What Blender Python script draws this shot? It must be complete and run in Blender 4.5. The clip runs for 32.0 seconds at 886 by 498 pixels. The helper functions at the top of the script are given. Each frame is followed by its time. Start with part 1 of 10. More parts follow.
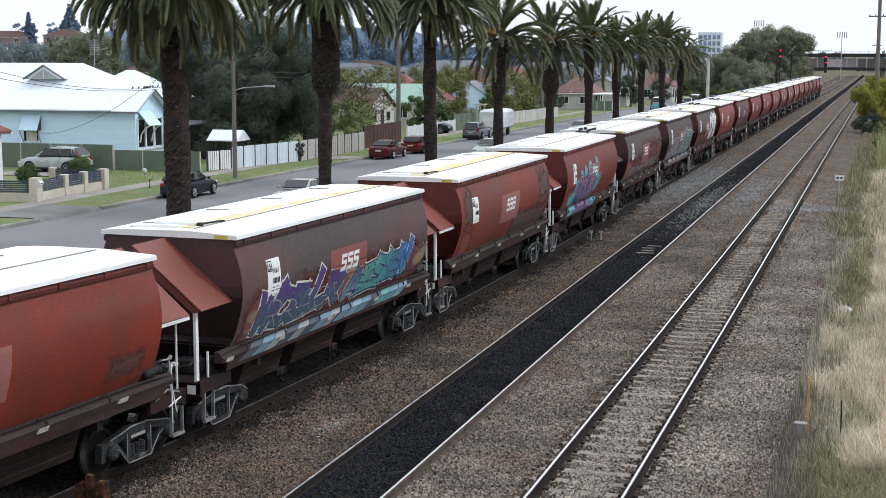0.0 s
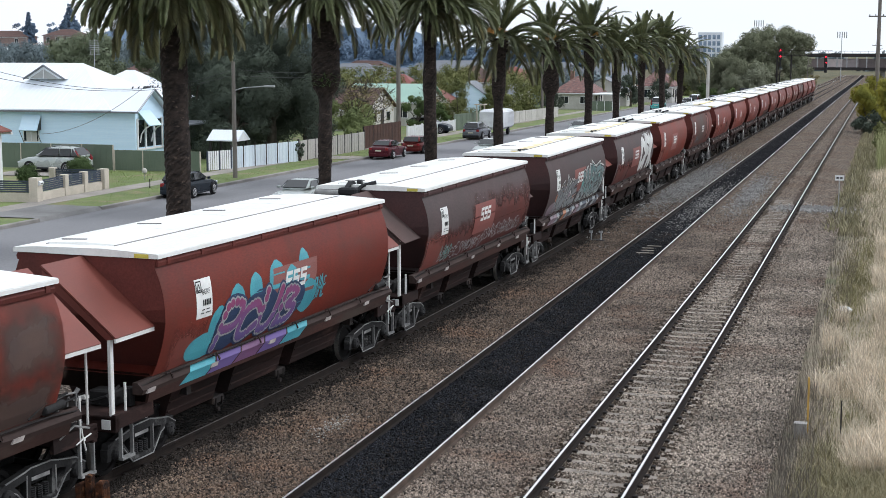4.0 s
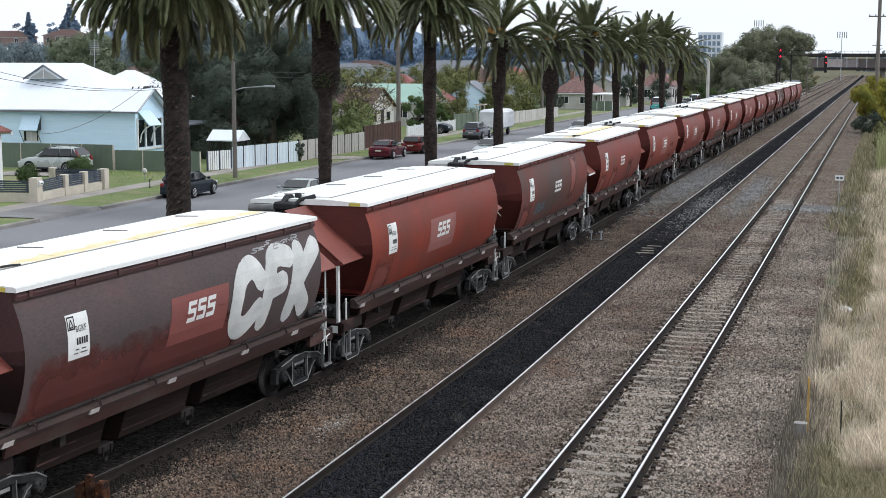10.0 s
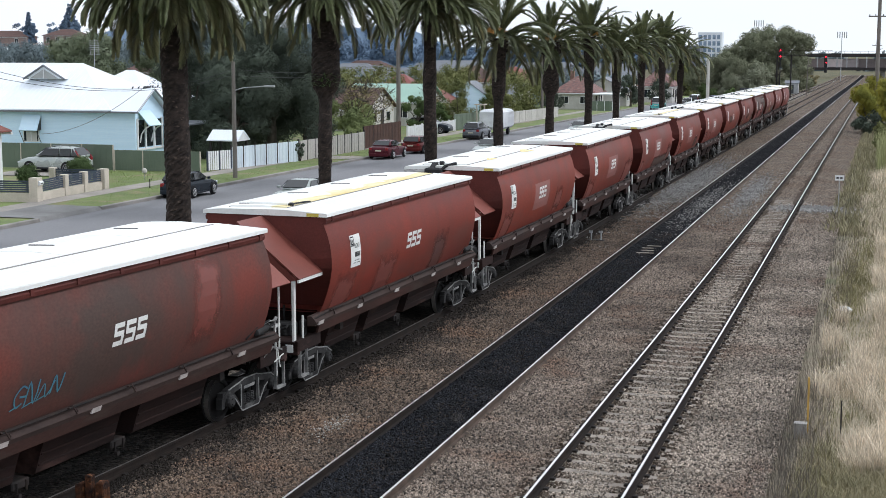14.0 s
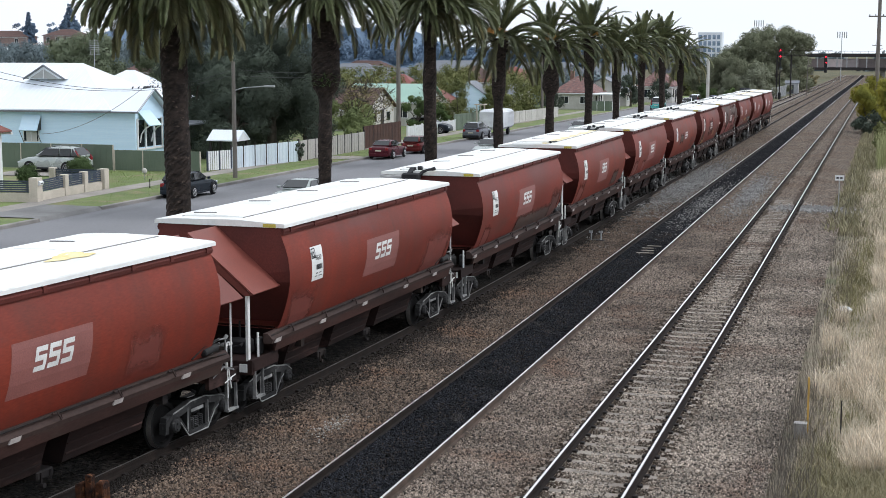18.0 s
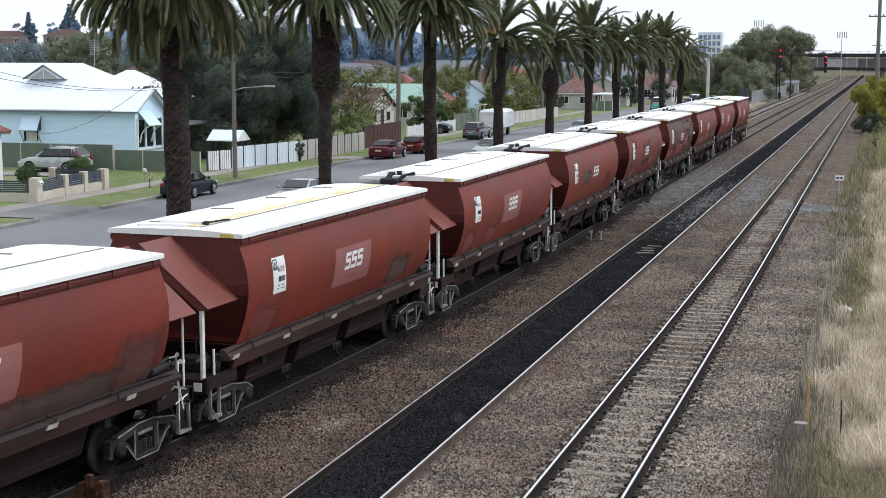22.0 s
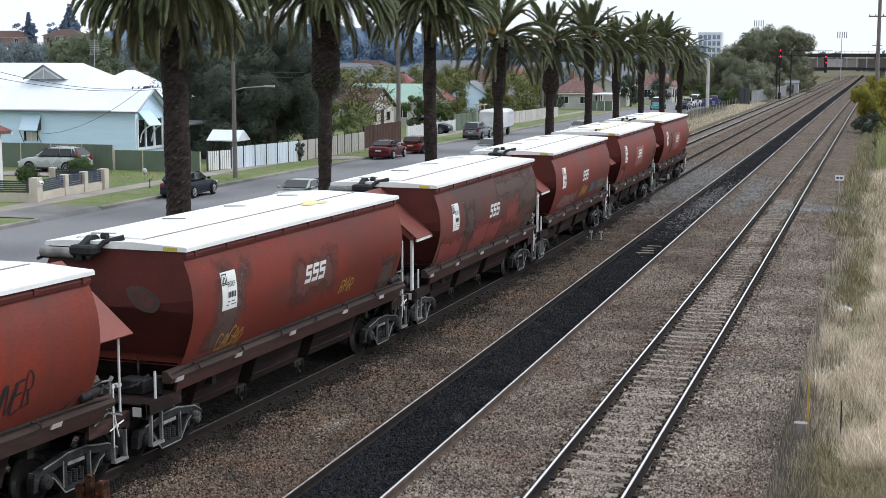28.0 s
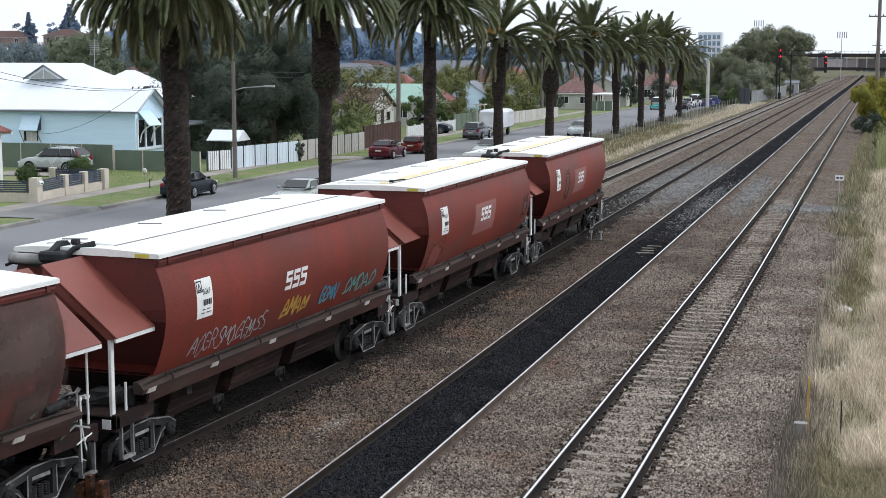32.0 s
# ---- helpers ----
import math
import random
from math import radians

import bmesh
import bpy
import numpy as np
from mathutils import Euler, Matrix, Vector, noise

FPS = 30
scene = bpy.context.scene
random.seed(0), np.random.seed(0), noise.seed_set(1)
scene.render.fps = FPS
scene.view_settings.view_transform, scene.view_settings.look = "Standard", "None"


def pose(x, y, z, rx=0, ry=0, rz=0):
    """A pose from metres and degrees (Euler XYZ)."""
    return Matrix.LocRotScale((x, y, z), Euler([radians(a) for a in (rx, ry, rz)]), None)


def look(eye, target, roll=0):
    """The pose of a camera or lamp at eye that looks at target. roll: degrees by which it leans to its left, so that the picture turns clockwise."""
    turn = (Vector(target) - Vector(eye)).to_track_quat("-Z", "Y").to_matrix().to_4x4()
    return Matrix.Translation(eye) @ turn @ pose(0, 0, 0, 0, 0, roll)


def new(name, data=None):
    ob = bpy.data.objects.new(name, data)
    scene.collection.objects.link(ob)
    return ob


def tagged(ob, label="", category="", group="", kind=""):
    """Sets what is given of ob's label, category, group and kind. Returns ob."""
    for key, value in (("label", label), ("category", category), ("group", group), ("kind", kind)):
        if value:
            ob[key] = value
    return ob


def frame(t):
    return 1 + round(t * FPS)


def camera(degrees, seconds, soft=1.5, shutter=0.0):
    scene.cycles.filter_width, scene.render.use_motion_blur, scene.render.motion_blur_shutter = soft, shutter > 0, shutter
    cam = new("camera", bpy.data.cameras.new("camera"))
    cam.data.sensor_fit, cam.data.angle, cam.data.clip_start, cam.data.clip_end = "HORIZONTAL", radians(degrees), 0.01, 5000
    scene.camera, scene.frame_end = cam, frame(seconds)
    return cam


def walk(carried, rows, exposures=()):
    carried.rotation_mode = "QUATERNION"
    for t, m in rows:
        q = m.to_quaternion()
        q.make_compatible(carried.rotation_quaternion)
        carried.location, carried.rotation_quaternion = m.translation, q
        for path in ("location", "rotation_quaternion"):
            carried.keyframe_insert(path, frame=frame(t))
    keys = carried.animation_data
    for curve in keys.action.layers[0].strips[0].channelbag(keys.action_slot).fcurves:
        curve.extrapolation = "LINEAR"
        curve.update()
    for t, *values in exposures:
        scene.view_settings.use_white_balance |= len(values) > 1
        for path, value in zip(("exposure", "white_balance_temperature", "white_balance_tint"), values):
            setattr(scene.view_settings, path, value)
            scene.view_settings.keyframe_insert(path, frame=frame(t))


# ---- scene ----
from collections import defaultdict

# ---- camera ----
EYE = (0.0, 0.0, 7.14)
cam = camera(33.3, 32.0, soft=0.7)
VIEW = look(EYE, (-28.563, 94.900, 7.14 - 13.348))
walk(cam, [(0.0, VIEW), (32.0, VIEW)], exposures=[(0.0, 0.11, 5970, 9), (32.0, 0.11, 5970, 9)])

# ---- world and sun: a bright overcast day, thin cloud, soft sun from the right of the line ----
SUN_EL, SUN_AZ = radians(46), radians(72)
world = bpy.data.worlds.new("overcast_sky")
scene.world = world
world.use_nodes = True
wn, wl = world.node_tree.nodes, world.node_tree.links
wn.clear()
sky = wn.new("ShaderNodeTexSky")
sky.sky_type = "NISHITA"
sky.sun_disc = False
sky.sun_elevation, sky.sun_rotation = SUN_EL, SUN_AZ
sky.dust_density, sky.air_density = 4.0, 1.0
grey = wn.new("ShaderNodeHueSaturation")
grey.inputs["Saturation"].default_value = 0.2
cloud_xyz = wn.new("ShaderNodeTexCoord")
cloud_map = wn.new("ShaderNodeMapping")
cloud_map.inputs["Scale"].default_value = (1.0, 1.0, 3.0)
cloud = wn.new("ShaderNodeTexNoise")
cloud.inputs["Scale"].default_value, cloud.inputs["Detail"].default_value = 2.2, 5.0
cloud_ramp = wn.new("ShaderNodeValToRGB")
cloud_ramp.color_ramp.elements[0].position, cloud_ramp.color_ramp.elements[0].color = 0.3, (10.8, 11.0, 11.3, 1)
cloud_ramp.color_ramp.elements[1].position, cloud_ramp.color_ramp.elements[1].color = 0.75, (12.4, 12.5, 12.6, 1)
cover = wn.new("ShaderNodeMix")
cover.data_type = "RGBA"
cover.inputs["Factor"].default_value = 0.82
back = wn.new("ShaderNodeBackground")
back.inputs["Strength"].default_value = 0.1
wout = wn.new("ShaderNodeOutputWorld")
wl.new(sky.outputs[0], grey.inputs["Color"])
wl.new(cloud_xyz.outputs["Generated"], cloud_map.inputs[0])
wl.new(cloud_map.outputs[0], cloud.inputs["Vector"])
wl.new(cloud.outputs[0], cloud_ramp.inputs[0])
wl.new(grey.outputs[0], cover.inputs["A"])
wl.new(cloud_ramp.outputs[0], cover.inputs["B"])
wl.new(cover.outputs["Result"], back.inputs["Color"])
wl.new(back.outputs[0], wout.inputs["Surface"])

sun_data = bpy.data.lights.new("sun", "SUN")
sun_data.energy, sun_data.angle, sun_data.color = 1.5, radians(12), (1.0, 0.97, 0.93)
sun = new("sun", sun_data)
sun_dir = Vector((math.sin(SUN_AZ) * math.cos(SUN_EL), math.cos(SUN_AZ) * math.cos(SUN_EL), math.sin(SUN_EL)))
sun.matrix_basis = look(tuple(sun_dir * 100), (0, 0, 0))

# ---- shape of the ground: the line falls gently away from the bridge and bends ----
X_TRAIN, X_MID, X_RIGHT, X_SIDING = -12.216, -8.35, -4.64, -15.95


def soft(d, w):
    """A ramp that starts gently at nought over a length w."""
    return w * math.log1p(math.exp(min(d / w, 60)))if d / w < 60 else d


def fall(y):
    return -0.0066 * soft(y - 60, 10.0) + 0.0066 * soft(y - 560, 40.0)


def bend(y):
    return -0.0062 * soft(y - 48, 10.0) + 0.0018 * soft(y - 200, 20.0)


def train_x(y):
    """The centre of the train's track: it swings out as it nears the bridge."""
    if y < 8:
        return train_x(8) + 0.113 * (y - 8)
    d = max(0.0, 58.156 - y)
    return X_TRAIN - 0.000227 * d ** 2 - 1.6815e-5 * d ** 3


def line_x(x0):
    return lambda y: x0 + bend(y)


def train_line(y):
    return train_x(y) + bend(y)


# ---- materials ----
MATS = {}


def mat(name, a, b=None, scale=2.0, rough=0.75, metal=0.0, bump=0.15, fine=40.0, stretch=(1, 1, 1), spread=0.0, spots=None, spot_scale=0.7, spot_at=0.62, rand=0.0, rough_var=0.12, glow=0.0, spec=0.5, streak=None, streak_amount=0.5):
    """A weathered surface: two colours over large noise, fine grain, relief, and stains with their own colour."""
    if name in MATS:
        return MATS[name]
    m = bpy.data.materials.new(name)
    m.use_nodes = True
    n, l = m.node_tree.nodes, m.node_tree.links
    n.clear()
    out = n.new("ShaderNodeOutputMaterial")
    p = n.new("ShaderNodeBsdfPrincipled")
    l.new(p.outputs[0], out.inputs[0])
    tc = n.new("ShaderNodeTexCoord")
    mp = n.new("ShaderNodeMapping")
    mp.inputs["Scale"].default_value = stretch
    info = n.new("ShaderNodeObjectInfo")
    add = n.new("ShaderNodeVectorMath")
    add.operation = "MULTIPLY_ADD"
    add.inputs[1].default_value = (37.0, 37.0, 37.0)
    l.new(info.outputs["Random"], add.inputs[0])
    l.new(tc.outputs["Object"], add.inputs[2])
    l.new(add.outputs[0], mp.inputs[0])
    big = n.new("ShaderNodeTexNoise")
    big.inputs["Scale"].default_value, big.inputs["Detail"].default_value = scale, 6
    l.new(mp.outputs[0], big.inputs["Vector"])
    small = n.new("ShaderNodeTexNoise")
    small.inputs["Scale"].default_value, small.inputs["Detail"].default_value = fine, 3
    l.new(mp.outputs[0], small.inputs["Vector"])
    if b is None:
        b = tuple(c * 0.72 for c in a)
    ramp = n.new("ShaderNodeValToRGB")
    e = ramp.color_ramp.elements
    e[0].position, e[0].color = 0.34, (*b, 1)
    e[1].position, e[1].color = 0.66, (*a, 1)
    l.new(big.outputs[0], ramp.inputs[0])
    col = ramp.outputs[0]
    mixg = n.new("ShaderNodeMix")
    mixg.data_type, mixg.blend_type = "RGBA", "OVERLAY"
    mixg.inputs["Factor"].default_value = 0.35
    l.new(col, mixg.inputs["A"])
    l.new(small.outputs[0], mixg.inputs["B"])
    col = mixg.outputs["Result"]
    if spots:
        sp = n.new("ShaderNodeTexNoise")
        sp.inputs["Scale"].default_value, sp.inputs["Detail"].default_value = spot_scale, 7
        sp.inputs["Roughness"].default_value = 0.62
        l.new(mp.outputs[0], sp.inputs["Vector"])
        sr = n.new("ShaderNodeValToRGB")
        sr.color_ramp.elements[0].position, sr.color_ramp.elements[1].position = spot_at - 0.06, spot_at + 0.06
        l.new(sp.outputs[0], sr.inputs[0])
        mx = n.new("ShaderNodeMix")
        mx.data_type = "RGBA"
        l.new(sr.outputs[0], mx.inputs["Factor"])
        l.new(col, mx.inputs["A"])
        mx.inputs["B"].default_value = (*spots, 1)
        col = mx.outputs["Result"]
    if streak:
        # rain streaks of grime down an upright sheet
        mp2 = n.new("ShaderNodeMapping")
        mp2.inputs["Scale"].default_value = (0.3, 1.5, 0.34)
        l.new(add.outputs[0], mp2.inputs[0])
        st = n.new("ShaderNodeTexNoise")
        st.inputs["Scale"].default_value, st.inputs["Detail"].default_value = 1.0, 6
        st.inputs["Roughness"].default_value = 0.6
        l.new(mp2.outputs[0], st.inputs["Vector"])
        sr = n.new("ShaderNodeMapRange")
        sr.inputs["From Min"].default_value, sr.inputs["From Max"].default_value = 0.42, 0.72
        sr.inputs["To Max"].default_value = streak_amount
        l.new(st.outputs[0], sr.inputs["Value"])
        mx = n.new("ShaderNodeMix")
        mx.data_type = "RGBA"
        l.new(sr.outputs[0], mx.inputs["Factor"])
        l.new(col, mx.inputs["A"])
        mx.inputs["B"].default_value = (*streak, 1)
        col = mx.outputs["Result"]
    if rand:
        hs = n.new("ShaderNodeHueSaturation")
        mr = n.new("ShaderNodeMapRange")
        mr.inputs["To Min"].default_value, mr.inputs["To Max"].default_value = 1 - rand, 1 + rand
        l.new(info.outputs["Random"], mr.inputs["Value"])
        l.new(mr.outputs[0], hs.inputs["Value"])
        l.new(col, hs.inputs["Color"])
        col = hs.outputs[0]
    if spread:
        geo = n.new("ShaderNodeNewGeometry")
        hs = n.new("ShaderNodeHueSaturation")
        mr = n.new("ShaderNodeMapRange")
        mr.inputs["To Min"].default_value, mr.inputs["To Max"].default_value = 1 - spread, 1 + spread
        l.new(geo.outputs["Random Per Island"], mr.inputs["Value"])
        l.new(mr.outputs[0], hs.inputs["Value"])
        l.new(col, hs.inputs["Color"])
        col = hs.outputs[0]
    l.new(col, p.inputs["Base Color"])
    rr = n.new("ShaderNodeMapRange")
    rr.inputs["To Min"].default_value, rr.inputs["To Max"].default_value = max(0.02, rough - rough_var), min(1, rough + rough_var)
    l.new(big.outputs[0], rr.inputs["Value"])
    l.new(rr.outputs[0], p.inputs["Roughness"])
    p.inputs["Metallic"].default_value = metal
    p.inputs["Specular IOR Level"].default_value = spec if metal > 0.5 or max(a) > 0.15 else min(spec, 0.14)
    if glow:
        p.inputs["Emission Color"].default_value = (*a, 1)
        p.inputs["Emission Strength"].default_value = glow
    if bump:
        bp = n.new("ShaderNodeBump")
        bp.inputs["Strength"].default_value, bp.inputs["Distance"].default_value = bump, 0.02
        l.new(small.outputs[0], bp.inputs["Height"])
        l.new(bp.outputs[0], p.inputs["Normal"])
    MATS[name] = m
    return m


def stones(name, colours, size, bump=0.9, patch=None):
    """Loose crushed stone: each cell its own grey or brown, with relief."""
    m = bpy.data.materials.new(name)
    m.use_nodes = True
    n, l = m.node_tree.nodes, m.node_tree.links
    p = n["Principled BSDF"]
    tc = n.new("ShaderNodeTexCoord")
    v = n.new("ShaderNodeTexVoronoi")
    v.inputs["Scale"].default_value = 1 / size
    l.new(tc.outputs["Object"], v.inputs["Vector"])
    sep = n.new("ShaderNodeSeparateColor")
    l.new(v.outputs["Color"], sep.inputs[0])
    ramp = n.new("ShaderNodeValToRGB")
    el = ramp.color_ramp.elements
    while len(el) < len(colours):
        el.new(0.5)
    for i, c in enumerate(colours):
        el[i].position, el[i].color = i / (len(colours) - 1), (*c, 1)
    l.new(sep.outputs[0], ramp.inputs[0])
    big = n.new("ShaderNodeTexNoise")
    big.inputs["Scale"].default_value, big.inputs["Detail"].default_value = 0.35, 6
    l.new(tc.outputs["Object"], big.inputs["Vector"])
    br = n.new("ShaderNodeValToRGB")
    br.color_ramp.elements[0].position, br.color_ramp.elements[0].color = 0.38, (*(patch or (0.55, 0.5, 0.46)), 1)
    br.color_ramp.elements[1].position, br.color_ramp.elements[1].color = 0.62, (1.0, 1.0, 1.0, 1)
    l.new(big.outputs[0], br.inputs[0])
    mul = n.new("ShaderNodeMix")
    mul.data_type, mul.blend_type = "RGBA", "MULTIPLY"
    mul.inputs["Factor"].default_value = 1.0
    l.new(ramp.outputs[0], mul.inputs["A"])
    l.new(br.outputs[0], mul.inputs["B"])
    dr = n.new("ShaderNodeMapRange")
    dr.inputs["From Max"].default_value = 0.55
    dr.inputs["To Min"].default_value, dr.inputs["To Max"].default_value = 1.0, 0.0
    l.new(v.outputs["Distance"], dr.inputs["Value"])
    l.new(mul.outputs["Result"], p.inputs["Base Color"])
    bp = n.new("ShaderNodeBump")
    bp.inputs["Strength"].default_value, bp.inputs["Distance"].default_value = bump, size * 0.9
    l.new(dr.outputs[0], bp.inputs["Height"])
    l.new(bp.outputs[0], p.inputs["Normal"])
    p.inputs["Roughness"].default_value = 0.9
    p.inputs["Specular IOR Level"].default_value = 0.1
    MATS[name] = m
    return m


def glass(name, tint=(0.02, 0.025, 0.03), rough=0.06):
    if name in MATS:
        return MATS[name]
    m = bpy.data.materials.new(name)
    m.use_nodes = True
    p = m.node_tree.nodes["Principled BSDF"]
    p.inputs["Base Color"].default_value = (*tint, 1)
    p.inputs["Roughness"].default_value = rough
    p.inputs["Specular IOR Level"].default_value = 0.6
    MATS[name] = m
    return m


RED_A, RED_B = (0.186, 0.03, 0.0185), (0.125, 0.0227, 0.0157)
M_RED = mat("red_oxide_paint", RED_A, RED_B, 0.9, 0.55, 0, 0.05, 30, (0.35, 0.35, 1.2), spots=(0.13, 0.036, 0.027), spot_scale=0.6, spot_at=0.6, rand=0.1, streak=(0.085, 0.03, 0.022), streak_amount=0.5, spec=0.22)
M_RED_BRIGHT = mat("brighter_red_oxide_paint", (0.2, 0.0325, 0.0175), (0.138, 0.0242, 0.0155), 0.8, 0.55, 0, 0.05, 30, (0.3, 0.3, 1.2), spots=(0.14, 0.045, 0.037), spot_scale=0.6, spot_at=0.61, rand=0.06, streak=(0.085, 0.032, 0.024), streak_amount=0.6, spec=0.22)
M_RED_WORN = mat("worn_red_paint", (0.145, 0.037, 0.028), (0.064, 0.041, 0.035), 0.75, 0.6, 0, 0.05, 30, (0.5, 0.5, 0.8), spots=(0.17, 0.045, 0.036), spot_scale=0.5, spot_at=0.62, rand=0.08, streak=(0.06, 0.043, 0.038), streak_amount=0.75)
M_SOOT = mat("sooty_red_paint", (0.092, 0.065, 0.064), (0.072, 0.055, 0.055), 0.7, 0.62, 0, 0.05, 30, (0.3, 0.3, 0.9), spots=(0.13, 0.06, 0.052), spot_scale=0.35, spot_at=0.64, rand=0.08, streak=(0.06, 0.05, 0.048), streak_amount=0.5)
M_PATCH_SOOT = mat("clean_red_panel", (0.2, 0.056, 0.046), (0.165, 0.048, 0.04), 1.5, 0.6, 0, 0.03)
M_PATCH = mat("faded_red_panel", (0.235, 0.085, 0.073), (0.195, 0.07, 0.06), 1.5, 0.6, 0, 0.03)
M_ROOF = mat("white_roof_paint", (0.82, 0.82, 0.8), (0.7, 0.7, 0.68), 0.9, 0.6, 0, 0.04, 20, (1, 0.3, 1), spots=(0.66, 0.64, 0.58), spot_scale=1.3, spot_at=0.66)


def stained_roof(name, at, width, ochre, seed):
    """White roof paint with a ragged streak of spilled grain dust along the seam."""
    m = bpy.data.materials.new(name)
    m.use_nodes = True
    n, l = m.node_tree.nodes, m.node_tree.links
    p = n["Principled BSDF"]
    tc = n.new("ShaderNodeTexCoord")
    mp = n.new("ShaderNodeMapping")
    mp.inputs["Scale"].default_value, mp.inputs["Location"].default_value = (1.0, 0.55, 1.0), (seed, 3.0 * seed, 0)
    l.new(tc.outputs["Object"], mp.inputs[0])
    sep = n.new("ShaderNodeSeparateXYZ")
    l.new(tc.outputs["Object"], sep.inputs[0])
    ns = n.new("ShaderNodeTexNoise")
    ns.inputs["Scale"].default_value, ns.inputs["Detail"].default_value, ns.inputs["Roughness"].default_value = 1.6, 7, 0.62
    l.new(mp.outputs[0], ns.inputs["Vector"])
    off = n.new("ShaderNodeMath")
    off.operation = "SUBTRACT"
    off.inputs[1].default_value = at
    l.new(sep.outputs["X"], off.inputs[0])
    dist = n.new("ShaderNodeMath")
    dist.operation = "ABSOLUTE"
    l.new(off.outputs[0], dist.inputs[0])
    sub_ = n.new("ShaderNodeMath")
    sub_.operation = "MULTIPLY_ADD"
    sub_.inputs[1].default_value = 1.5
    l.new(ns.outputs[0], sub_.inputs[0])
    neg = n.new("ShaderNodeMath")
    neg.operation = "MULTIPLY"
    neg.inputs[1].default_value = -1.0
    l.new(dist.outputs[0], neg.inputs[0])
    l.new(neg.outputs[0], sub_.inputs[2])
    rg = n.new("ShaderNodeMapRange")
    rg.inputs["From Min"].default_value, rg.inputs["From Max"].default_value = 0.75 - width, 0.9 - width
    l.new(sub_.outputs[0], rg.inputs["Value"])
    tone = n.new("ShaderNodeValToRGB")
    tone.color_ramp.elements[0].position, tone.color_ramp.elements[0].color = 0.35, (*ochre, 1)
    tone.color_ramp.elements[1].position, tone.color_ramp.elements[1].color = 0.7, (0.8, 0.74, 0.52, 1)
    l.new(ns.outputs[0], tone.inputs[0])
    mx = n.new("ShaderNodeMix")
    mx.data_type = "RGBA"
    mx.inputs["A"].default_value = (0.8, 0.8, 0.78, 1)
    l.new(rg.outputs[0], mx.inputs["Factor"])
    l.new(tone.outputs[0], mx.inputs["B"])
    l.new(mx.outputs["Result"], p.inputs["Base Color"])
    p.inputs["Roughness"].default_value = 0.75
    MATS[name] = m
    return m


M_STAIN = stained_roof("grain_stained_white_roof", 0.22, 0.2, (0.62, 0.45, 0.16), 2.0)
M_STAIN_WIDE = stained_roof("broadly_grain_stained_roof", 0.36, 0.44, (0.68, 0.54, 0.22), 5.0)
M_YELLOW = mat("yellow_marker", (0.62, 0.52, 0.08), None, 3, 0.6)
M_SEAM = mat("grey_rubber_seam", (0.28, 0.27, 0.26), (0.16, 0.155, 0.15), 1.2, 0.8)
# dusty brown, with the deep shade under the body darkened into it
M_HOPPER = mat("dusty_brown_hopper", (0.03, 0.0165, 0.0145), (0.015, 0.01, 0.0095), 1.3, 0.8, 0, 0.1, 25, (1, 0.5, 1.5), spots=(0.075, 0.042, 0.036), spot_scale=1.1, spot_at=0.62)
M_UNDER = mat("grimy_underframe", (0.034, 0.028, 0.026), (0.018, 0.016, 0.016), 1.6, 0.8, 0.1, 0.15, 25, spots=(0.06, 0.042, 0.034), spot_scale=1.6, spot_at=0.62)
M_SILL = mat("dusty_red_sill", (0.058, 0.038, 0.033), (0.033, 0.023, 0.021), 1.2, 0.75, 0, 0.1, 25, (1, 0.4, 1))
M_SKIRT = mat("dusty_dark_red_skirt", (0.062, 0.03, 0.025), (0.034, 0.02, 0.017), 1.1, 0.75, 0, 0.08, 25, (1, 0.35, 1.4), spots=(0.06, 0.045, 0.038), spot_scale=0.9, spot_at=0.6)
M_BOGIE = mat("dusty_cast_steel", (0.04, 0.039, 0.039), (0.017, 0.0165, 0.017), 2.2, 0.75, 0.2, 0.2, 25, spots=(0.12, 0.118, 0.115), spot_scale=2.5, spot_at=0.64)
M_EDGE = mat("worn_bare_edge", (0.33, 0.325, 0.315), (0.12, 0.12, 0.12), 3, 0.6, 0.3, 0.1)
M_WHITE = mat("white_gloss_paint", (0.72, 0.72, 0.7), (0.58, 0.57, 0.55), 2.5, 0.5)
M_PLACARD = mat("white_placard", (0.74, 0.74, 0.72), (0.66, 0.66, 0.64), 4, 0.5)
M_PLATE_DULL = mat("scuffed_white_plate", (0.36, 0.32, 0.3), (0.24, 0.21, 0.2), 3, 0.6)
M_BLACK = mat("black_paint", (0.03, 0.03, 0.032), (0.02, 0.02, 0.022), 3, 0.55)
M_TREAD = mat("wheel_tread_steel", (0.42, 0.4, 0.38), (0.3, 0.28, 0.26), 4, 0.35, 0.9)
M_TANK = mat("brown_air_tank", (0.16, 0.05, 0.035), None, 3, 0.6)
M_RAILTOP = mat("polished_rail_head", (0.86, 0.85, 0.84), (0.74, 0.73, 0.72), 6, 0.34, 0.92, 0.02)
M_RAILTOP_DULL = mat("grimy_rail_head", (0.2, 0.18, 0.17), (0.1, 0.09, 0.085), 6, 0.5, 0.6, 0.02)
M_RAIL_BROWN = mat("brown_rusted_rail_side", (0.11, 0.08, 0.064), (0.06, 0.045, 0.037), 3, 0.85, 0.1, 0.1)
M_RAIL = mat("rusty_rail_side", (0.026, 0.019, 0.016), (0.014, 0.011, 0.01), 3, 0.85, 0.1, 0.1)
M_SLEEPER = mat("grey_concrete", (0.3, 0.262, 0.222), (0.17, 0.145, 0.12), 3, 0.9, 0, 0.2, 30, rand=0.15)
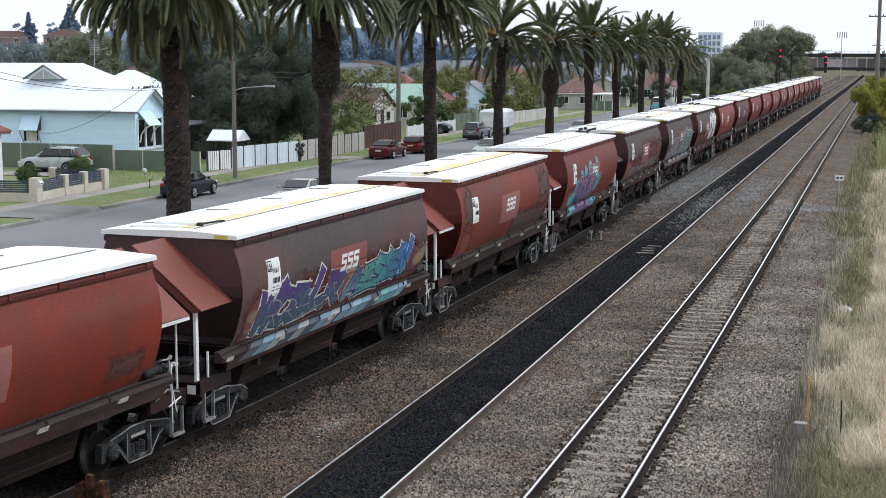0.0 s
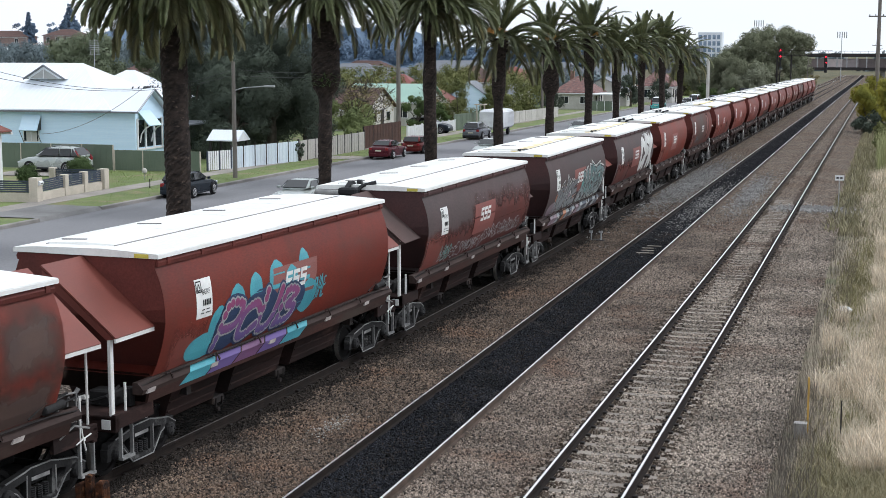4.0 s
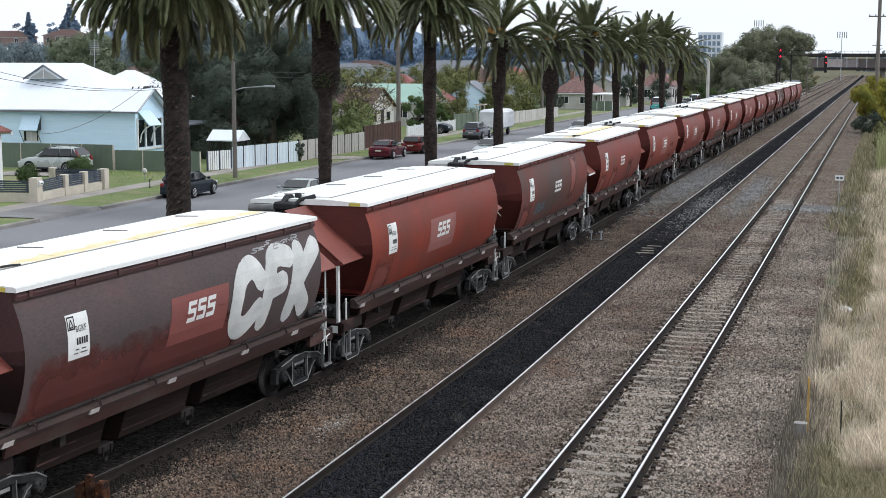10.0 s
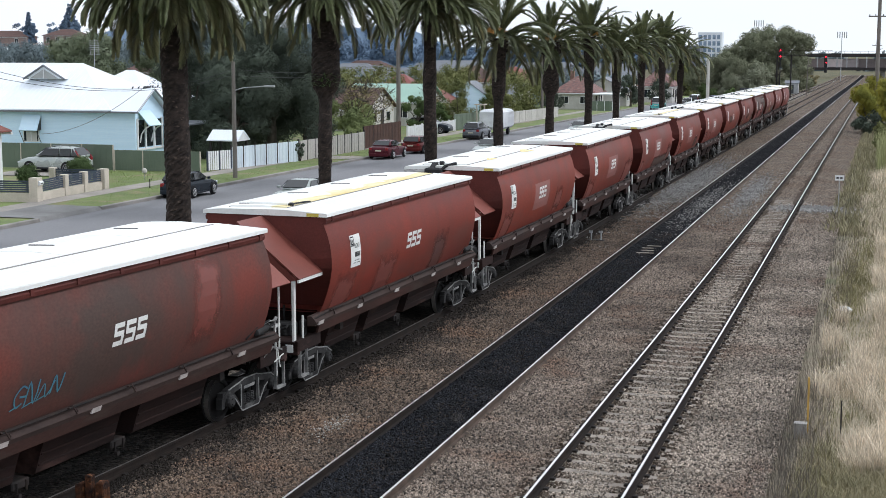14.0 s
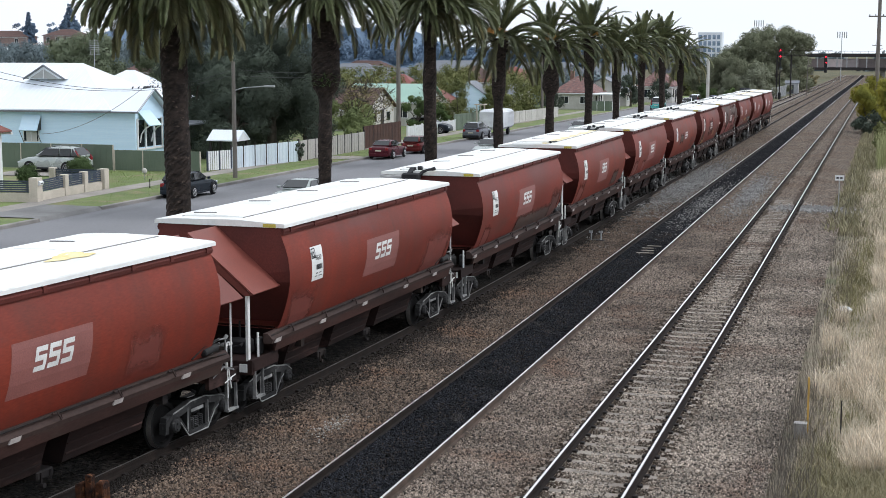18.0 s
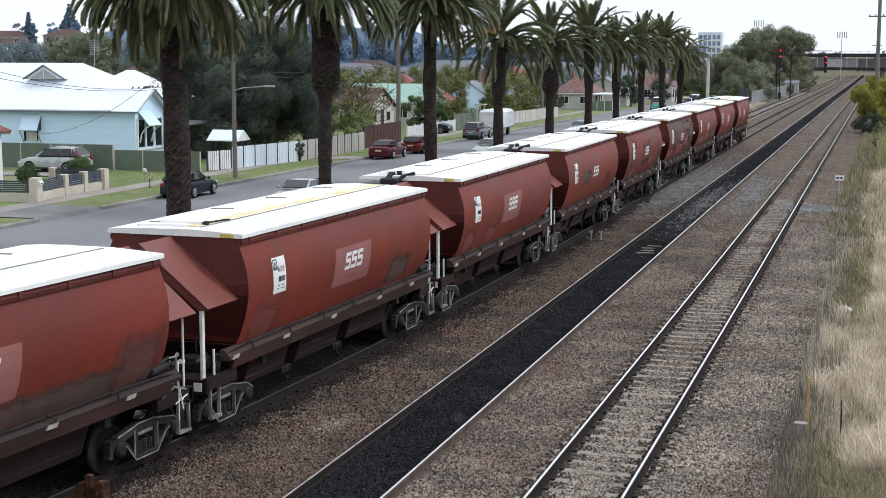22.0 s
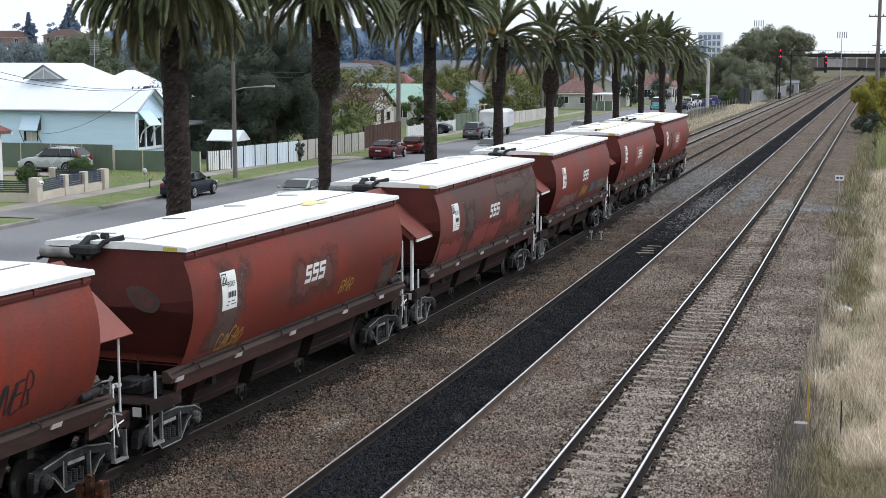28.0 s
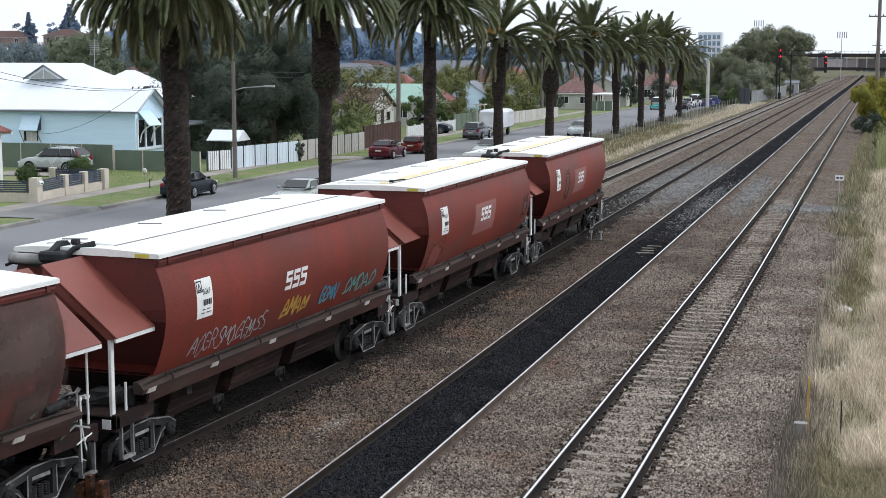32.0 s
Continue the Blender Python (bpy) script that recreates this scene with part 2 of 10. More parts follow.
M_CLIP = mat("dark_rail_clip", (0.022, 0.018, 0.016), None, 5, 0.7)
M_BALLAST = stones("brown_grey_ballast", [(0.034, 0.026, 0.021), (0.104, 0.081, 0.064), (0.175, 0.141, 0.113), (0.33, 0.278, 0.232)], 0.065, 1.0, (0.84, 0.77, 0.71))
# oil plus the wagons' ground shadow, both put into the stone colour
M_GRIME_SHADE = stones("oily_dark_ballast", [(0.006, 0.005, 0.005), (0.012, 0.01, 0.009), (0.022, 0.019, 0.016), (0.05, 0.042, 0.035)], 0.065, 0.9, (0.75, 0.7, 0.66))
M_COAL = stones("coal_dust_ballast", [(0.004, 0.004, 0.005), (0.008, 0.008, 0.01), (0.016, 0.016, 0.019), (0.06, 0.058, 0.058)], 0.07, 0.9, (0.6, 0.62, 0.68))
M_COAL.node_tree.nodes["Principled BSDF"].inputs["Specular IOR Level"].default_value = 0.02


# ---- mesh helpers ----
def box(bm, x0, x1, y0, y1, z0, z1, bevel=0.0):
    vs = [bm.verts.new(p) for p in ((x0, y0, z0), (x1, y0, z0), (x1, y1, z0), (x0, y1, z0), (x0, y0, z1), (x1, y0, z1), (x1, y1, z1), (x0, y1, z1))]
    fs = [bm.faces.new([vs[i] for i in q]) for q in ((3, 2, 1, 0), (4, 5, 6, 7), (0, 1, 5, 4), (1, 2, 6, 5), (2, 3, 7, 6), (3, 0, 4, 7))]
    if bevel:
        bmesh.ops.bevel(bm, geom=list({e for f in fs for e in f.edges}), offset=bevel, segments=1, affect="EDGES")
    return vs


def tube(bm, pts, r, sides=8, cap=True, radii=None):
    """A round bar through the points."""
    pts = [Vector(p) for p in pts]
    rings = []
    for i, p in enumerate(pts):
        d = (pts[min(i + 1, len(pts) - 1)] - pts[max(i - 1, 0)]).normalized()
        u = d.orthogonal().normalized() if abs(d.z) < 0.98 else Vector((1, 0, 0))
        if abs(d.z) < 0.98:
            u = Vector((0, 0, 1)).cross(d).normalized()
        v = d.cross(u).normalized()
        rr = radii[i] if radii else r
        rings.append([bm.verts.new(p + (u * math.cos(k * math.tau / sides) + v * math.sin(k * math.tau / sides)) * rr) for k in range(sides)])
    for a, b in zip(rings, rings[1:]):
        for k in range(sides):
            bm.faces.new((a[k], a[(k + 1) % sides], b[(k + 1) % sides], b[k]))
    if cap:
        bm.faces.new(rings[0][::-1])
        bm.faces.new(rings[-1])
    return rings


def prism(bm, poly, axis, lo, hi):
    """A 2D outline pushed along an axis: 0 for outlines in (y, z), 1 for (x, z), 2 for (x, y)."""
    def at(p, w):
        return (w, p[0], p[1]) if axis == 0 else (p[0], w, p[1]) if axis == 1 else (p[0], p[1], w)
    a = [bm.verts.new(at(p, lo)) for p in poly]
    b = [bm.verts.new(at(p, hi)) for p in poly]
    k = len(poly)
    bm.faces.new(a[::-1])
    bm.faces.new(b)
    for i in range(k):
        bm.faces.new((a[i], a[(i + 1) % k], b[(i + 1) % k], b[i]))


def mesh_of(name, bm, *materials, smooth=False):
    bmesh.ops.recalc_face_normals(bm, faces=bm.faces[:])
    me = bpy.data.meshes.new(name)
    bm.to_mesh(me)
    bm.free()
    for m in materials:
        me.materials.append(m)
    if smooth:
        me.shade_smooth()
        me.set_sharp_from_angle(angle=radians(38))
    return me


def part(name, bm, material, parent, label="", smooth=False):
    """One mesh object under a thing or part, from a bmesh or from shared mesh data."""
    me = bm if isinstance(bm, bpy.types.Mesh) else mesh_of(name, bm, *(material if isinstance(material, (list, tuple)) else [material]), smooth=smooth)
    ob = new(name, me)
    ob.parent = parent
    if label:
        ob["label"] = label
    return ob


def thing(name, label, category, m=None, group="", kind=""):
    ob = new(name)
    ob.empty_display_size = 0.2
    if m is not None:
        ob.matrix_basis = m
    return tagged(ob, label, category, group, kind)


def structure(name, bm, material, label="", category="", smooth=False, kind="structure"):
    ob = new(name, mesh_of(name, bm, *(material if isinstance(material, (list, tuple)) else [material]), smooth=smooth))
    return tagged(ob, label, category, "", kind)


def strip(bm, xs, ys, z_at, mat_at=None):
    """A sheet over cross positions xs (functions of y or numbers) and stations ys."""
    rows = []
    for y in ys:
        rows.append([bm.verts.new((x(y) if callable(x) else x, y, z_at(i, y))) for i, x in enumerate(xs)])
    for a, b in zip(rows, rows[1:]):
        for i in range(len(xs) - 1):
            f = bm.faces.new((a[i], a[i + 1], b[i + 1], b[i]))
            if mat_at:
                f.material_index = mat_at(i)


def stations(a, b, near=4.0):
    out, y = [], a
    while y < b:
        out.append(y)
        y += near if y < 200 else near * 4 if y < 700 else 200
    return out + [b]

# ---- ground, ballast and tracks ----
M_GROUND = mat("dry_scrub_ground", (0.125, 0.112, 0.07), (0.08, 0.082, 0.046), 0.12, 0.95, 0, 0.3, 9, spots=(0.2, 0.17, 0.1), spot_scale=0.3, spot_at=0.58)
M_LAWN = mat("patchy_mown_grass", (0.16, 0.205, 0.062), (0.112, 0.152, 0.046), 0.5, 0.95, 0, 0.6, 14, spots=(0.215, 0.185, 0.1), spot_scale=0.55, spot_at=0.57)
M_ROAD = mat("worn_grey_asphalt", (0.205, 0.203, 0.213), (0.178, 0.176, 0.185), 0.3, 0.9, 0, 0.15, 30, (1, 0.25, 1), spots=(0.155, 0.155, 0.162), spot_scale=0.25, spot_at=0.63)
M_PATH = mat("pale_concrete_path", (0.33, 0.3, 0.27), (0.23, 0.21, 0.185), 0.6, 0.9, 0, 0.1, 30)
M_KERB = mat("old_concrete_kerb", (0.3, 0.28, 0.26), (0.19, 0.18, 0.165), 0.8, 0.9, 0, 0.2, 30)

bm = bmesh.new()
YS = [-400, -150, -60] + stations(-20, 3600, 10)
strip(bm, [-2600, -900, -300, -120, -70, -45, -20, 0, 8, 40, 200, 900], YS, lambda i, y: -0.40 + fall(y))
structure("ground", bm, M_GROUND, "dry grassy ground falling gently away", "ground")


def bed(name, x0, x1, material, label, y0=-240, y1=640, drop=0.0, h=0.172):
    bm = bmesh.new()
    ys = stations(y0, y1, 4)
    f = [(lambda y: x0(y) - 0.45, -0.42), (x0, -h - drop), (x1, -h - drop), (lambda y: x1(y) + 0.45, -0.42)]
    strip(bm, [a for a, _ in f], ys, lambda i, y: f[i][1] + fall(y))
    return structure(name, bm, material, label, "ballast")


bed("ballast_bed_siding", lambda y: X_SIDING - 1.7 + bend(y), lambda y: X_SIDING + 1.75 + bend(y), M_BALLAST, "brown stone ballast under the far siding", 20, 640, 0.04)
bed("ballast_bed_main", lambda y: min(train_line(y), X_TRAIN + bend(y)) - 1.9, lambda y: X_RIGHT + 2.45 + bend(y), M_BALLAST, "brown crushed stone ballast between the tracks")

RAIL_OUT = [(-0.02, 0.0), (0.024, 0.0), (0.034, -0.007), (0.036, -0.035), (0.009, -0.05), (0.009, -0.135), (0.07, -0.15), (0.07, -0.165), (-0.07, -0.165), (-0.07, -0.15), (-0.009, -0.135), (-0.009, -0.05), (-0.036, -0.035), (-0.034, -0.007)]


def rail_mesh(fx, off, ys, name, top=None, side=None):
    bm = bmesh.new()
    rows = []
    for y in ys:
        rows.append([bm.verts.new((fx(y) + off + a, y, b + fall(y))) for a, b in RAIL_OUT])
    k = len(RAIL_OUT)
    for a, b in zip(rows, rows[1:]):
        for i in range(k):
            f = bm.faces.new((a[i], a[(i + 1) % k], b[(i + 1) % k], b[i]))
            f.material_index = 1 if i == 0 else 0
    bm.faces.new(rows[0])
    bm.faces.new(rows[-1][::-1])
    return mesh_of(name, bm, side or M_RAIL, top or M_RAILTOP)


bm = bmesh.new()
prism(bm, [(-1.25, -0.33), (1.25, -0.33), (1.25, -0.22), (0.98, -0.158), (0.5, -0.156), (0.3, -0.158), (-0.3, -0.158), (-0.5, -0.156), (-0.98, -0.158), (-1.25, -0.22)], 1, -0.12, 0.12)
ME_SLEEPER = mesh_of("sleeper", bm, M_SLEEPER)
bm = bmesh.new()
box(bm, -0.16, -0.075, -0.06, 0.06, -0.17, -0.115, 0.012)
box(bm, 0.075, 0.16, -0.06, 0.06, -0.17, -0.115, 0.012)
ME_CLIP = mesh_of("rail_clip", bm, M_CLIP)


def track(name, fx, y0, y1, label, sleepers=(18, 60), low=0.0, top=None, sides=(None, None)):
    tr = thing(name, label, "railway track", kind="structure")
    ys = stations(y0, y1, 2.5)
    for off, side in zip((-0.7525, 0.7525), sides):
        part("rail", rail_mesh(fx, off, ys, "rail", top, side), None, tr)
    y = y0
    far = bmesh.new()
    while y < 330:
        lean = math.atan2(fx(y + 1) - fx(y - 1), 2)
        m = pose(fx(y) + random.uniform(-0.02, 0.02), y, fall(y) - low - random.uniform(0, 0.012), 0, 0, -math.degrees(lean) + random.uniform(-0.8, 0.8))
        if sleepers[0] <= y <= sleepers[1]:
            s = part("sleeper", ME_SLEEPER, None, tr)
            s.matrix_basis = m
            for off in (-0.7525, 0.7525):
                c = part("rail_clip", ME_CLIP, None, s)
                c.matrix_basis = pose(off, 0, low)
        else:
            prism(far, [(fx(y) - 1.25, fall(y) - 0.3), (fx(y) + 1.25, fall(y) - 0.3), (fx(y) + 1.25, fall(y) - 0.176 - low), (fx(y) - 1.25, fall(y) - 0.176 - low)], 1, y - 0.12, y + 0.12)
        y += 0.61
    o = part("far_sleepers", far, M_SLEEPER, tr)
    o["kind"] = "stuff"
    return tr


track("railway_track_1", line_x(X_SIDING), 30, 640, "rusty rails of the siding beside the street", (200, 201), 0.02)
track("railway_track_2", train_line, -240, 640, "curving track with dull dark rails under the wagons", (18, 45), 0.022, M_RAILTOP_DULL)
track("railway_track_3", line_x(X_MID), -240, 640, "polished rails on ballast blackened with coal dust", (18, 19), 0.04, None, (None, M_RAIL_BROWN))
track("railway_track_4", line_x(X_RIGHT), -240, 640, "shiny rails on concrete sleepers in brown ballast", (18, 75), 0.0)

# coal dust spread between the rails of the middle track, and fresher stone in patches
bm = bmesh.new()
ys = stations(-240, 640, 3)
strip(bm, [lambda y: X_MID + bend(y) - 0.92, lambda y: X_MID + bend(y) - 0.7, lambda y: X_MID + bend(y) + 0.7], ys, lambda i, y: fall(y) - (0.168 if i == 0 else 0.15))
structure("coal_spill", bm, M_COAL, "black coal dust between the middle rails", "ballast")
rr_ = random.Random(19)


def ragged(bm, x0, x1, y0, y1, step, z, wild, ramp=1.0):
    """A patch of stone with uneven edges: x0, x1 are functions of y."""
    rows, y = [], y0
    while y <= y1:
        q = min(1.0, (y - y0) / ramp + 0.1, (y1 - y) / ramp + 0.1)
        c = (x0(y) + x1(y)) / 2
        rows.append([bm.verts.new((c + (x0(y) - c) * q + rr_.uniform(-wild, wild), y, fall(y) + z)), bm.verts.new((c + (x1(y) - c) * q + rr_.uniform(-wild, wild), y, fall(y) + z))])
        y += step
    for p, q in zip(rows, rows[1:]):
        bm.faces.new((p[0], p[1], q[1], q[0]))


# street side
bm = bmesh.new()
ys = stations(-60, 420, 6)
strip(bm, [-35.6, -31.5, -26.4], ys, lambda i, y: fall(y) - (0.34, 0.29, 0.33)[i])
structure("road", bm, M_ROAD, "worn grey asphalt street beside the railway", "road")
bm = bmesh.new()
ya = stations(-60, 56.8, 6)
for seg in (ya, stations(62.2, 420, 6)):
    rows = [[bm.verts.new((x, y, fall(y) + z)) for x, z in ((-35.6, -0.40), (-35.6, -0.2), (-35.64, -0.18), (-35.82, -0.18), (-35.82, -0.4))] for y in seg]
    for a, b in zip(rows, rows[1:]):
        for i in range(4):
            bm.faces.new((a[i], a[i + 1], b[i + 1], b[i]))
    bm.faces.new(rows[0])
    bm.faces.new(rows[-1][::-1])
structure("kerb", bm, M_KERB, "old weathered concrete kerb", "kerb")
bm = bmesh.new()
strip(bm, [-120, -60, -40.4, -38.9, -36.9, -35.82], stations(-60, 420, 4), lambda i, y: fall(y) - (0.3, 0.3, 0.22, 0.2, 0.2, 0.19)[i] - (0.0 if not 57 < y < 62 or i < 4 else 0.06))
structure("verge_lawn", bm, M_LAWN, "patchy green nature strip and front lawns", "grass")
bm = bmesh.new()
strip(bm, [-40.1, -38.7], stations(-60, 300, 4), lambda i, y: fall(y) - 0.185)
structure("footpath", bm, M_PATH, "pale concrete footpath along the fences", "footpath")
bm = bmesh.new()
strip(bm, [-52.5, -47.0], stations(77.5, 82.2, 1), lambda i, y: fall(y) - (0.25, 0.18)[i])
strip(bm, [-40.1, -36.2, -35.84], stations(96.5, 99.5, 1), lambda i, y: fall(y) - (0.15, 0.165, 0.165)[i])
structure("driveway", bm, M_PATH, "concrete driveway crossings over the grass", "driveway")
bm = bmesh.new()
strip(bm, [-38.7, -36.6, -35.8, -35.55], stations(56.8, 62.2, 0.9), lambda i, y: fall(y) - (0.172, 0.174, 0.176, 0.335)[i])
structure("driveway_apron", bm, mat("grey_patched_asphalt", (0.22, 0.215, 0.21), (0.16, 0.155, 0.15), 0.8, 0.9, 0, 0.2, 30), "grey asphalt apron where the driveway meets the street", "driveway")
bm = bmesh.new()
strip(bm, [-26.4, -25.9, -22.5, -18.6], stations(-60, 420, 4), lambda i, y: fall(y) - (0.33, 0.27, 0.28, 0.38)[i])
structure("palm_verge", bm, M_GROUND, "scruffy grass strip under the palm row", "grass")

# strip painting the shadow under the train along with oily stone
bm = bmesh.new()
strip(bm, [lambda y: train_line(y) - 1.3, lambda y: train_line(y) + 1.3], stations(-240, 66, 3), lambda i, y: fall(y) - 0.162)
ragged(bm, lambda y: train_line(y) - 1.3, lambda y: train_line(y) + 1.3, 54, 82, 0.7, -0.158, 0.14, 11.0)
structure("oily_ballast_strip", bm, M_GRIME_SHADE, "oily stone painted dark like the shade under the wagons", "ballast")

# loose crushed stone, real pieces where the line passes close to the bridge
def stone_mesh(name, n, place, material, r0, r1, seed):
    r = np.random.RandomState(seed)
    base = np.array([(1, 0, 0), (-1, 0, 0), (0, 1, 0), (0, -1, 0), (0, 0, 1), (0, 0, -1)], float)
    tri = np.array([(0, 2, 4), (2, 1, 4), (1, 3, 4), (3, 0, 4), (2, 0, 5), (1, 2, 5), (3, 1, 5), (0, 3, 5)])
    pos = place(r, n)
    n = len(pos)
    size = r.uniform(r0, r1, (n, 1, 1)) * r.uniform(0.6, 1.25, (n, 1, 3)) * r.uniform(0.75, 1.25, (n, 6, 1))
    q = r.normal(size=(n, 4))
    q /= np.linalg.norm(q, axis=1)[:, None]
    w, x, y, z = q.T
    rot = np.stack([1 - 2 * (y * y + z * z), 2 * (x * y - z * w), 2 * (x * z + y * w), 2 * (x * y + z * w), 1 - 2 * (x * x + z * z), 2 * (y * z - x * w), 2 * (x * z - y * w), 2 * (y * z + x * w), 1 - 2 * (x * x + y * y)], 1).reshape(n, 3, 3)
    v = np.einsum("nij,nkj->nki", rot, base[None] * size) + pos[:, None, :]
    f = (tri[None] + (np.arange(n) * 6)[:, None, None]).reshape(-1)
    me = bpy.data.meshes.new(name)
    me.vertices.add(n * 6)
    me.vertices.foreach_set("co", v.reshape(-1))
    me.loops.add(len(f))
    me.loops.foreach_set("vertex_index", f.astype(np.int32))
    me.polygons.add(n * 8)
    me.polygons.foreach_set("loop_start", np.arange(0, n * 24, 3, dtype=np.int32))
    me.update(calc_edges=True)
    me.shade_flat()
    me.materials.append(material)
    return me


def bends(y):
    return np.array([bend(float(v)) for v in y])


def stone_bed(x0, x1, y0, y1, power, z):
    """Places between the tracks, thinning with distance; clear of rails, coal and most of the sleepers."""
    def f(r, n):
        y = y0 + (y1 - y0) * r.rand(n) ** power
        x = r.uniform(x0, x1, n)
        tx = np.array([train_line(float(v)) for v in y])
        keep = np.abs(x + bends(y) - tx) > 1.3 + 0.12 * np.sin(y * 2.3) + 0.1 * np.sin(y * 5.1)
        keep &= r.rand(n) < np.clip((y1 - y) / 14, 0, 1)
        keep &= ~((x > X_MID - 0.95) & (x < X_MID + 0.8))
        d = np.abs(x - X_RIGHT)
        keep &= (np.abs(d - 0.7525) > 0.13)
        on_sleeper = (np.abs(((y + 240 + 0.305) % 0.61) - 0.305) < 0.115) & (d < 1.2)
        keep &= ~(on_sleeper & (r.rand(n) < np.where(d < 0.36, 0.45, 0.985)))
        keep &= ~((np.abs(d - 0.7525) < 0.2) & (r.rand(n) < 0.5))
        zz = np.array([fall(float(v)) for v in y]) + z + r.uniform(-0.012, 0.014, n)
        return np.stack([x + bends(y), y, zz], 1)[keep]
    return f


M_STONE = mat("loose_ballast_stone", (0.325, 0.274, 0.226), (0.138, 0.115, 0.093), 0.5, 0.9, 0, 0.0, 30, spread=0.9, spots=(0.17, 0.122, 0.094), spot_scale=0.3, spot_at=0.6)
M_STONE_BROWN = mat("dirty_brown_ballast_stone", (0.16, 0.116, 0.084), (0.06, 0.045, 0.034), 0.5, 0.9, 0, 0.0, 30, spread=0.95, spots=(0.14, 0.088, 0.058), spot_scale=0.4, spot_at=0.58)
M_STONE_MID = mat("brown_grey_ballast_stone", (0.262, 0.212, 0.172), (0.105, 0.083, 0.066), 0.5, 0.9, 0, 0.0, 30, spread=0.95, spots=(0.16, 0.106, 0.076), spot_scale=0.35, spot_at=0.6)
tagged(new("ballast_stones_middle", stone_mesh("ballast_stones_middle", 64000, stone_bed(-7.55, -5.6, 19.5, 70, 1.45, -0.168), M_STONE_MID, 0.016, 0.034, 44)), "brown-grey crushed stones between the two open tracks", "ballast", "", "stuff")
tagged(new("ballast_stones", stone_mesh("ballast_stones", 122000, stone_bed(-5.6, -1.75, 19.5, 70, 1.45, -0.168), M_STONE, 0.016, 0.034, 41)), "loose grey-brown crushed stones round the tracks", "ballast", "", "stuff")
tagged(new("ballast_stones_dirty", stone_mesh("ballast_stones_dirty", 104000, stone_bed(-12.6, -9.25, 19.5, 74, 1.5, -0.168), M_STONE_BROWN, 0.019, 0.039, 43)), "dirty brown crushed stones beside the train", "ballast", "", "stuff")
M_COAL_BIT = mat("loose_coal_lump", (0.0165, 0.0175, 0.022), (0.005, 0.0055, 0.0075), 0.6, 0.6, 0, 0.0, 30, spread=0.95, spots=(0.05, 0.045, 0.04), spot_scale=1.2, spot_at=0.64)


def coal_bed(r, n):
    y = 19.5 + 38 * r.rand(n) ** 1.5
    x = r.uniform(X_MID - 0.68, X_MID + 0.68, n)
    return np.stack([x + bends(y), y, np.array([fall(float(v)) for v in y]) - 0.15 + r.uniform(-0.01, 0.012, n)], 1)


tagged(new("coal_lumps", stone_mesh("coal_lumps", 26000, coal_bed, M_COAL_BIT, 0.016, 0.036, 42)), "spilled black coal lumps between the rails", "coal", "", "stuff")
M_MULCH = mat("dry_straw_litter", (0.27, 0.228, 0.165), (0.15, 0.13, 0.09), 0.8, 0.95, 0, 0.6, 18, spots=(0.12, 0.125, 0.06), spot_scale=0.5, spot_at=0.6)
bm = bmesh.new()
strip(bm, [lambda y: X_RIGHT + 2.7 + bend(y), lambda y: 6.0], stations(-240, 330, 6), lambda i, y: fall(y) - 0.36)
structure("bank", bm, M_MULCH, "bank covered with dry straw litter", "grass")

# rust and the rails' shadow band painted along the right-hand rails, ragged at the edges
M_RUST_SHADE = stones("rust_brown_ballast", [(0.03, 0.022, 0.017), (0.06, 0.046, 0.036), (0.1, 0.078, 0.06), (0.17, 0.14, 0.112)], 0.06, 0.9, (0.7, 0.62, 0.55))
bm = bmesh.new()
rr_ = random.Random(9)
for off, wa, wb in ((-0.7525, -0.2, 0.3), (0.7525, -0.34, 0.2)):
    rows = []
    for y in stations(44, 640, 1.5):
        c = X_RIGHT + off + bend(y)
        rows.append([bm.verts.new((c + wa * rr_.uniform(0.7, 1.25), y, fall(y) - 0.158)), bm.verts.new((c + wb * rr_.uniform(0.7, 1.25), y, fall(y) - 0.158))])
    for a, b in zip(rows, rows[1:]):
        bm.faces.new((a[0], a[1], b[1], b[0]))
structure("rust_stained_ballast", bm, M_RUST_SHADE, "rust-brown stone with the rails' shade painted in", "ballast")


def rubble(r, n):
    y, x = 71.2 + r.normal(0, 0.6, n), r.uniform(-2.4, 2.2, n)
    return np.stack([x, y, np.array([fall(float(v)) for v in y]) - 0.34 + r.uniform(0, 0.1, n)], 1)


M_RUBBLE = mat("pale_concrete_rubble", (0.42, 0.4, 0.37), (0.24, 0.225, 0.2), 0.8, 0.9, 0, 0.0, 30, spread=0.4)
tagged(new("rubble_strip", stone_mesh("rubble_strip", 1600, rubble, M_RUBBLE, 0.04, 0.12, 47)), "pale broken concrete rubble across the bank", "rubble", "", "stuff")


def by_rails(r, n):
    y = 19.5 + 40 * r.rand(n) ** 1.4
    side = r.choice([-1, 1], n)
    x = X_RIGHT + 0.7525 * side + r.choice([-1, 1], n) * (0.1 + 0.26 * r.rand(n) ** 1.5)
    keep = np.abs(((y + 240 + 0.305) % 0.61) - 0.305) > 0.12
    return np.stack([x + bends(y), y, np.array([fall(float(v)) for v in y]) - 0.16 + r.uniform(-0.008, 0.012, n)], 1)[keep]


# rust brown darkened for the shadow band beside each rail
M_STONE_RUST_SHADE = mat("rust_stained_stone", (0.105, 0.08, 0.062), (0.05, 0.038, 0.03), 0.7, 0.9, 0, 0.0, 30, spread=0.7)
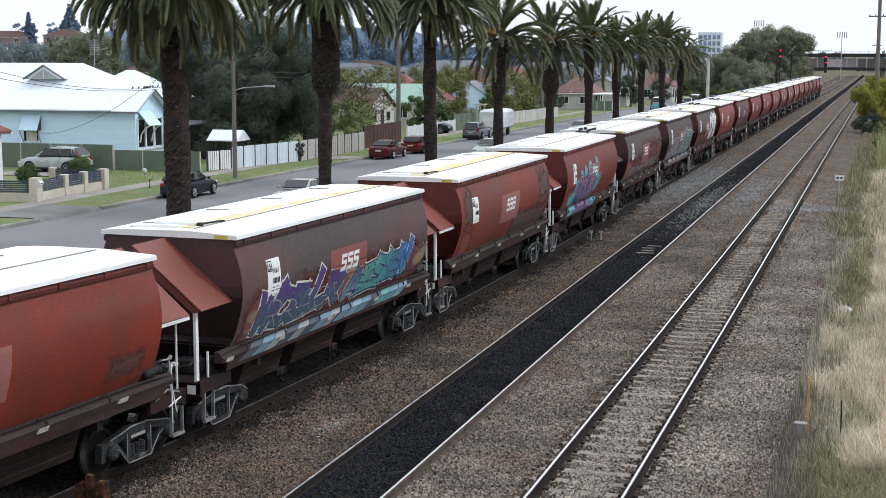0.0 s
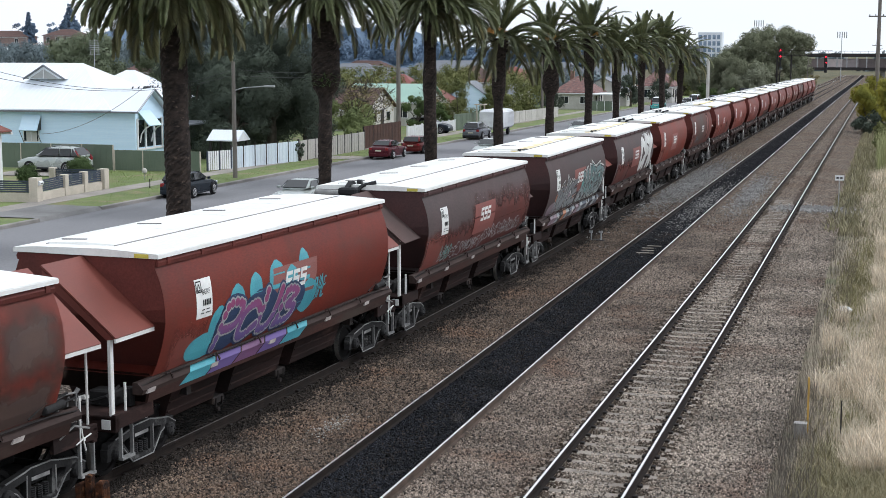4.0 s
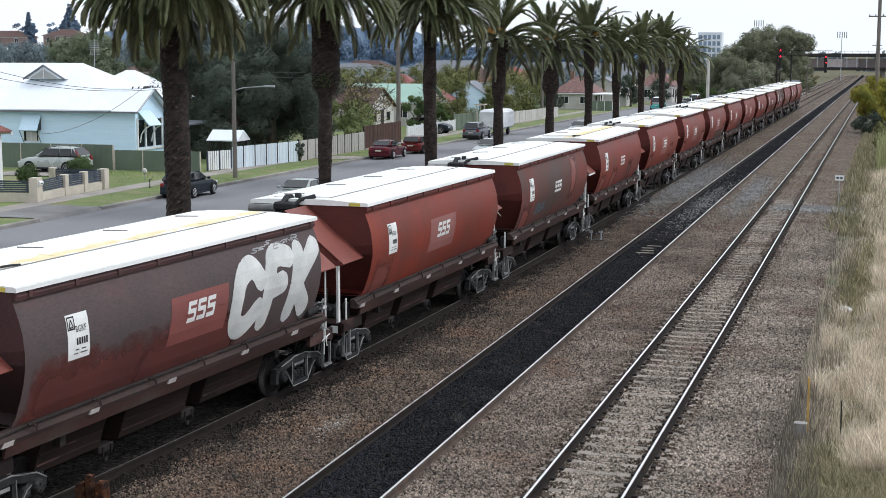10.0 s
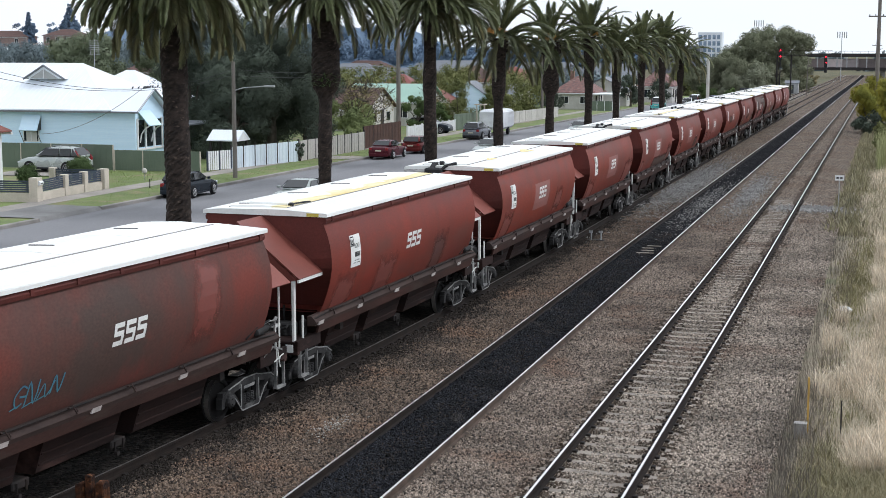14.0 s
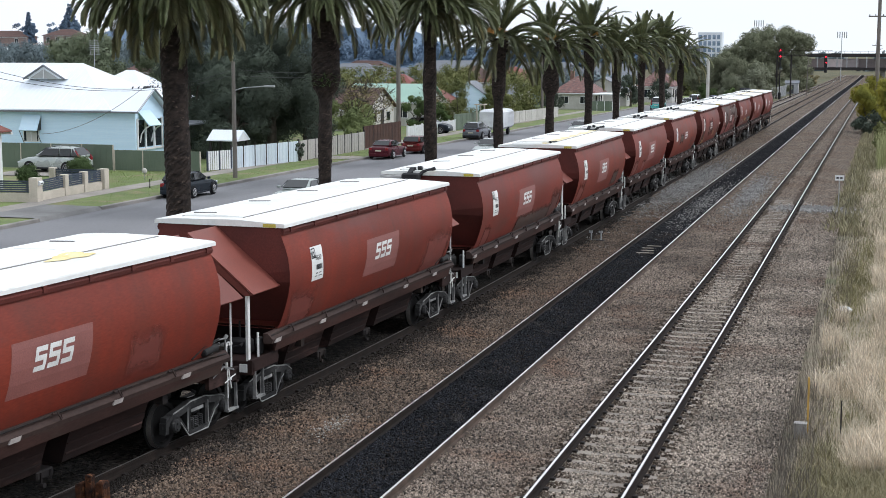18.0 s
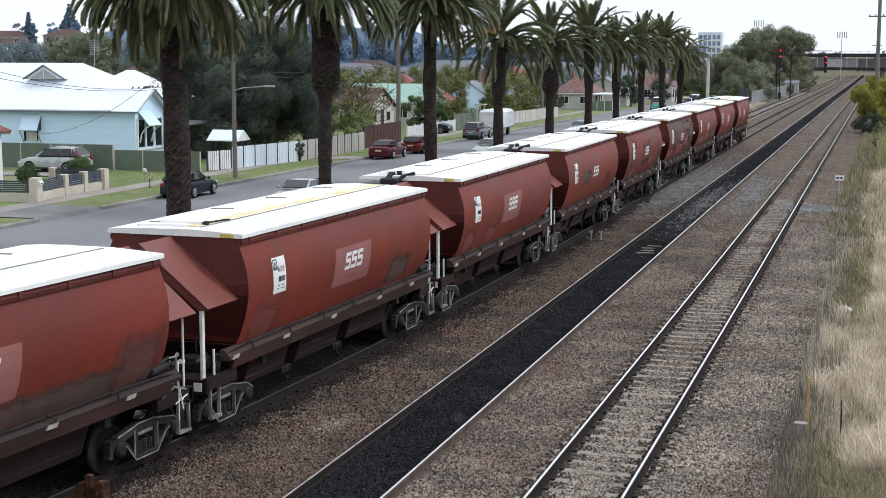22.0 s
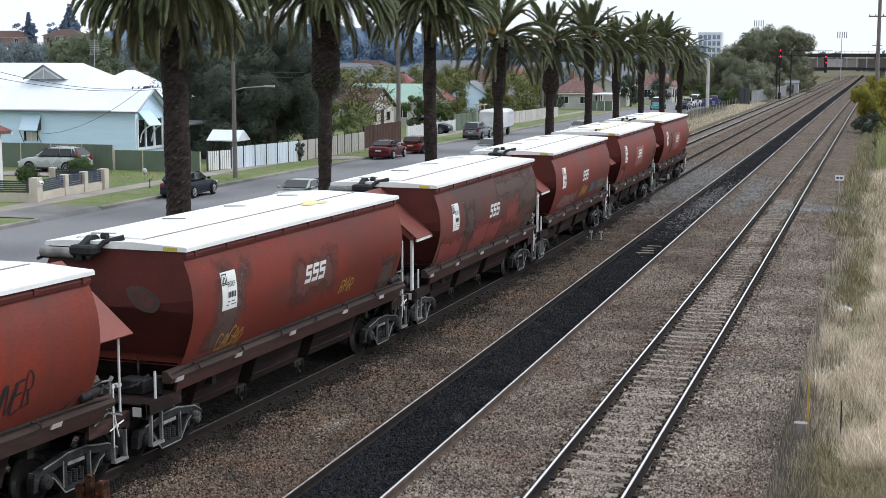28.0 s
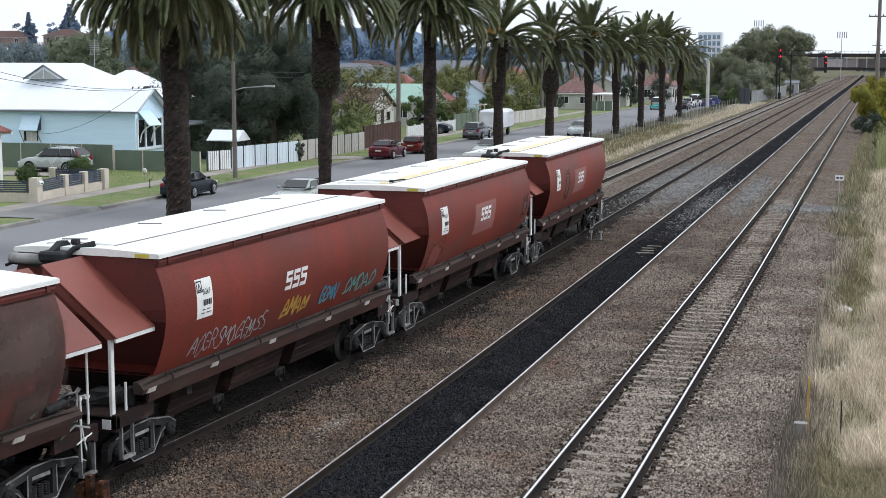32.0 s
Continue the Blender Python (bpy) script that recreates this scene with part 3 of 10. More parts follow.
tagged(new("rusty_stones", stone_mesh("rusty_stones", 22000, by_rails, M_STONE_RUST_SHADE, 0.014, 0.03, 48)), "rust-brown crushed stones darkened like shade beside the rails", "ballast", "", "stuff")


def fresh(cx, cy, sx, sy):
    """A fading scatter of newly tipped stone round a spot."""
    def f(r, n):
        y = cy + r.normal(0, sy, n)
        x = cx + r.normal(0, sx, n) + bends(y)
        keep = np.abs(np.abs(x - bends(y) - X_MID) - 0.7525) > 0.16
        keep &= np.abs(np.abs(x - bends(y) - X_TRAIN) - 0.7525) > 0.16
        keep &= np.abs(np.abs(x - bends(y) - X_RIGHT) - 0.7525) > 0.16
        return np.stack([x, y, np.array([fall(float(v)) for v in y]) - 0.155 + r.uniform(-0.012, 0.012, n)], 1)[keep]
    return f


M_FRESH = mat("fresh_pale_grey_stone", (0.29, 0.284, 0.274), (0.17, 0.165, 0.158), 0.8, 0.9, 0, 0.0, 30, spread=0.7)
for x_, y_, sx_, sy_, n_, lab_ in ((-10.35, 84.0, 0.55, 9.0, 9000, "fresh pale grey stone tipped beside the coal track"), (-12.1, 86.0, 0.4, 8.0, 4000, "fresh pale grey stone between the train's rails"), (-8.3, 72.0, 0.35, 7.0, 1600, "pale grey stone scattered over the coal"), (-6.6, 79.0, 0.35, 6.0, 3000, "fresh pale stone between the open tracks"), (-3.2, 71.0, 0.9, 0.8, 2600, "pale crossing strip of clean stone")):
    tagged(new("fresh_stones", stone_mesh("fresh_stones", n_, fresh(x_, y_, sx_, sy_), M_FRESH, 0.02, 0.045, 60 + n_ % 97)), lab_, "ballast", "", "stuff")


# oily stone darkened for the wagons' shadow; reused thinly on the coal track
M_STONE_OILY_SHADE = mat("oily_black_brown_stone", (0.05, 0.04, 0.034), (0.018, 0.015, 0.013), 0.6, 0.85, 0, 0.0, 30, spread=0.8)


def coal_brown(r, n):
    y = 19.5 + 40 * r.rand(n) ** 1.4
    x = X_MID + r.normal(0, 0.24, n) + bends(y)
    return np.stack([x, y, np.array([fall(float(v)) for v in y]) - 0.146 + r.uniform(-0.01, 0.012, n)], 1)


tagged(new("coal_track_stones", stone_mesh("coal_track_stones", 3600, coal_brown, M_STONE_OILY_SHADE, 0.016, 0.03, 53)), "brown stones showing through the coal", "ballast", "", "stuff")
for q_ in range(4):
    bm = bmesh.new()
    y_ = 52.9 + 0.66 * q_
    box(bm, X_MID - 0.2 + 0.08 * (q_ % 2) + bend(y_), X_MID + 0.42 - 0.1 * (q_ % 3) + bend(y_), y_ - 0.06, y_ + 0.06, -0.16, -0.134, 0.01)
    structure("sleeper_top", bm, M_SLEEPER, "bare concrete sleeper showing through coal", "sleeper")


def spill(r, n):
    x, y = -10.22 + r.normal(0, 0.16, n), 26.35 + r.normal(0, 0.5, n)
    return np.stack([x, y, np.array([fall(float(v)) for v in y]) - 0.15 + r.uniform(-0.01, 0.012, n)], 1)


tagged(new("pale_spill", stone_mesh("pale_spill", 150, spill, M_RUBBLE, 0.012, 0.03, 49)), "pale stone chips spilled beside the coal track", "ballast", "", "stuff")


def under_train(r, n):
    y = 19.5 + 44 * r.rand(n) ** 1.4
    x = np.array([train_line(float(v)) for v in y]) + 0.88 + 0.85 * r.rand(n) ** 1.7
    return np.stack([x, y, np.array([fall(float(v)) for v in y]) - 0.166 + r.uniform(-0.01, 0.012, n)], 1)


tagged(new("oily_stones", stone_mesh("oily_stones", 26000, under_train, M_STONE_OILY_SHADE, 0.018, 0.036, 50)), "oily stones darkened like the wagons' shade along the rail", "ballast", "", "stuff")

# ---- the grain wagons ----
PROFILE = [(1.36, 3.50), (1.40, 3.40), (1.47, 3.22), (1.53, 3.00), (1.56, 2.75), (1.56, 2.50), (1.52, 2.25), (1.45, 2.00), (1.36, 1.75), (1.26, 1.55)]
PZ = [z for _, z in PROFILE][::-1]
PX = [x for x, _ in PROFILE][::-1]
ROOF_L = 10.0
PITCH = 12.7563
BOGIE_Y = (0.0, 9.98)


def side_x(z):
    return float(np.interp(z, PZ, PX))


def on_side(y, z, off=0.004):
    return (side_x(z) + off, y, z)


def decal(bm, outline_rows, off=0.004):
    """A painted strip on the curved side: rows of (y, z) pairs, left edge and right edge."""
    prev = None
    for (ya, za), (yb, zb) in outline_rows:
        cur = (bm.verts.new(on_side(ya, za, off)), bm.verts.new(on_side(yb, zb, off)))
        if prev:
            bm.faces.new((prev[0], prev[1], cur[1], cur[0]))
        prev = cur


def panel_decal(bm, y0, y1, z0, z1, off=0.004, lean=0.0, n=6):
    decal(bm, [((y0 + lean * (z - z0), z), (y1 + lean * (z - z0), z)) for z in np.linspace(z0, z1, n)], off)


def stroke(bm, pts, w, off=0.006):
    """A brush stroke along (y, z) points."""
    fine = []
    for (ya, za), (yb, zb) in zip(pts, pts[1:]):
        k = max(1, int(math.hypot(yb - ya, zb - za) / 0.12))
        fine += [(ya + (yb - ya) * i / k, za + (zb - za) * i / k) for i in range(k)]
    fine.append(pts[-1])
    rows = []
    for i, (y, z) in enumerate(fine):
        dy, dz = fine[min(i + 1, len(fine) - 1)][0] - fine[max(i - 1, 0)][0], fine[min(i + 1, len(fine) - 1)][1] - fine[max(i - 1, 0)][1]
        d = math.hypot(dy, dz) or 1
        rows.append(((y - dz / d * w / 2, z + dy / d * w / 2), (y + dz / d * w / 2, z - dy / d * w / 2)))
    decal(bm, rows, off)


def wheel_mesh():
    bm = bmesh.new()
    prof = [(0.08, -0.09), (0.1, -0.09), (0.12, -0.045), (0.33, -0.03), (0.345, -0.065), (0.42, -0.065), (0.43, 0.03), (0.45, 0.045), (0.45, 0.07), (0.34, 0.07), (0.33, 0.02), (0.12, 0.03), (0.1, 0.1), (0.08, 0.1)]
    k = 28
    rings = [[bm.verts.new((x, r * math.cos(i * math.tau / k), r * math.sin(i * math.tau / k))) for r, x in prof] for i in range(k)]
    for i in range(k):
        a, b = rings[i], rings[(i + 1) % k]
        for j in range(len(prof) - 1):
            f = bm.faces.new((a[j], a[j + 1], b[j + 1], b[j]))
            f.material_index = 1 if j == 5 else 0
    return bm


def build_bogie(parent, y):
    """A three-piece freight bogie: two side frames, bolster, two wheelsets with axle boxes."""
    bg = part("bogie", ME_BOLSTER, None, parent)
    bg.matrix_basis = pose(0, y, 0)
    for sx in (-1, 1):
        f = part("side_frame", ME_FRAME[sx], None, bg)
        f.matrix_basis = pose(sx * 0.98, 0, 0)
        for sy in (-0.84, 0.84):
            a = part("axle_box", ME_AXLEBOX[sx], None, bg)
            a.matrix_basis = pose(sx * 1.0, sy, 0.42)
        for dy in (-0.16, 0.0, 0.16):
            s = part("spring", ME_SPRING, None, bg)
            s.matrix_basis = pose(sx * 0.98, dy, 0.2)
    wheels = []
    for sy in (-0.84, 0.84):
        w = part("wheelset", ME_WHEELSET, None, bg)
        w.matrix_basis = pose(0, sy, 0.42)
        wheels.append(w)
    return bg, wheels


# meshes shared by all wagons
bm = bmesh.new()
box(bm, -0.95, 0.95, -0.2, 0.2, 0.42, 0.62, 0.03)
box(bm, -0.3, 0.3, -0.3, 0.3, 0.6, 0.8, 0.03)
ME_BOLSTER = mesh_of("bogie", bm, M_BOGIE)
ME_FRAME, ME_AXLEBOX = {}, {}
ARCH = [(-1.1, 0.5), (-0.86, 0.63), (-0.42, 0.7), (-0.25, 0.74), (0.25, 0.74), (0.42, 0.7), (0.86, 0.63), (1.1, 0.5)]
TIE = [(-0.74, 0.56), (-0.6, 0.5), (-0.33, 0.2), (0.33, 0.2), (0.6, 0.5), (0.74, 0.56)]


def bar_run(bm, line, t, x0, x1):
    """A cast bar of thickness t hanging below a line of (y, z) points."""
    prism(bm, line + [(a, b - t) for a, b in line[::-1]], 0, x0, x1)


for sx in (-1, 1):
    bm = bmesh.new()
    bar_run(bm, ARCH, 0.13, -0.07, 0.07)
    bar_run(bm, TIE, 0.085, -0.07, 0.07)
    for dy in (-0.31, 0.31):
        prism(bm, [(dy - 0.06, 0.16), (dy + 0.06, 0.16), (dy + 0.05, 0.63), (dy - 0.05, 0.63)], 0, -0.06, 0.06)
    for dy in (-0.84, 0.84):
        # the jaws over the axle box
        prism(bm, [(dy - 0.27, 0.3), (dy - 0.15, 0.3), (dy - 0.13, 0.55), (dy + 0.13, 0.55), (dy + 0.15, 0.3), (dy + 0.24, 0.34), (dy + 0.2, 0.62), (dy - 0.22, 0.6)], 0, -0.065, 0.065)
    box(bm, -0.05, 0.05, -0.24, 0.24, 0.5, 0.6, 0.02)
    n0 = len(bm.faces)
    # raised flanges in paler grey, imitating edges that catch the light
    for line, dz in ((ARCH, 0.0), (TIE, -0.085)):
        for a, b in zip(line, line[1:]):
            tube(bm, [(sx * 0.07, a[0], a[1] + dz), (sx * 0.07, b[0], b[1] + dz)], 0.014, 5)
    for dy in (-0.36, 0.36):
        tube(bm, [(sx * 0.065, dy, 0.2), (sx * 0.065, dy * 0.97, 0.64)], 0.014, 5)
    for i, f in enumerate(bm.faces):
        if i >= n0:
            f.material_index = 1
    ME_FRAME[sx] = mesh_of("side_frame", bm, M_BOGIE, M_EDGE)
    bm = bmesh.new()
    tube(bm, [(-0.1 * sx, 0, 0), (0.1 * sx, 0, 0), (0.14 * sx, 0, 0), (0.15 * sx, 0, 0)], 0.13, 12, True, [0.13, 0.13, 0.105, 0.06])
    for k in range(3):
        a = k * math.tau / 3
        tube(bm, [(0.13 * sx, 0.06 * math.cos(a), 0.06 * math.sin(a)), (0.17 * sx, 0.06 * math.cos(a), 0.06 * math.sin(a))], 0.018, 5)
    ME_AXLEBOX[sx] = mesh_of("axle_box", bm, M_BOGIE)
bm = bmesh.new()
helix = [(0.055 * math.cos(a), 0.055 * math.sin(a), 0.035 * a / math.tau) for a in np.linspace(0, 6 * math.tau, 37)]
tube(bm, helix, 0.014, 4)
ME_SPRING = mesh_of("spring", bm, M_BOGIE)
wb = wheel_mesh()
# near-black steel paints in the shade that hides the wheels
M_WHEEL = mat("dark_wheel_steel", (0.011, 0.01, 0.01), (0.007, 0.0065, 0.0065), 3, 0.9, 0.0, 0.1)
me_tmp = mesh_of("wheel_half", wb, M_WHEEL, M_TREAD, smooth=True)
bm = bmesh.new()
bm.from_mesh(me_tmp)
bmesh.ops.translate(bm, verts=bm.verts[:], vec=(-0.77, 0, 0))
half = bmesh.ops.duplicate(bm, geom=bm.verts[:] + bm.edges[:] + bm.faces[:])["geom"]
bmesh.ops.scale(bm, verts=[g for g in half if isinstance(g, bmesh.types.BMVert)], vec=(-1, 1, 1))
tube(bm, [(-1.0, 0, 0), (-0.7, 0, 0), (0.7, 0, 0), (1.0, 0, 0)], 0.075, 10)
ME_WHEELSET = mesh_of("wheelset", bm, M_WHEEL, M_TREAD, smooth=True)


def side_shell():
    bm = bmesh.new()
    full = PROFILE + [(-x, z) for x, z in PROFILE[::-1]]
    ys = np.linspace(0.0, ROOF_L, 9)
    rows = [[bm.verts.new((x, y, z)) for x, z in full] for y in ys]
    for a, b in zip(rows, rows[1:]):
        for i in range(len(full) - 1):
            bm.faces.new((a[i], a[i + 1], b[i + 1], b[i]))
    return bm


def end_mesh(y, sign):
    """The pressed end sheet: flat above, folded in towards the hopper below."""
    bm = bmesh.new()
    out = [(x, z) for x, z in PROFILE] + [(-x, z) for x, z in PROFILE[::-1]]
    c = bm.verts.new((0, y, 2.55))
    vs = [bm.verts.new((x * 0.996, y - sign * 0.75 * max(0.0, 2.6 - z), z)) for x, z in out]
    for i in range(len(vs)):
        bm.faces.new((c, vs[i], vs[(i + 1) % len(vs)]))
    # header plate under the roof
    ya, yb = sorted((y - sign * 0.01, y - sign * 0.05))
    box(bm, -1.385, 1.385, ya, yb, 3.46, 3.612)
    return bm


def hood_mesh(sign):
    """The sloping cover plate over the end gear, with its folded edge."""
    bm = bmesh.new()
    a, b = Vector((-0.08, 0, 3.575)), Vector((1.33, 0, 2.43))
    up = Vector((b.z - a.z, 0, -(b.x - a.x))).normalized() * -0.03
    y0, y1 = sorted((0.0, sign * 1.2))
    lo = [bm.verts.new(p) for p in (a + Vector((0, y0, 0)), b + Vector((0, y0, 0)), b + Vector((0, y1, 0)), a + Vector((0, y1, 0)))]
    hi = [bm.verts.new(v.co + up) for v in lo]
    for q in (lo[::-1], hi):
        bm.faces.new(q)
    for i in range(4):
        bm.faces.new((lo[i], lo[(i + 1) % 4], hi[(i + 1) % 4], hi[i]))
    # web plate under the outer edge
    yo = sign * 1.17
    prism(bm, [(-0.07, 3.53), (1.3, 2.42), (1.14, 2.4), (-0.07, 3.36)], 1, min(yo, yo - sign * 0.02), max(yo, yo - sign * 0.02))
    return bm


def hood_edge(sign):
    bm = bmesh.new()
    y0, y1 = sorted((0.0, sign * 1.205))
    box(bm, 1.305, 1.34, y0, y1, 2.37, 2.435)
    return bm


ME_SHELLS, ME_ENDS, ME_HOODS = {}, {}, {}
for m in (M_RED, M_RED_BRIGHT, M_RED_WORN, M_SOOT):
    ME_SHELLS[m.name] = mesh_of("body_shell", side_shell(), m, smooth=True)
# end colours darkened for the shade between wagons; the top chord shares them
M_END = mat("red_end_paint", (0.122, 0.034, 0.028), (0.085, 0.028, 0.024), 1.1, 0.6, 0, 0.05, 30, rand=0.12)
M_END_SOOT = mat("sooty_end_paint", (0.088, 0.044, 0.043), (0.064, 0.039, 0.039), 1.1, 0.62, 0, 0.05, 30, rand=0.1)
for m in (M_END, M_END_SOOT):
    ME_ENDS[m.name] = (mesh_of("end_sheet", end_mesh(0.0, -1), m), mesh_of("end_sheet", end_mesh(ROOF_L, 1), m))
M_HOOD = mat("red_cover_plate", (0.19, 0.05, 0.036), (0.15, 0.041, 0.03), 1.2, 0.55, 0, 0.04, rand=0.12)
M_HOOD_DARK = mat("sooty_cover_plate", (0.1, 0.065, 0.06), (0.08, 0.058, 0.055), 1.2, 0.6, 0, 0.04)
for m in (M_HOOD, M_HOOD_DARK):
    ME_HOODS[m.name] = (mesh_of("cover_plate", hood_mesh(-1), m), mesh_of("cover_plate", hood_mesh(1), m))
ME_HOOD_EDGE = (mesh_of("cover_edge", hood_edge(-1), M_WHITE), mesh_of("cover_edge", hood_edge(1), M_WHITE))

SHARED = {}


def shared(key, build, *materials, smooth=False):
    if key not in SHARED:
        bm = bmesh.new()
        build(bm)
        SHARED[key] = mesh_of(key, bm, *materials, smooth=smooth)
    return SHARED[key]


def b_roof(bm):
    rows = []
    for y in (-0.03, ROOF_L + 0.03):
        rows.append([bm.verts.new((x, y, z)) for x, z in ((-1.47, 3.61), (-1.47, 3.69), (-1.0, 3.725), (0.4, 3.745), (1.47, 3.69), (1.47, 3.61))])
    for i in range(5):
        bm.faces.new((rows[0][i], rows[0][i + 1], rows[1][i + 1], rows[1][i]))
    bm.faces.new((rows[0][5], rows[0][0], rows[1][0], rows[1][5]))
    bm.faces.new(rows[0])
    bm.faces.new(rows[1][::-1])
    bmesh.ops.bevel(bm, geom=[e for e in bm.edges if all(v.co.z > 3.68 and abs(v.co.x) > 1.4 for v in e.verts)], offset=0.015, segments=2, affect="EDGES")


LIDS = ((0.35, 2.55), (2.58, 4.98), (5.01, 7.4), (7.43, 9.75))


def b_lid(y0, y1):
    def f(bm):
        prism(bm, [(-0.98, 3.715), (0.38, 3.735), (0.38, 3.765), (-0.3, 3.785), (-0.98, 3.755)], 1, y0, y1)
    return f


def b_seam(x, z):
    def f(bm):
        box(bm, x - 0.006, x + 0.006, 0.3, 9.8, z, z + 0.026)
    return f


def b_chord(bm):
    for s in (-1, 1):
        prism(bm, [(s * 1.30, 3.47), (s * 1.42, 3.47), (s * 1.44, 3.54), (s * 1.40, 3.61), (s * 1.30, 3.61)], 1, 0.02, ROOF_L - 0.02)
    for s in (-1, 1):
        for y in np.arange(0.3, 9.9, 1.18):
            box(bm, min(s * 1.4, s * 1.455), max(s * 1.4, s * 1.455), y, y + 0.09, 3.50, 3.62)


def b_sill(bm):
    for s in (-1, 1):
        prism(bm, [(s * 1.22, 1.36), (s * 1.40, 1.36), (s * 1.43, 1.44), (s * 1.32, 1.56), (s * 1.22, 1.56)], 1, -0.55, 10.55)


def b_skirt(bm):
    for s in (-1, 1):
        prism(bm, [(s * 1.345, 1.361), (s * 1.401, 1.361), (s * 1.345, 1.17), (s * 1.30, 1.17)], 1, -0.3, 10.3)


def b_lever(bm):
    tube(bm, [(1.2, 10.2, 1.12), (1.24, 10.22, 1.5), (1.27, 10.1, 1.62)], 0.02, 6)
    tube(bm, [(1.18, 9.9, 1.3), (1.26, 10.3, 1.33), (1.2, 10.62, 1.28)], 0.018, 6)
    tube(bm, [(1.1, 10.55, 1.1), (1.16, 10.55, 1.66), (1.22, 10.5, 1.7)], 0.018, 6)


def b_hose(bm):
    tube(bm, [(0.9, 10.9, 1.0), (1.0, 11.08, 0.85), (0.95, 11.2, 0.6), (0.8, 11.25, 0.5)], 0.025, 6)


def b_pipe(s):
    def f(bm):
        tube(bm, [(s * 1.36, -0.5, 1.50), (s * 1.40, 0.2, 1.57), (s * 1.40, 9.8, 1.57), (s * 1.36, 10.5, 1.50)], 0.018, 6)
    return f


def b_hook(bm):
    tube(bm, [(1.40, 0, 1.60), (1.46, 0.03, 1.62), (1.48, 0.06, 1.55), (1.47, 0.12, 1.48), (1.44, 0.2, 1.47), (1.40, 0.22, 1.52)], 0.014, 5)
    tube(bm, [(1.38, -0.03, 1.56), (1.45, -0.03, 1.6)], 0.02, 5)


def b_hopper(y0, y1):
    def f(bm):
        prism(bm, [(-1.24, 1.38), (1.24, 1.38), (1.04, 0.95), (0.9, 0.52), (-0.9, 0.52), (-1.04, 0.95)], 1, y0, y1)
        bmesh.ops.bevel(bm, geom=[e for e in bm.edges if abs(e.verts[0].co.y - e.verts[1].co.y) > 1 and e.verts[0].co.z < 1], offset=0.03, segments=1, affect="EDGES")
    return f


def b_gate(y):
    def f(bm):
        box(bm, -0.9, 0.92, y - 0.22, y + 0.22, 0.4, 0.54, 0.02)
        for s in (-1, 1):
            tube(bm, [(s * 0.93, y - 0.12, 0.52), (s * 0.93, y - 0.12, 0.33)], 0.02, 5)
            tube(bm, [(s * 0.93, y + 0.12, 0.52), (s * 0.93, y + 0.12, 0.36)], 0.02, 5)
            tube(bm, [(s * 0.93, y - 0.12, 0.32), (s * 0.99, y - 0.12, 0.32)], 0.045, 8)
    return f


def b_frame(bm):
    box(bm, -0.28, 0.28, -1.1, 11.1, 0.82, 1.12, 0.02)
    for y in (1.35, 8.65):
        box(bm, -1.2, 1.2, y - 0.08, y + 0.08, 0.95, 1.38)


def b_platform(sign):
    yo = -1.18 if sign < 0 else ROOF_L + 1.12
    def f(bm):
        y0, y1 = sorted((yo, 0.0 if sign < 0 else ROOF_L))
        box(bm, -1.3, 1.26, y0, y1, 1.02, 1.10, 0.01)
        ya, yb = sorted((yo, yo - sign * 0.12))
        box(bm, -1.3, 1.28, ya, yb, 0.84, 1.12, 0.015)
        for s in (-1, 1):
            box(bm, min(s * 1.2, s * 1.28), max(s * 1.2, s * 1.28), y0, y1, 0.9, 1.14)
        # sloped hopper sheet behind the platform
        ye = 0.02 if sign < 0 else ROOF_L - 0.02
        yi = ye - sign * 0.0
        vs = [bm.verts.new(p) for p in ((-1.2, yi, 1.6), (1.2, yi, 1.6), (1.0, yi - sign * 0.6, 1.1), (-1.0, yi - sign * 0.6, 1.1))]
        bm.faces.new(vs)
    return f


def b_coupler(sign):
    yo = -1.1 if sign < 0 else ROOF_L + 1.1
    def f(bm):
        box(bm, -0.1, 0.1, min(yo, yo + sign * 0.3), max(yo, yo + sign * 0.3), 0.83, 1.0, 0.03)
        box(bm, -0.17, 0.17, min(yo + sign * 0.12, yo + sign * 0.3), max(yo + sign * 0.12, yo + sign * 0.3), 0.78, 1.05, 0.04)
        tube(bm, [(0.3, yo, 0.95), (0.34, yo + sign * 0.12, 0.7), (0.2, yo + sign * 0.25, 0.45), (0.05, yo + sign * 0.28, 0.5)], 0.03, 6)
    return f


def b_stirrup(y):
    """The hanging step: two plates and a tread."""
    def f(bm):
        for dy in (-0.17, 0.17):
            box(bm, 1.2, 1.26, y + dy - 0.015, y + dy + 0.015, 0.36, 0.95)
        box(bm, 1.19, 1.28, y - 0.19, y + 0.19, 0.33, 0.375)
    return f


def b_brakewheel(bm):
    for k in range(4):
        a = k * math.tau / 4 + 0.25
        tube(bm, [(1.30, 10.72, 0.98), (1.31, 10.72 + 0.2 * math.cos(a), 0.98 + 0.2 * math.sin(a))], 0.013, 5)
    tube(bm, [(1.1, 10.72, 0.98), (1.33, 10.72, 0.98)], 0.028, 8)
    tube(bm, [(1.29, 10.66, 0.62), (1.29, 10.66, 1.3)], 0.014, 5)


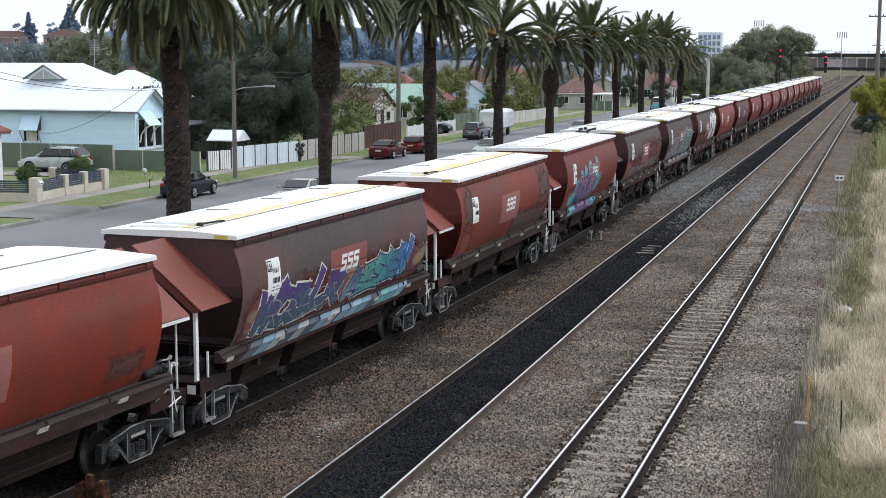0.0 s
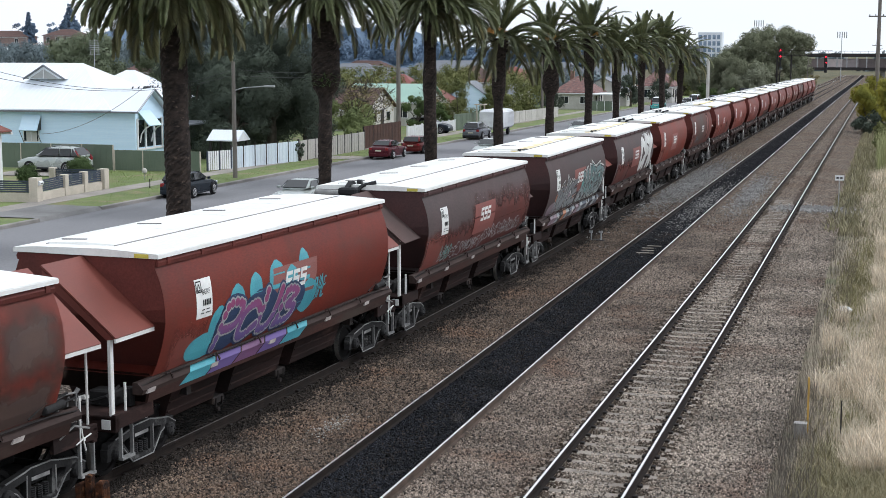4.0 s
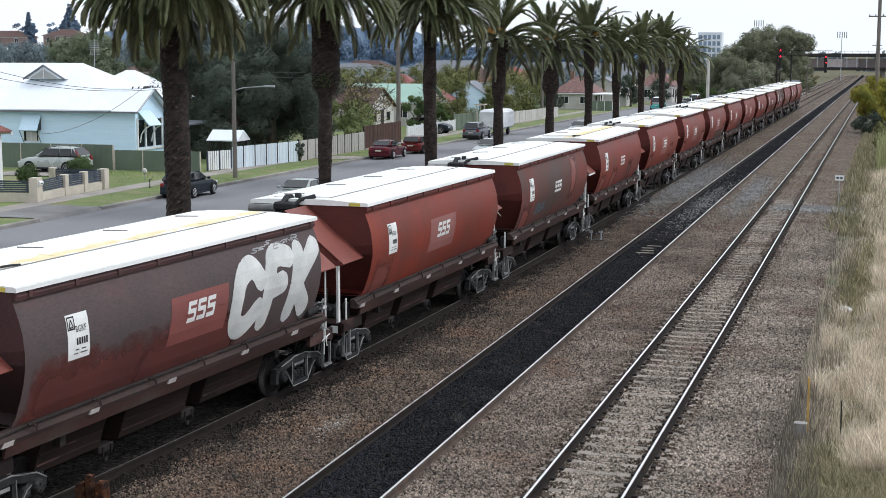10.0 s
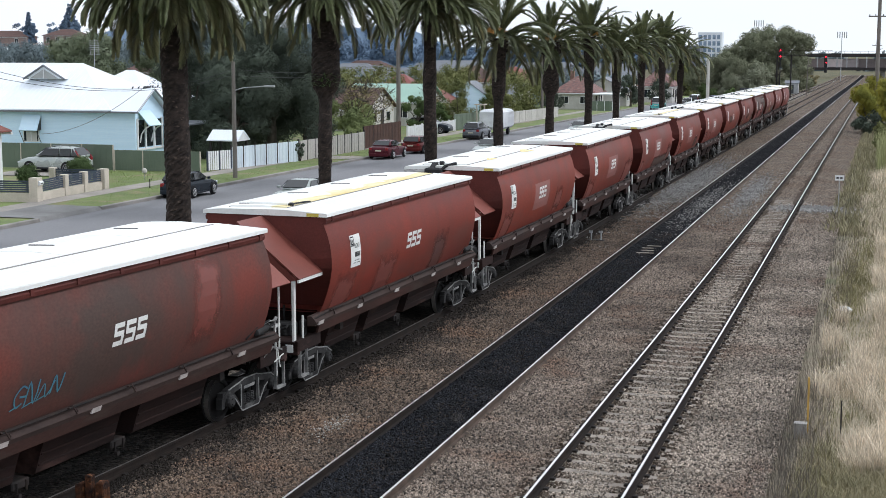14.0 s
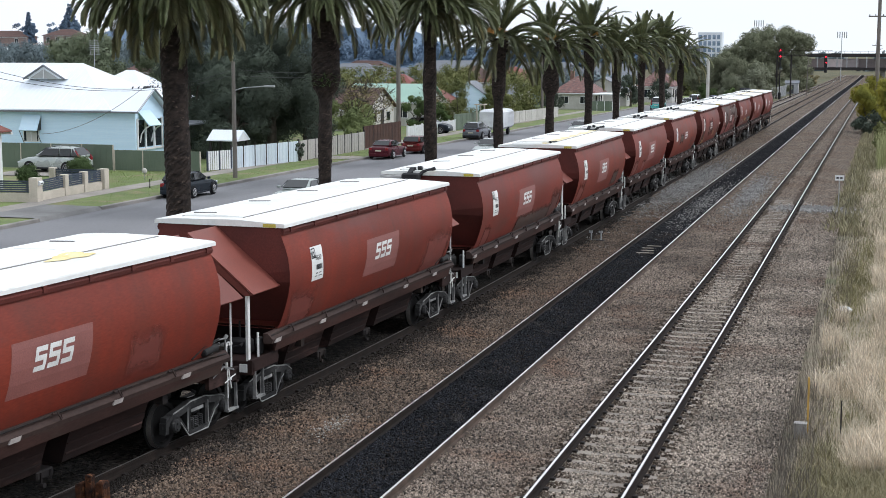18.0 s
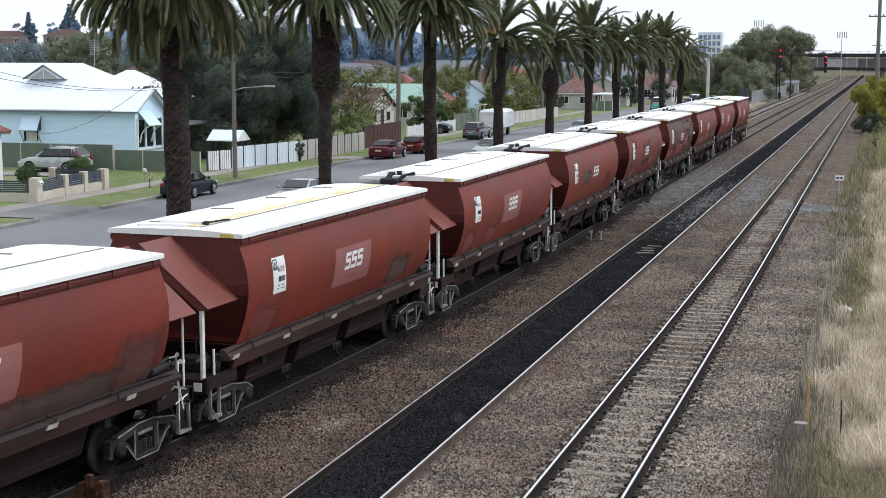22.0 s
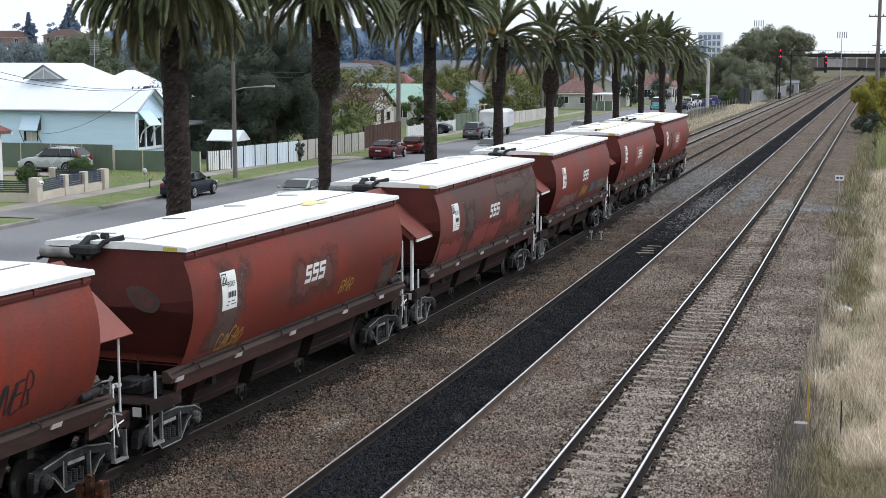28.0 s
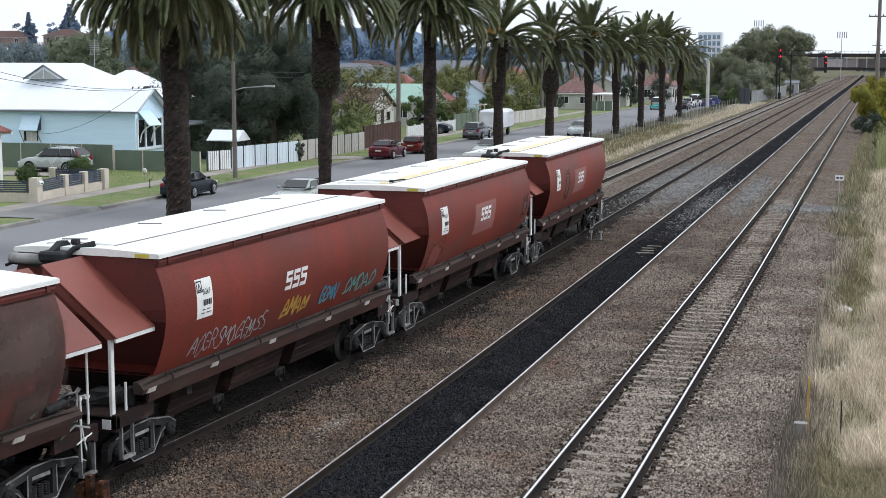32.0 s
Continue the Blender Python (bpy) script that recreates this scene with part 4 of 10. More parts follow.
def b_valves(bm):
    tube(bm, [(1.05, 9.75, 1.36), (1.05, 10.35, 1.36)], 0.13, 10)
    box(bm, 0.9, 1.2, 10.45, 10.7, 1.12, 1.42, 0.04)
    tube(bm, [(0.9, 10.1, 1.25), (1.22, 10.15, 1.3), (1.25, 10.5, 1.2)], 0.025, 6)
    tube(bm, [(1.0, 9.6, 1.2), (1.15, 9.9, 1.15), (1.15, 10.9, 1.2)], 0.02, 6)
    tube(bm, [(1.2, 10.3, 1.1), (1.2, 10.3, 1.75)], 0.02, 6)


def b_cylinder(bm):
    tube(bm, [(1.33, 9.72, 1.66), (1.33, 9.74, 1.66), (1.33, 10.18, 1.69), (1.33, 10.2, 1.69)], 0.075, 10, True, [0.05, 0.075, 0.075, 0.05])
    tube(bm, [(1.33, 10.2, 1.69), (1.3, 10.6, 1.7)], 0.02, 6)
    box(bm, 1.18, 1.34, 10.25, 10.5, 1.36, 1.56, 0.03)
    tube(bm, [(1.3, 9.4, 1.6), (1.36, 9.7, 1.78), (1.34, 10.3, 1.83)], 0.018, 5)


def b_hand_lever(bm):
    tube(bm, [(1.3, 10.55, 1.3), (1.31, 10.56, 1.78)], 0.022, 6)
    tube(bm, [(1.31, 10.56, 1.78), (1.31, 10.3, 1.8), (1.3, 10.05, 1.76)], 0.018, 5)
    tube(bm, [(1.31, 10.56, 1.78), (1.33, 10.6, 1.84)], 0.035, 6)
    tube(bm, [(1.27, 10.15, 1.1), (1.3, 10.5, 1.25), (1.28, 10.9, 1.12)], 0.02, 5)


def b_tank(bm):
    tube(bm, [(-0.35, 10.42, 1.72), (-0.4, 10.42, 1.72), (0.75, 10.42, 1.72), (0.82, 10.42, 1.72)], 0.2, 14, True, [0.05, 0.2, 0.2, 0.05])


def b_gear(bm):
    box(bm, 0.35, 0.85, -0.55, -0.2, 1.1, 1.38, 0.03)
    tube(bm, [(0.3, -0.7, 1.16), (0.75, -0.62, 1.3), (0.8, -0.3, 1.42)], 0.03, 6)
    tube(bm, [(0.5, -0.15, 1.2), (0.5, -0.15, 1.7)], 0.025, 6)
    box(bm, 0.98, 1.12, -0.45, -0.3, 1.1, 1.45, 0.03)


def b_roller(bm):
    tube(bm, [(-1.42, -0.18, 3.52), (-0.72, -0.18, 3.52)], 0.095, 12)


def b_crank(bm):
    prism(bm, [(-0.12, 3.42), (-0.30, 3.42), (-0.36, 3.62), (0.05, 3.82), (0.2, 3.82), (0.34, 3.7), (0.3, 3.58), (0.16, 3.66), (0.0, 3.6)], 0, -0.62, -0.5)
    box(bm, -0.75, -0.25, -0.36, -0.02, 3.5, 3.68, 0.04)
    tube(bm, [(-1.45, -0.28, 3.4), (-1.45, -0.1, 3.42), (-0.55, -0.2, 3.4)], 0.03, 6)
    tube(bm, [(-0.4, -0.3, 3.45), (-0.2, -0.05, 3.72), (0.1, 0.15, 3.8)], 0.05, 8)
    tube(bm, [(-0.45, 0.28, 3.79), (-0.33, 0.28, 3.79)], 0.06, 10)


def b_rib(bm):
    prism(bm, [(-0.95, 3.757), (-0.42, 3.775), (-0.42, 3.797), (-0.95, 3.779)], 1, -0.012, 0.012)


def text_mesh(body, size):
    cu = bpy.data.curves.new("lettering", "FONT")
    cu.body, cu.size, cu.align_x, cu.align_y, cu.resolution_u = body, size, "LEFT", "BOTTOM", 2
    ob = new("lettering_tmp", cu)
    dg = bpy.context.evaluated_depsgraph_get()
    me = bpy.data.meshes.new_from_object(ob.evaluated_get(dg))
    bpy.data.objects.remove(ob)
    return me


def b_letters(bm, body, size, y, z, off=0.012, weight=0.0):
    me = text_mesh(body, size)
    base = len(bm.verts)
    bm.from_mesh(me)
    bm.verts.ensure_lookup_table()
    for v in bm.verts[base:]:
        a, b = v.co.x, v.co.y
        v.co = Vector(on_side(y + a * 0.82, z + b, off))


def b_code(bm):
    b_letters(bm, "BGKF", 0.145, 1.27, 2.77, 0.014)


def b_code_bars(bm):
    [panel_decal(bm, 1.28 + 0.062 * q, 1.322 + 0.062 * q, 2.6, 2.71, 0.014, 0, 2) for q in range(5)]
    for z, y0, y1 in ((2.52, 1.24, 1.34), (2.52, 1.4, 1.52), (2.46, 1.2, 1.31), (2.46, 1.38, 1.56)):
        panel_decal(bm, y0, y1, z, z + 0.018, 0.014, 0, 2)


def b_triangle(bm):
    # black square frame with a triangle outline in it
    y0, y1, z0, z1, w = 1.075, 1.265, 2.85, 3.06, 0.022
    for a in ((y0, y1, z1 - w, z1), (y0, y1, z0, z0 + w), (y0, y0 + w, z0, z1), (y1 - w, y1, z0, z1)):
        panel_decal(bm, *a, 0.014, 0, 3)
    for a, b in (((1.115, 2.89), (1.17, 3.01)), ((1.17, 3.01), (1.225, 2.89)), ((1.115, 2.89), (1.225, 2.89))):
        stroke(bm, [a, b], 0.022, 0.014)


def b_logo(bm):
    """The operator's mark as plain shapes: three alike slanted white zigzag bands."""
    for k in range(3):
        y, low, top, s, wd = 4.56 + k * 0.335, 2.37, 2.74, 0.26, 0.28
        def bar(u0, u1, z0, z1):
            decal(bm, [((y + u0 + (z - low) * s, z), (y + u1 + (z - low) * s, z)) for z in np.linspace(z0, z1, 3)], 0.012)
        for a, b in ((low, low + 0.08), (low + 0.155, low + 0.235), (top - 0.08, top)):
            bar(0.0, wd, a, b)
        bar(wd - 0.075, wd, low + 0.08, low + 0.155)
        bar(0.0, 0.075, low + 0.235, top - 0.08)


BAYS = ((0.95, 2.74), (3.32, 5.46), (6.04, 8.3))
HOOKS = (0.23, 1.9, 3.56, 5.2, 6.82, 8.46)


def smooth_line(pts, k=4):
    """A rounded line through the points."""
    out = []
    for i in range(len(pts) - 1):
        p0, p1, p2, p3 = pts[max(i - 1, 0)], pts[i], pts[i + 1], pts[min(i + 2, len(pts) - 1)]
        for j in range(k):
            t = j / k
            out.append(tuple(0.5 * (2 * b + (c - a) * t + (2 * a - 5 * b + 4 * c - d) * t * t + (3 * b - a - 3 * c + d) * t ** 3) for a, b, c, d in zip(p0, p1, p2, p3)))
    return out + [pts[-1]]


GLYPHS = [
    [[(0.1, 0), (0.1, 1), (0.8, 0.85), (0.7, 0.5), (0.1, 0.5)], [(0.4, 0.5), (0.9, 0)]],
    [[(0.9, 0.9), (0.3, 1), (0.1, 0.7), (0.8, 0.4), (0.7, 0.05), (0.0, 0.1)]],
    [[(0.0, 0), (0.45, 1), (0.9, 0)], [(0.2, 0.4), (0.75, 0.4)]],
    [[(0.9, 0.85), (0.4, 1), (0.05, 0.5), (0.4, 0), (0.9, 0.15)], [(0.5, 0.5), (0.95, 0.45)]],
    [[(0.1, 0), (0.1, 1), (0.5, 0.35), (0.9, 1), (0.9, 0)]],
    [[(0.1, 1), (0.1, 0), (0.85, 0.05)], [(0.1, 0.55), (0.7, 0.6)], [(0.1, 1), (0.8, 1)]],
    [[(0.1, 0), (0.1, 1), (0.85, 0.0), (0.9, 1)]],
    [[(0.5, 1), (0.05, 0.6), (0.4, 0), (0.9, 0.4), (0.5, 1)]],
]


LETTERS = {
    "W": [[(0, 1), (0.16, 0), (0.48, 0.8), (0.66, 0), (1, 1.05)]],
    "O": [[(0.1, 0.1), (0, 0.65), (0.35, 1), (0.9, 0.85), (0.92, 0.3), (0.6, 0), (0.1, 0.1)]],
    "B": [[(0.05, 0), (0.1, 1), (0.8, 0.9), (0.4, 0.55), (0.92, 0.4), (0.8, 0.05), (0.05, 0)]],
    "L": [[(0.3, 1.1), (0.1, 0.1), (0.95, 0.2)]],
    "R": [[(0.05, 0), (0.12, 1), (0.9, 0.95), (0.75, 0.5), (0.2, 0.48)], [(0.45, 0.48), (1.0, 0)]],
    "A": [[(0, 0), (0.4, 1.05), (0.6, 1), (0.95, 0)], [(0.25, 0.4), (0.8, 0.4)]],
    "E": [[(0.95, 1), (0.1, 0.9), (0.05, 0.05), (1, 0.12)], [(0.1, 0.5), (0.75, 0.55)]],
    "S": [[(0.95, 0.85), (0.3, 1), (0.1, 0.65), (0.85, 0.4), (0.7, 0.02), (0, 0.1)]],
    "N": [[(0.02, 0), (0.1, 1), (0.85, 0.05), (0.95, 1.1)]],
    "M": [[(0, 0), (0.12, 1.05), (0.48, 0.3), (0.78, 1.1), (1, 0.05)]],
    "V": [[(0.02, 1), (0.45, 0), (0.98, 1.15)]],
    "C": [[(0.95, 0.75), (0.6, 1), (0.12, 0.8), (0.05, 0.2), (0.4, 0), (0.9, 0.25)]],
    "F": [[(0.1, 0), (0.25, 1), (0.95, 1)], [(0.15, 0.52), (0.75, 0.58)]],
    "K": [[(0.1, 0), (0.2, 1.05)], [(0.95, 1.05), (0.25, 0.5), (0.85, 0)]],
    "P": [[(0.05, 0), (0.12, 1), (0.9, 0.95), (0.8, 0.45), (0.2, 0.4)]],
    "U": [[(0.1, 1.05), (0.08, 0.1), (0.8, 0.05), (0.95, 1)]],
}


def bar_between(bm, a, b, w, off, ext):
    """A straight sprayed bar with square ends."""
    d = math.hypot(b[0] - a[0], b[1] - a[1]) or 1
    uy, uz = (b[0] - a[0]) / d, (b[1] - a[1]) / d
    k = max(2, int((d + 2 * ext) / 0.16))
    rows = []
    for i in range(k + 1):
        q = -ext + (d + 2 * ext) * i / k
        y, z = a[0] + uy * q, a[1] + uz * q
        rows.append(((y - uz * w / 2, max(1.57, z + uy * w / 2)), (y + uz * w / 2, max(1.57, z - uy * w / 2))))
    decal(bm, rows, off)


def spray(name, low, high, z0, z1):
    """Sprayed paint fading from one colour to another up the side, a little uneven."""
    m = bpy.data.materials.new("spray_" + name)
    m.use_nodes = True
    n, l = m.node_tree.nodes, m.node_tree.links
    p = n["Principled BSDF"]
    tc = n.new("ShaderNodeTexCoord")
    sep = n.new("ShaderNodeSeparateXYZ")
    l.new(tc.outputs["Object"], sep.inputs[0])
    ns = n.new("ShaderNodeTexNoise")
    ns.inputs["Scale"].default_value, ns.inputs["Detail"].default_value = 1.7, 5
    l.new(tc.outputs["Object"], ns.inputs["Vector"])
    ad = n.new("ShaderNodeMath")
    ad.operation = "MULTIPLY_ADD"
    ad.inputs[1].default_value = 0.9
    l.new(ns.outputs[0], ad.inputs[0])
    l.new(sep.outputs["Z"], ad.inputs[2])
    rg = n.new("ShaderNodeMapRange")
    rg.inputs["From Min"].default_value, rg.inputs["From Max"].default_value = z0 + 0.4, z1 + 0.5
    l.new(ad.outputs[0], rg.inputs["Value"])
    mx = n.new("ShaderNodeMix")
    mx.data_type = "RGBA"
    mx.inputs["A"].default_value, mx.inputs["B"].default_value = (*low, 1), (*high, 1)
    l.new(rg.outputs[0], mx.inputs["Factor"])
    l.new(mx.outputs["Result"], p.inputs["Base Color"])
    p.inputs["Roughness"].default_value = 0.6
    p.inputs["Specular IOR Level"].default_value = 0.2
    return m


def piece(w, seed, word, y0, y1, z0, z1, bar, layers, label, wild=0.2, fat=1.0, rounded=False):
    """A block-letter piece: each letter in layers of (paint, extra width), widest first."""
    rnd = random.Random(seed)
    step = (y1 - y0) / len(word)
    for i, ch in enumerate(word):
        ya, zb, zt = y0 + i * step, z0 + rnd.uniform(0, 0.05), z1 + rnd.uniform(-wild, wild * 0.5)
        lean = rnd.uniform(0.05, 0.3)
        wd = step * rnd.uniform(0.74, 0.86) * fat
        lines = [[(ya + wd * a + lean * (b - 0.3) + rnd.uniform(-0.03, 0.03), zb + bar / 2 + (zt - zb - bar) * b) for a, b in g] for g in LETTERS[ch]]
        if rounded:
            lines = [smooth_line(g, 4) for g in lines]
        elif i % 2 == 0:
            # an arrow-like spur off the top
            p = lines[0][-1] if lines[0][-1][1] > lines[0][0][1] else lines[0][0]
            lines.append([p, (p[0] + rnd.uniform(0.05, 0.2), p[1] + rnd.uniform(0.08, 0.2))])
        for j, (paint_, more) in enumerate(layers):
            bm = bmesh.new()
            q = 0
            for ln_ in lines:
                for a, b in zip(ln_, ln_[1:]):
                    bar_between(bm, a, b, bar + more, 0.005 + 0.0028 * j + 0.0003 * q, 0.0 if rounded else (bar + more) * 0.42)
                    q += 1
                if rounded:
                    for y, z in ln_:
                        rad = (bar + more) / 2
                        decal(bm, [((y - rad * math.sqrt(max(0.01, 1 - u * u)), max(1.57, z + rad * u)), (y + rad * math.sqrt(max(0.01, 1 - u * u)), max(1.57, z + rad * u))) for u in np.linspace(-1, 1, 9)], 0.005 + 0.0028 * j + 0.0003 * q)
                        q += 0.3
            o = part("graffiti_letter" if j == len(layers) - 1 else "graffiti_outline", bm, paint_, w, label)
            if j < len(layers) - 1:
                o["kind"] = "stuff"


def cloud(w, paint_, spots, label, off=0.0042):
    for y, z, ry, rz in spots:
        bm = bmesh.new()
        rows = []
        for u in np.linspace(-1, 1, 9):
            half = ry * math.sqrt(max(0.02, 1 - u * u))
            rows.append(((y - half, max(1.57, z + rz * u)), (y + half, max(1.57, z + rz * u))))
        decal(bm, rows, off)
        part("graffiti_cloud", bm, paint_, w, label)
        off += 0.0002


def shelf_blocks(w, paints, y0, y1, n, lean, label):
    """The drop shadow of a piece, sprayed on over the sloping top of the side sill."""
    step = (y1 - y0) / n
    for i in range(n):
        ya, yb = y0 + i * step, y0 + (i + 0.94) * step
        bm = bmesh.new()
        vs = [bm.verts.new(p) for p in ((1.331, ya + lean, 1.561), (1.331, yb + lean, 1.561), (1.437, yb, 1.443), (1.437, ya, 1.443))]
        lo = [bm.verts.new(p) for p in ((1.407, yb - lean * 0.6, 1.362), (1.407, ya - lean * 0.6, 1.362))]
        foot = [bm.verts.new(p) for p in ((1.376, yb - lean * 1.4, 1.255), (1.376, ya - lean * 1.4, 1.255))]
        bm.faces.new(vs)
        bm.faces.new((vs[3], vs[2], lo[0], lo[1]))
        bm.faces.new((lo[1], lo[0], foot[0], foot[1]))
        part("graffiti_shadow", bm, paints[i % len(paints)], w, label)


def big_pieces(k, w):
    if k == 0:
        cloud(w, S_MAROON, [(1.0, 1.95, 0.7, 0.45), (4.9, 2.2, 0.5, 0.45), (9.0, 2.0, 0.6, 0.4)], "sprayed maroon backing")
        cloud(w, S_BEIGE, [(5.3, 2.35, 0.25, 0.25), (0.6, 2.05, 0.25, 0.12), (9.5, 2.0, 0.3, 0.16)], "sprayed beige backing", 0.0052)
        piece(w, 11, "WOBLR", 0.75, 4.75, 1.6, 2.5, 0.21, [(S_WHITE, 0.14), (S_NAVY, 0.05), (S_PURPLE, 0.0)], "purple sprayed letters with white outline", 0.1, 1.2)
        for q_, (ch, fill) in enumerate(zip("AESEN", (S_STEELBLUE, S_TEAL, S_GREENTEAL, S_BLUE, S_BRIGHTBLUE))):
            ya = 5.2 + 0.72 * q_
            cloud(w, fill, [(ya + 0.38, 1.95 + 0.05 * q_, 0.36, 0.3 + 0.03 * q_)], "blue and teal sprayed fill", 0.0046 + 0.0002 * q_)
            piece(w, 12 + q_, ch, ya, ya + 0.74, 1.6 + 0.03 * q_, 2.28 + 0.07 * min(q_, 3), 0.2, [(S_WHITE, 0.15), (S_NAVY, 0.08), (fill, 0.0)], "blue and teal sprayed letter", 0.08, 1.15)
        graffiti(w, (("scrawl", 1.1, 4.9, 1.68, 2.25, 9, S_GREYLINE, 0.025, "thin pale sprayed highlights"), ("scrawl", 5.3, 9.2, 1.68, 2.2, 9, S_NAVY, 0.03, "thin dark blue sprayed lines")), 31)
        shelf_blocks(w, [S_SLATE_P, S_STEELBLUE, S_STEEL, S_SLATE_P, S_STEEL], 0.5, 4.8, 8, 0.3, "grey sprayed block shadow")
        shelf_blocks(w, [S_STEELBLUE, S_SKY, S_STEELBLUE, S_SLATE_P, S_TEAL], 4.9, 8.9, 7, 0.3, "pale blue sprayed block shadow")
    if k == 2:
        cloud(w, S_CYAN, [(2.6, 2.45, 0.3, 0.36), (3.35, 2.6, 0.26, 0.32), (4.25, 2.68, 0.34, 0.36), (5.5, 2.7, 0.26, 0.42), (1.5, 1.8, 0.6, 0.26), (1.95, 2.1, 0.35, 0.4), (5.75, 2.1, 0.42, 0.36), (4.9, 2.5, 0.3, 0.36)], "cyan sprayed bubbles")
        cloud(w, S_NAVY, [(2.4, 2.0, 0.55, 0.46), (3.6, 2.15, 0.8, 0.42), (4.9, 2.15, 0.7, 0.42)], "dark blue sprayed backing", 0.0064)
        piece(w, 21, "PCUB", 2.0, 5.3, 1.62, 2.5, 0.17, [(S_NAVY, 0.16), (S_GREYLINE, 0.07), (S_PINK, 0.0)], "pink and violet sprayed letters", 0.1, 1.15, True)
        shelf_blocks(w, [S_CYAN, S_PINK, S_VIOLET, S_PINK, S_CYAN], 1.0, 5.9, 5, 0.2, "cyan and pink sprayed block shadow")
    if k == 4:
        cloud(w, S_MAUVE, [(1.1, 1.75, 0.8, 0.24), (2.6, 2.1, 0.9, 0.3), (3.9, 1.95, 0.7, 0.3)], "mauve sprayed haze")
        cloud(w, S_ORANGE, [(1.35, 2.1, 0.16, 0.14), (2.35, 2.35, 0.13, 0.16), (4.45, 1.95, 0.2, 0.14)], "orange sprayed spots", 0.005)
        piece(w, 41, "MVCE", 1.4, 4.7, 1.58, 2.5, 0.18, [(S_WHITE, 0.2), (S_BLACKP, 0.13), (S_SILVERFILL, 0.0)], "grey sprayed letters with white edges", 0.22, 1.12)
        cloud(w, S_GREYFILL, [(5.55, 1.85, 0.45, 0.25), (7.4, 1.85, 0.6, 0.25), (8.6, 1.9, 0.6, 0.25)], "silver-grey sprayed backing", 0.0046)
        piece(w, 42, "ANOEB", 5.35, 9.7, 1.58, 2.86, 0.2, [(S_WHITE, 0.24), (S_BLACKP, 0.14), (S_SILVERTEAL, 0.0)], "silver and teal sprayed letters with black and white outlines", 0.2, 1.12)
        for q_, ch in enumerate("ANOEB"):
            graffiti(w, (("scrawl", 5.6 + 0.81 * q_, 6.2 + 0.81 * q_, 1.72, 2.5, 3, S_BLACKP, 0.035, "black sprayed inner lines"),), 900 + q_)
        cloud(w, S_TEAL, [(6.45, 1.95, 0.12, 0.09), (7.45, 2.3, 0.13, 0.1), (7.35, 2.0, 0.1, 0.1), (8.75, 2.35, 0.12, 0.08), (5.6, 2.25, 0.18, 0.1)], "teal sprayed glints", 0.0155)
        shelf_blocks(w, [S_MAUVE, S_MAUVE, S_STEEL, S_BLACKP, S_ORANGE, S_STEEL, S_SLATE_P, S_STEEL], 0.7, 4.7, 8, 0.3, "white and grey sprayed block shadow")
        shelf_blocks(w, [S_MAUVE, S_STEEL, S_SLATE_P, S_STEEL, S_BLACKP, S_STEEL, S_SLATE_P], 4.9, 9.3, 7, 0.3, "grey sprayed block shadow")
    if k == 5:
        piece(w, 51, "CFK", 6.35, 9.8, 1.66, 3.28, 0.46, [(S_WHITE, 0.0)], "large white sprayed letters", 0.05, 1.05, True)
        graffiti(w, (("scrawl", 7.1, 9.2, 3.28, 3.46, 12, S_GREYLINE, 0.022, "thin white scrawl above the letters"),), 515)


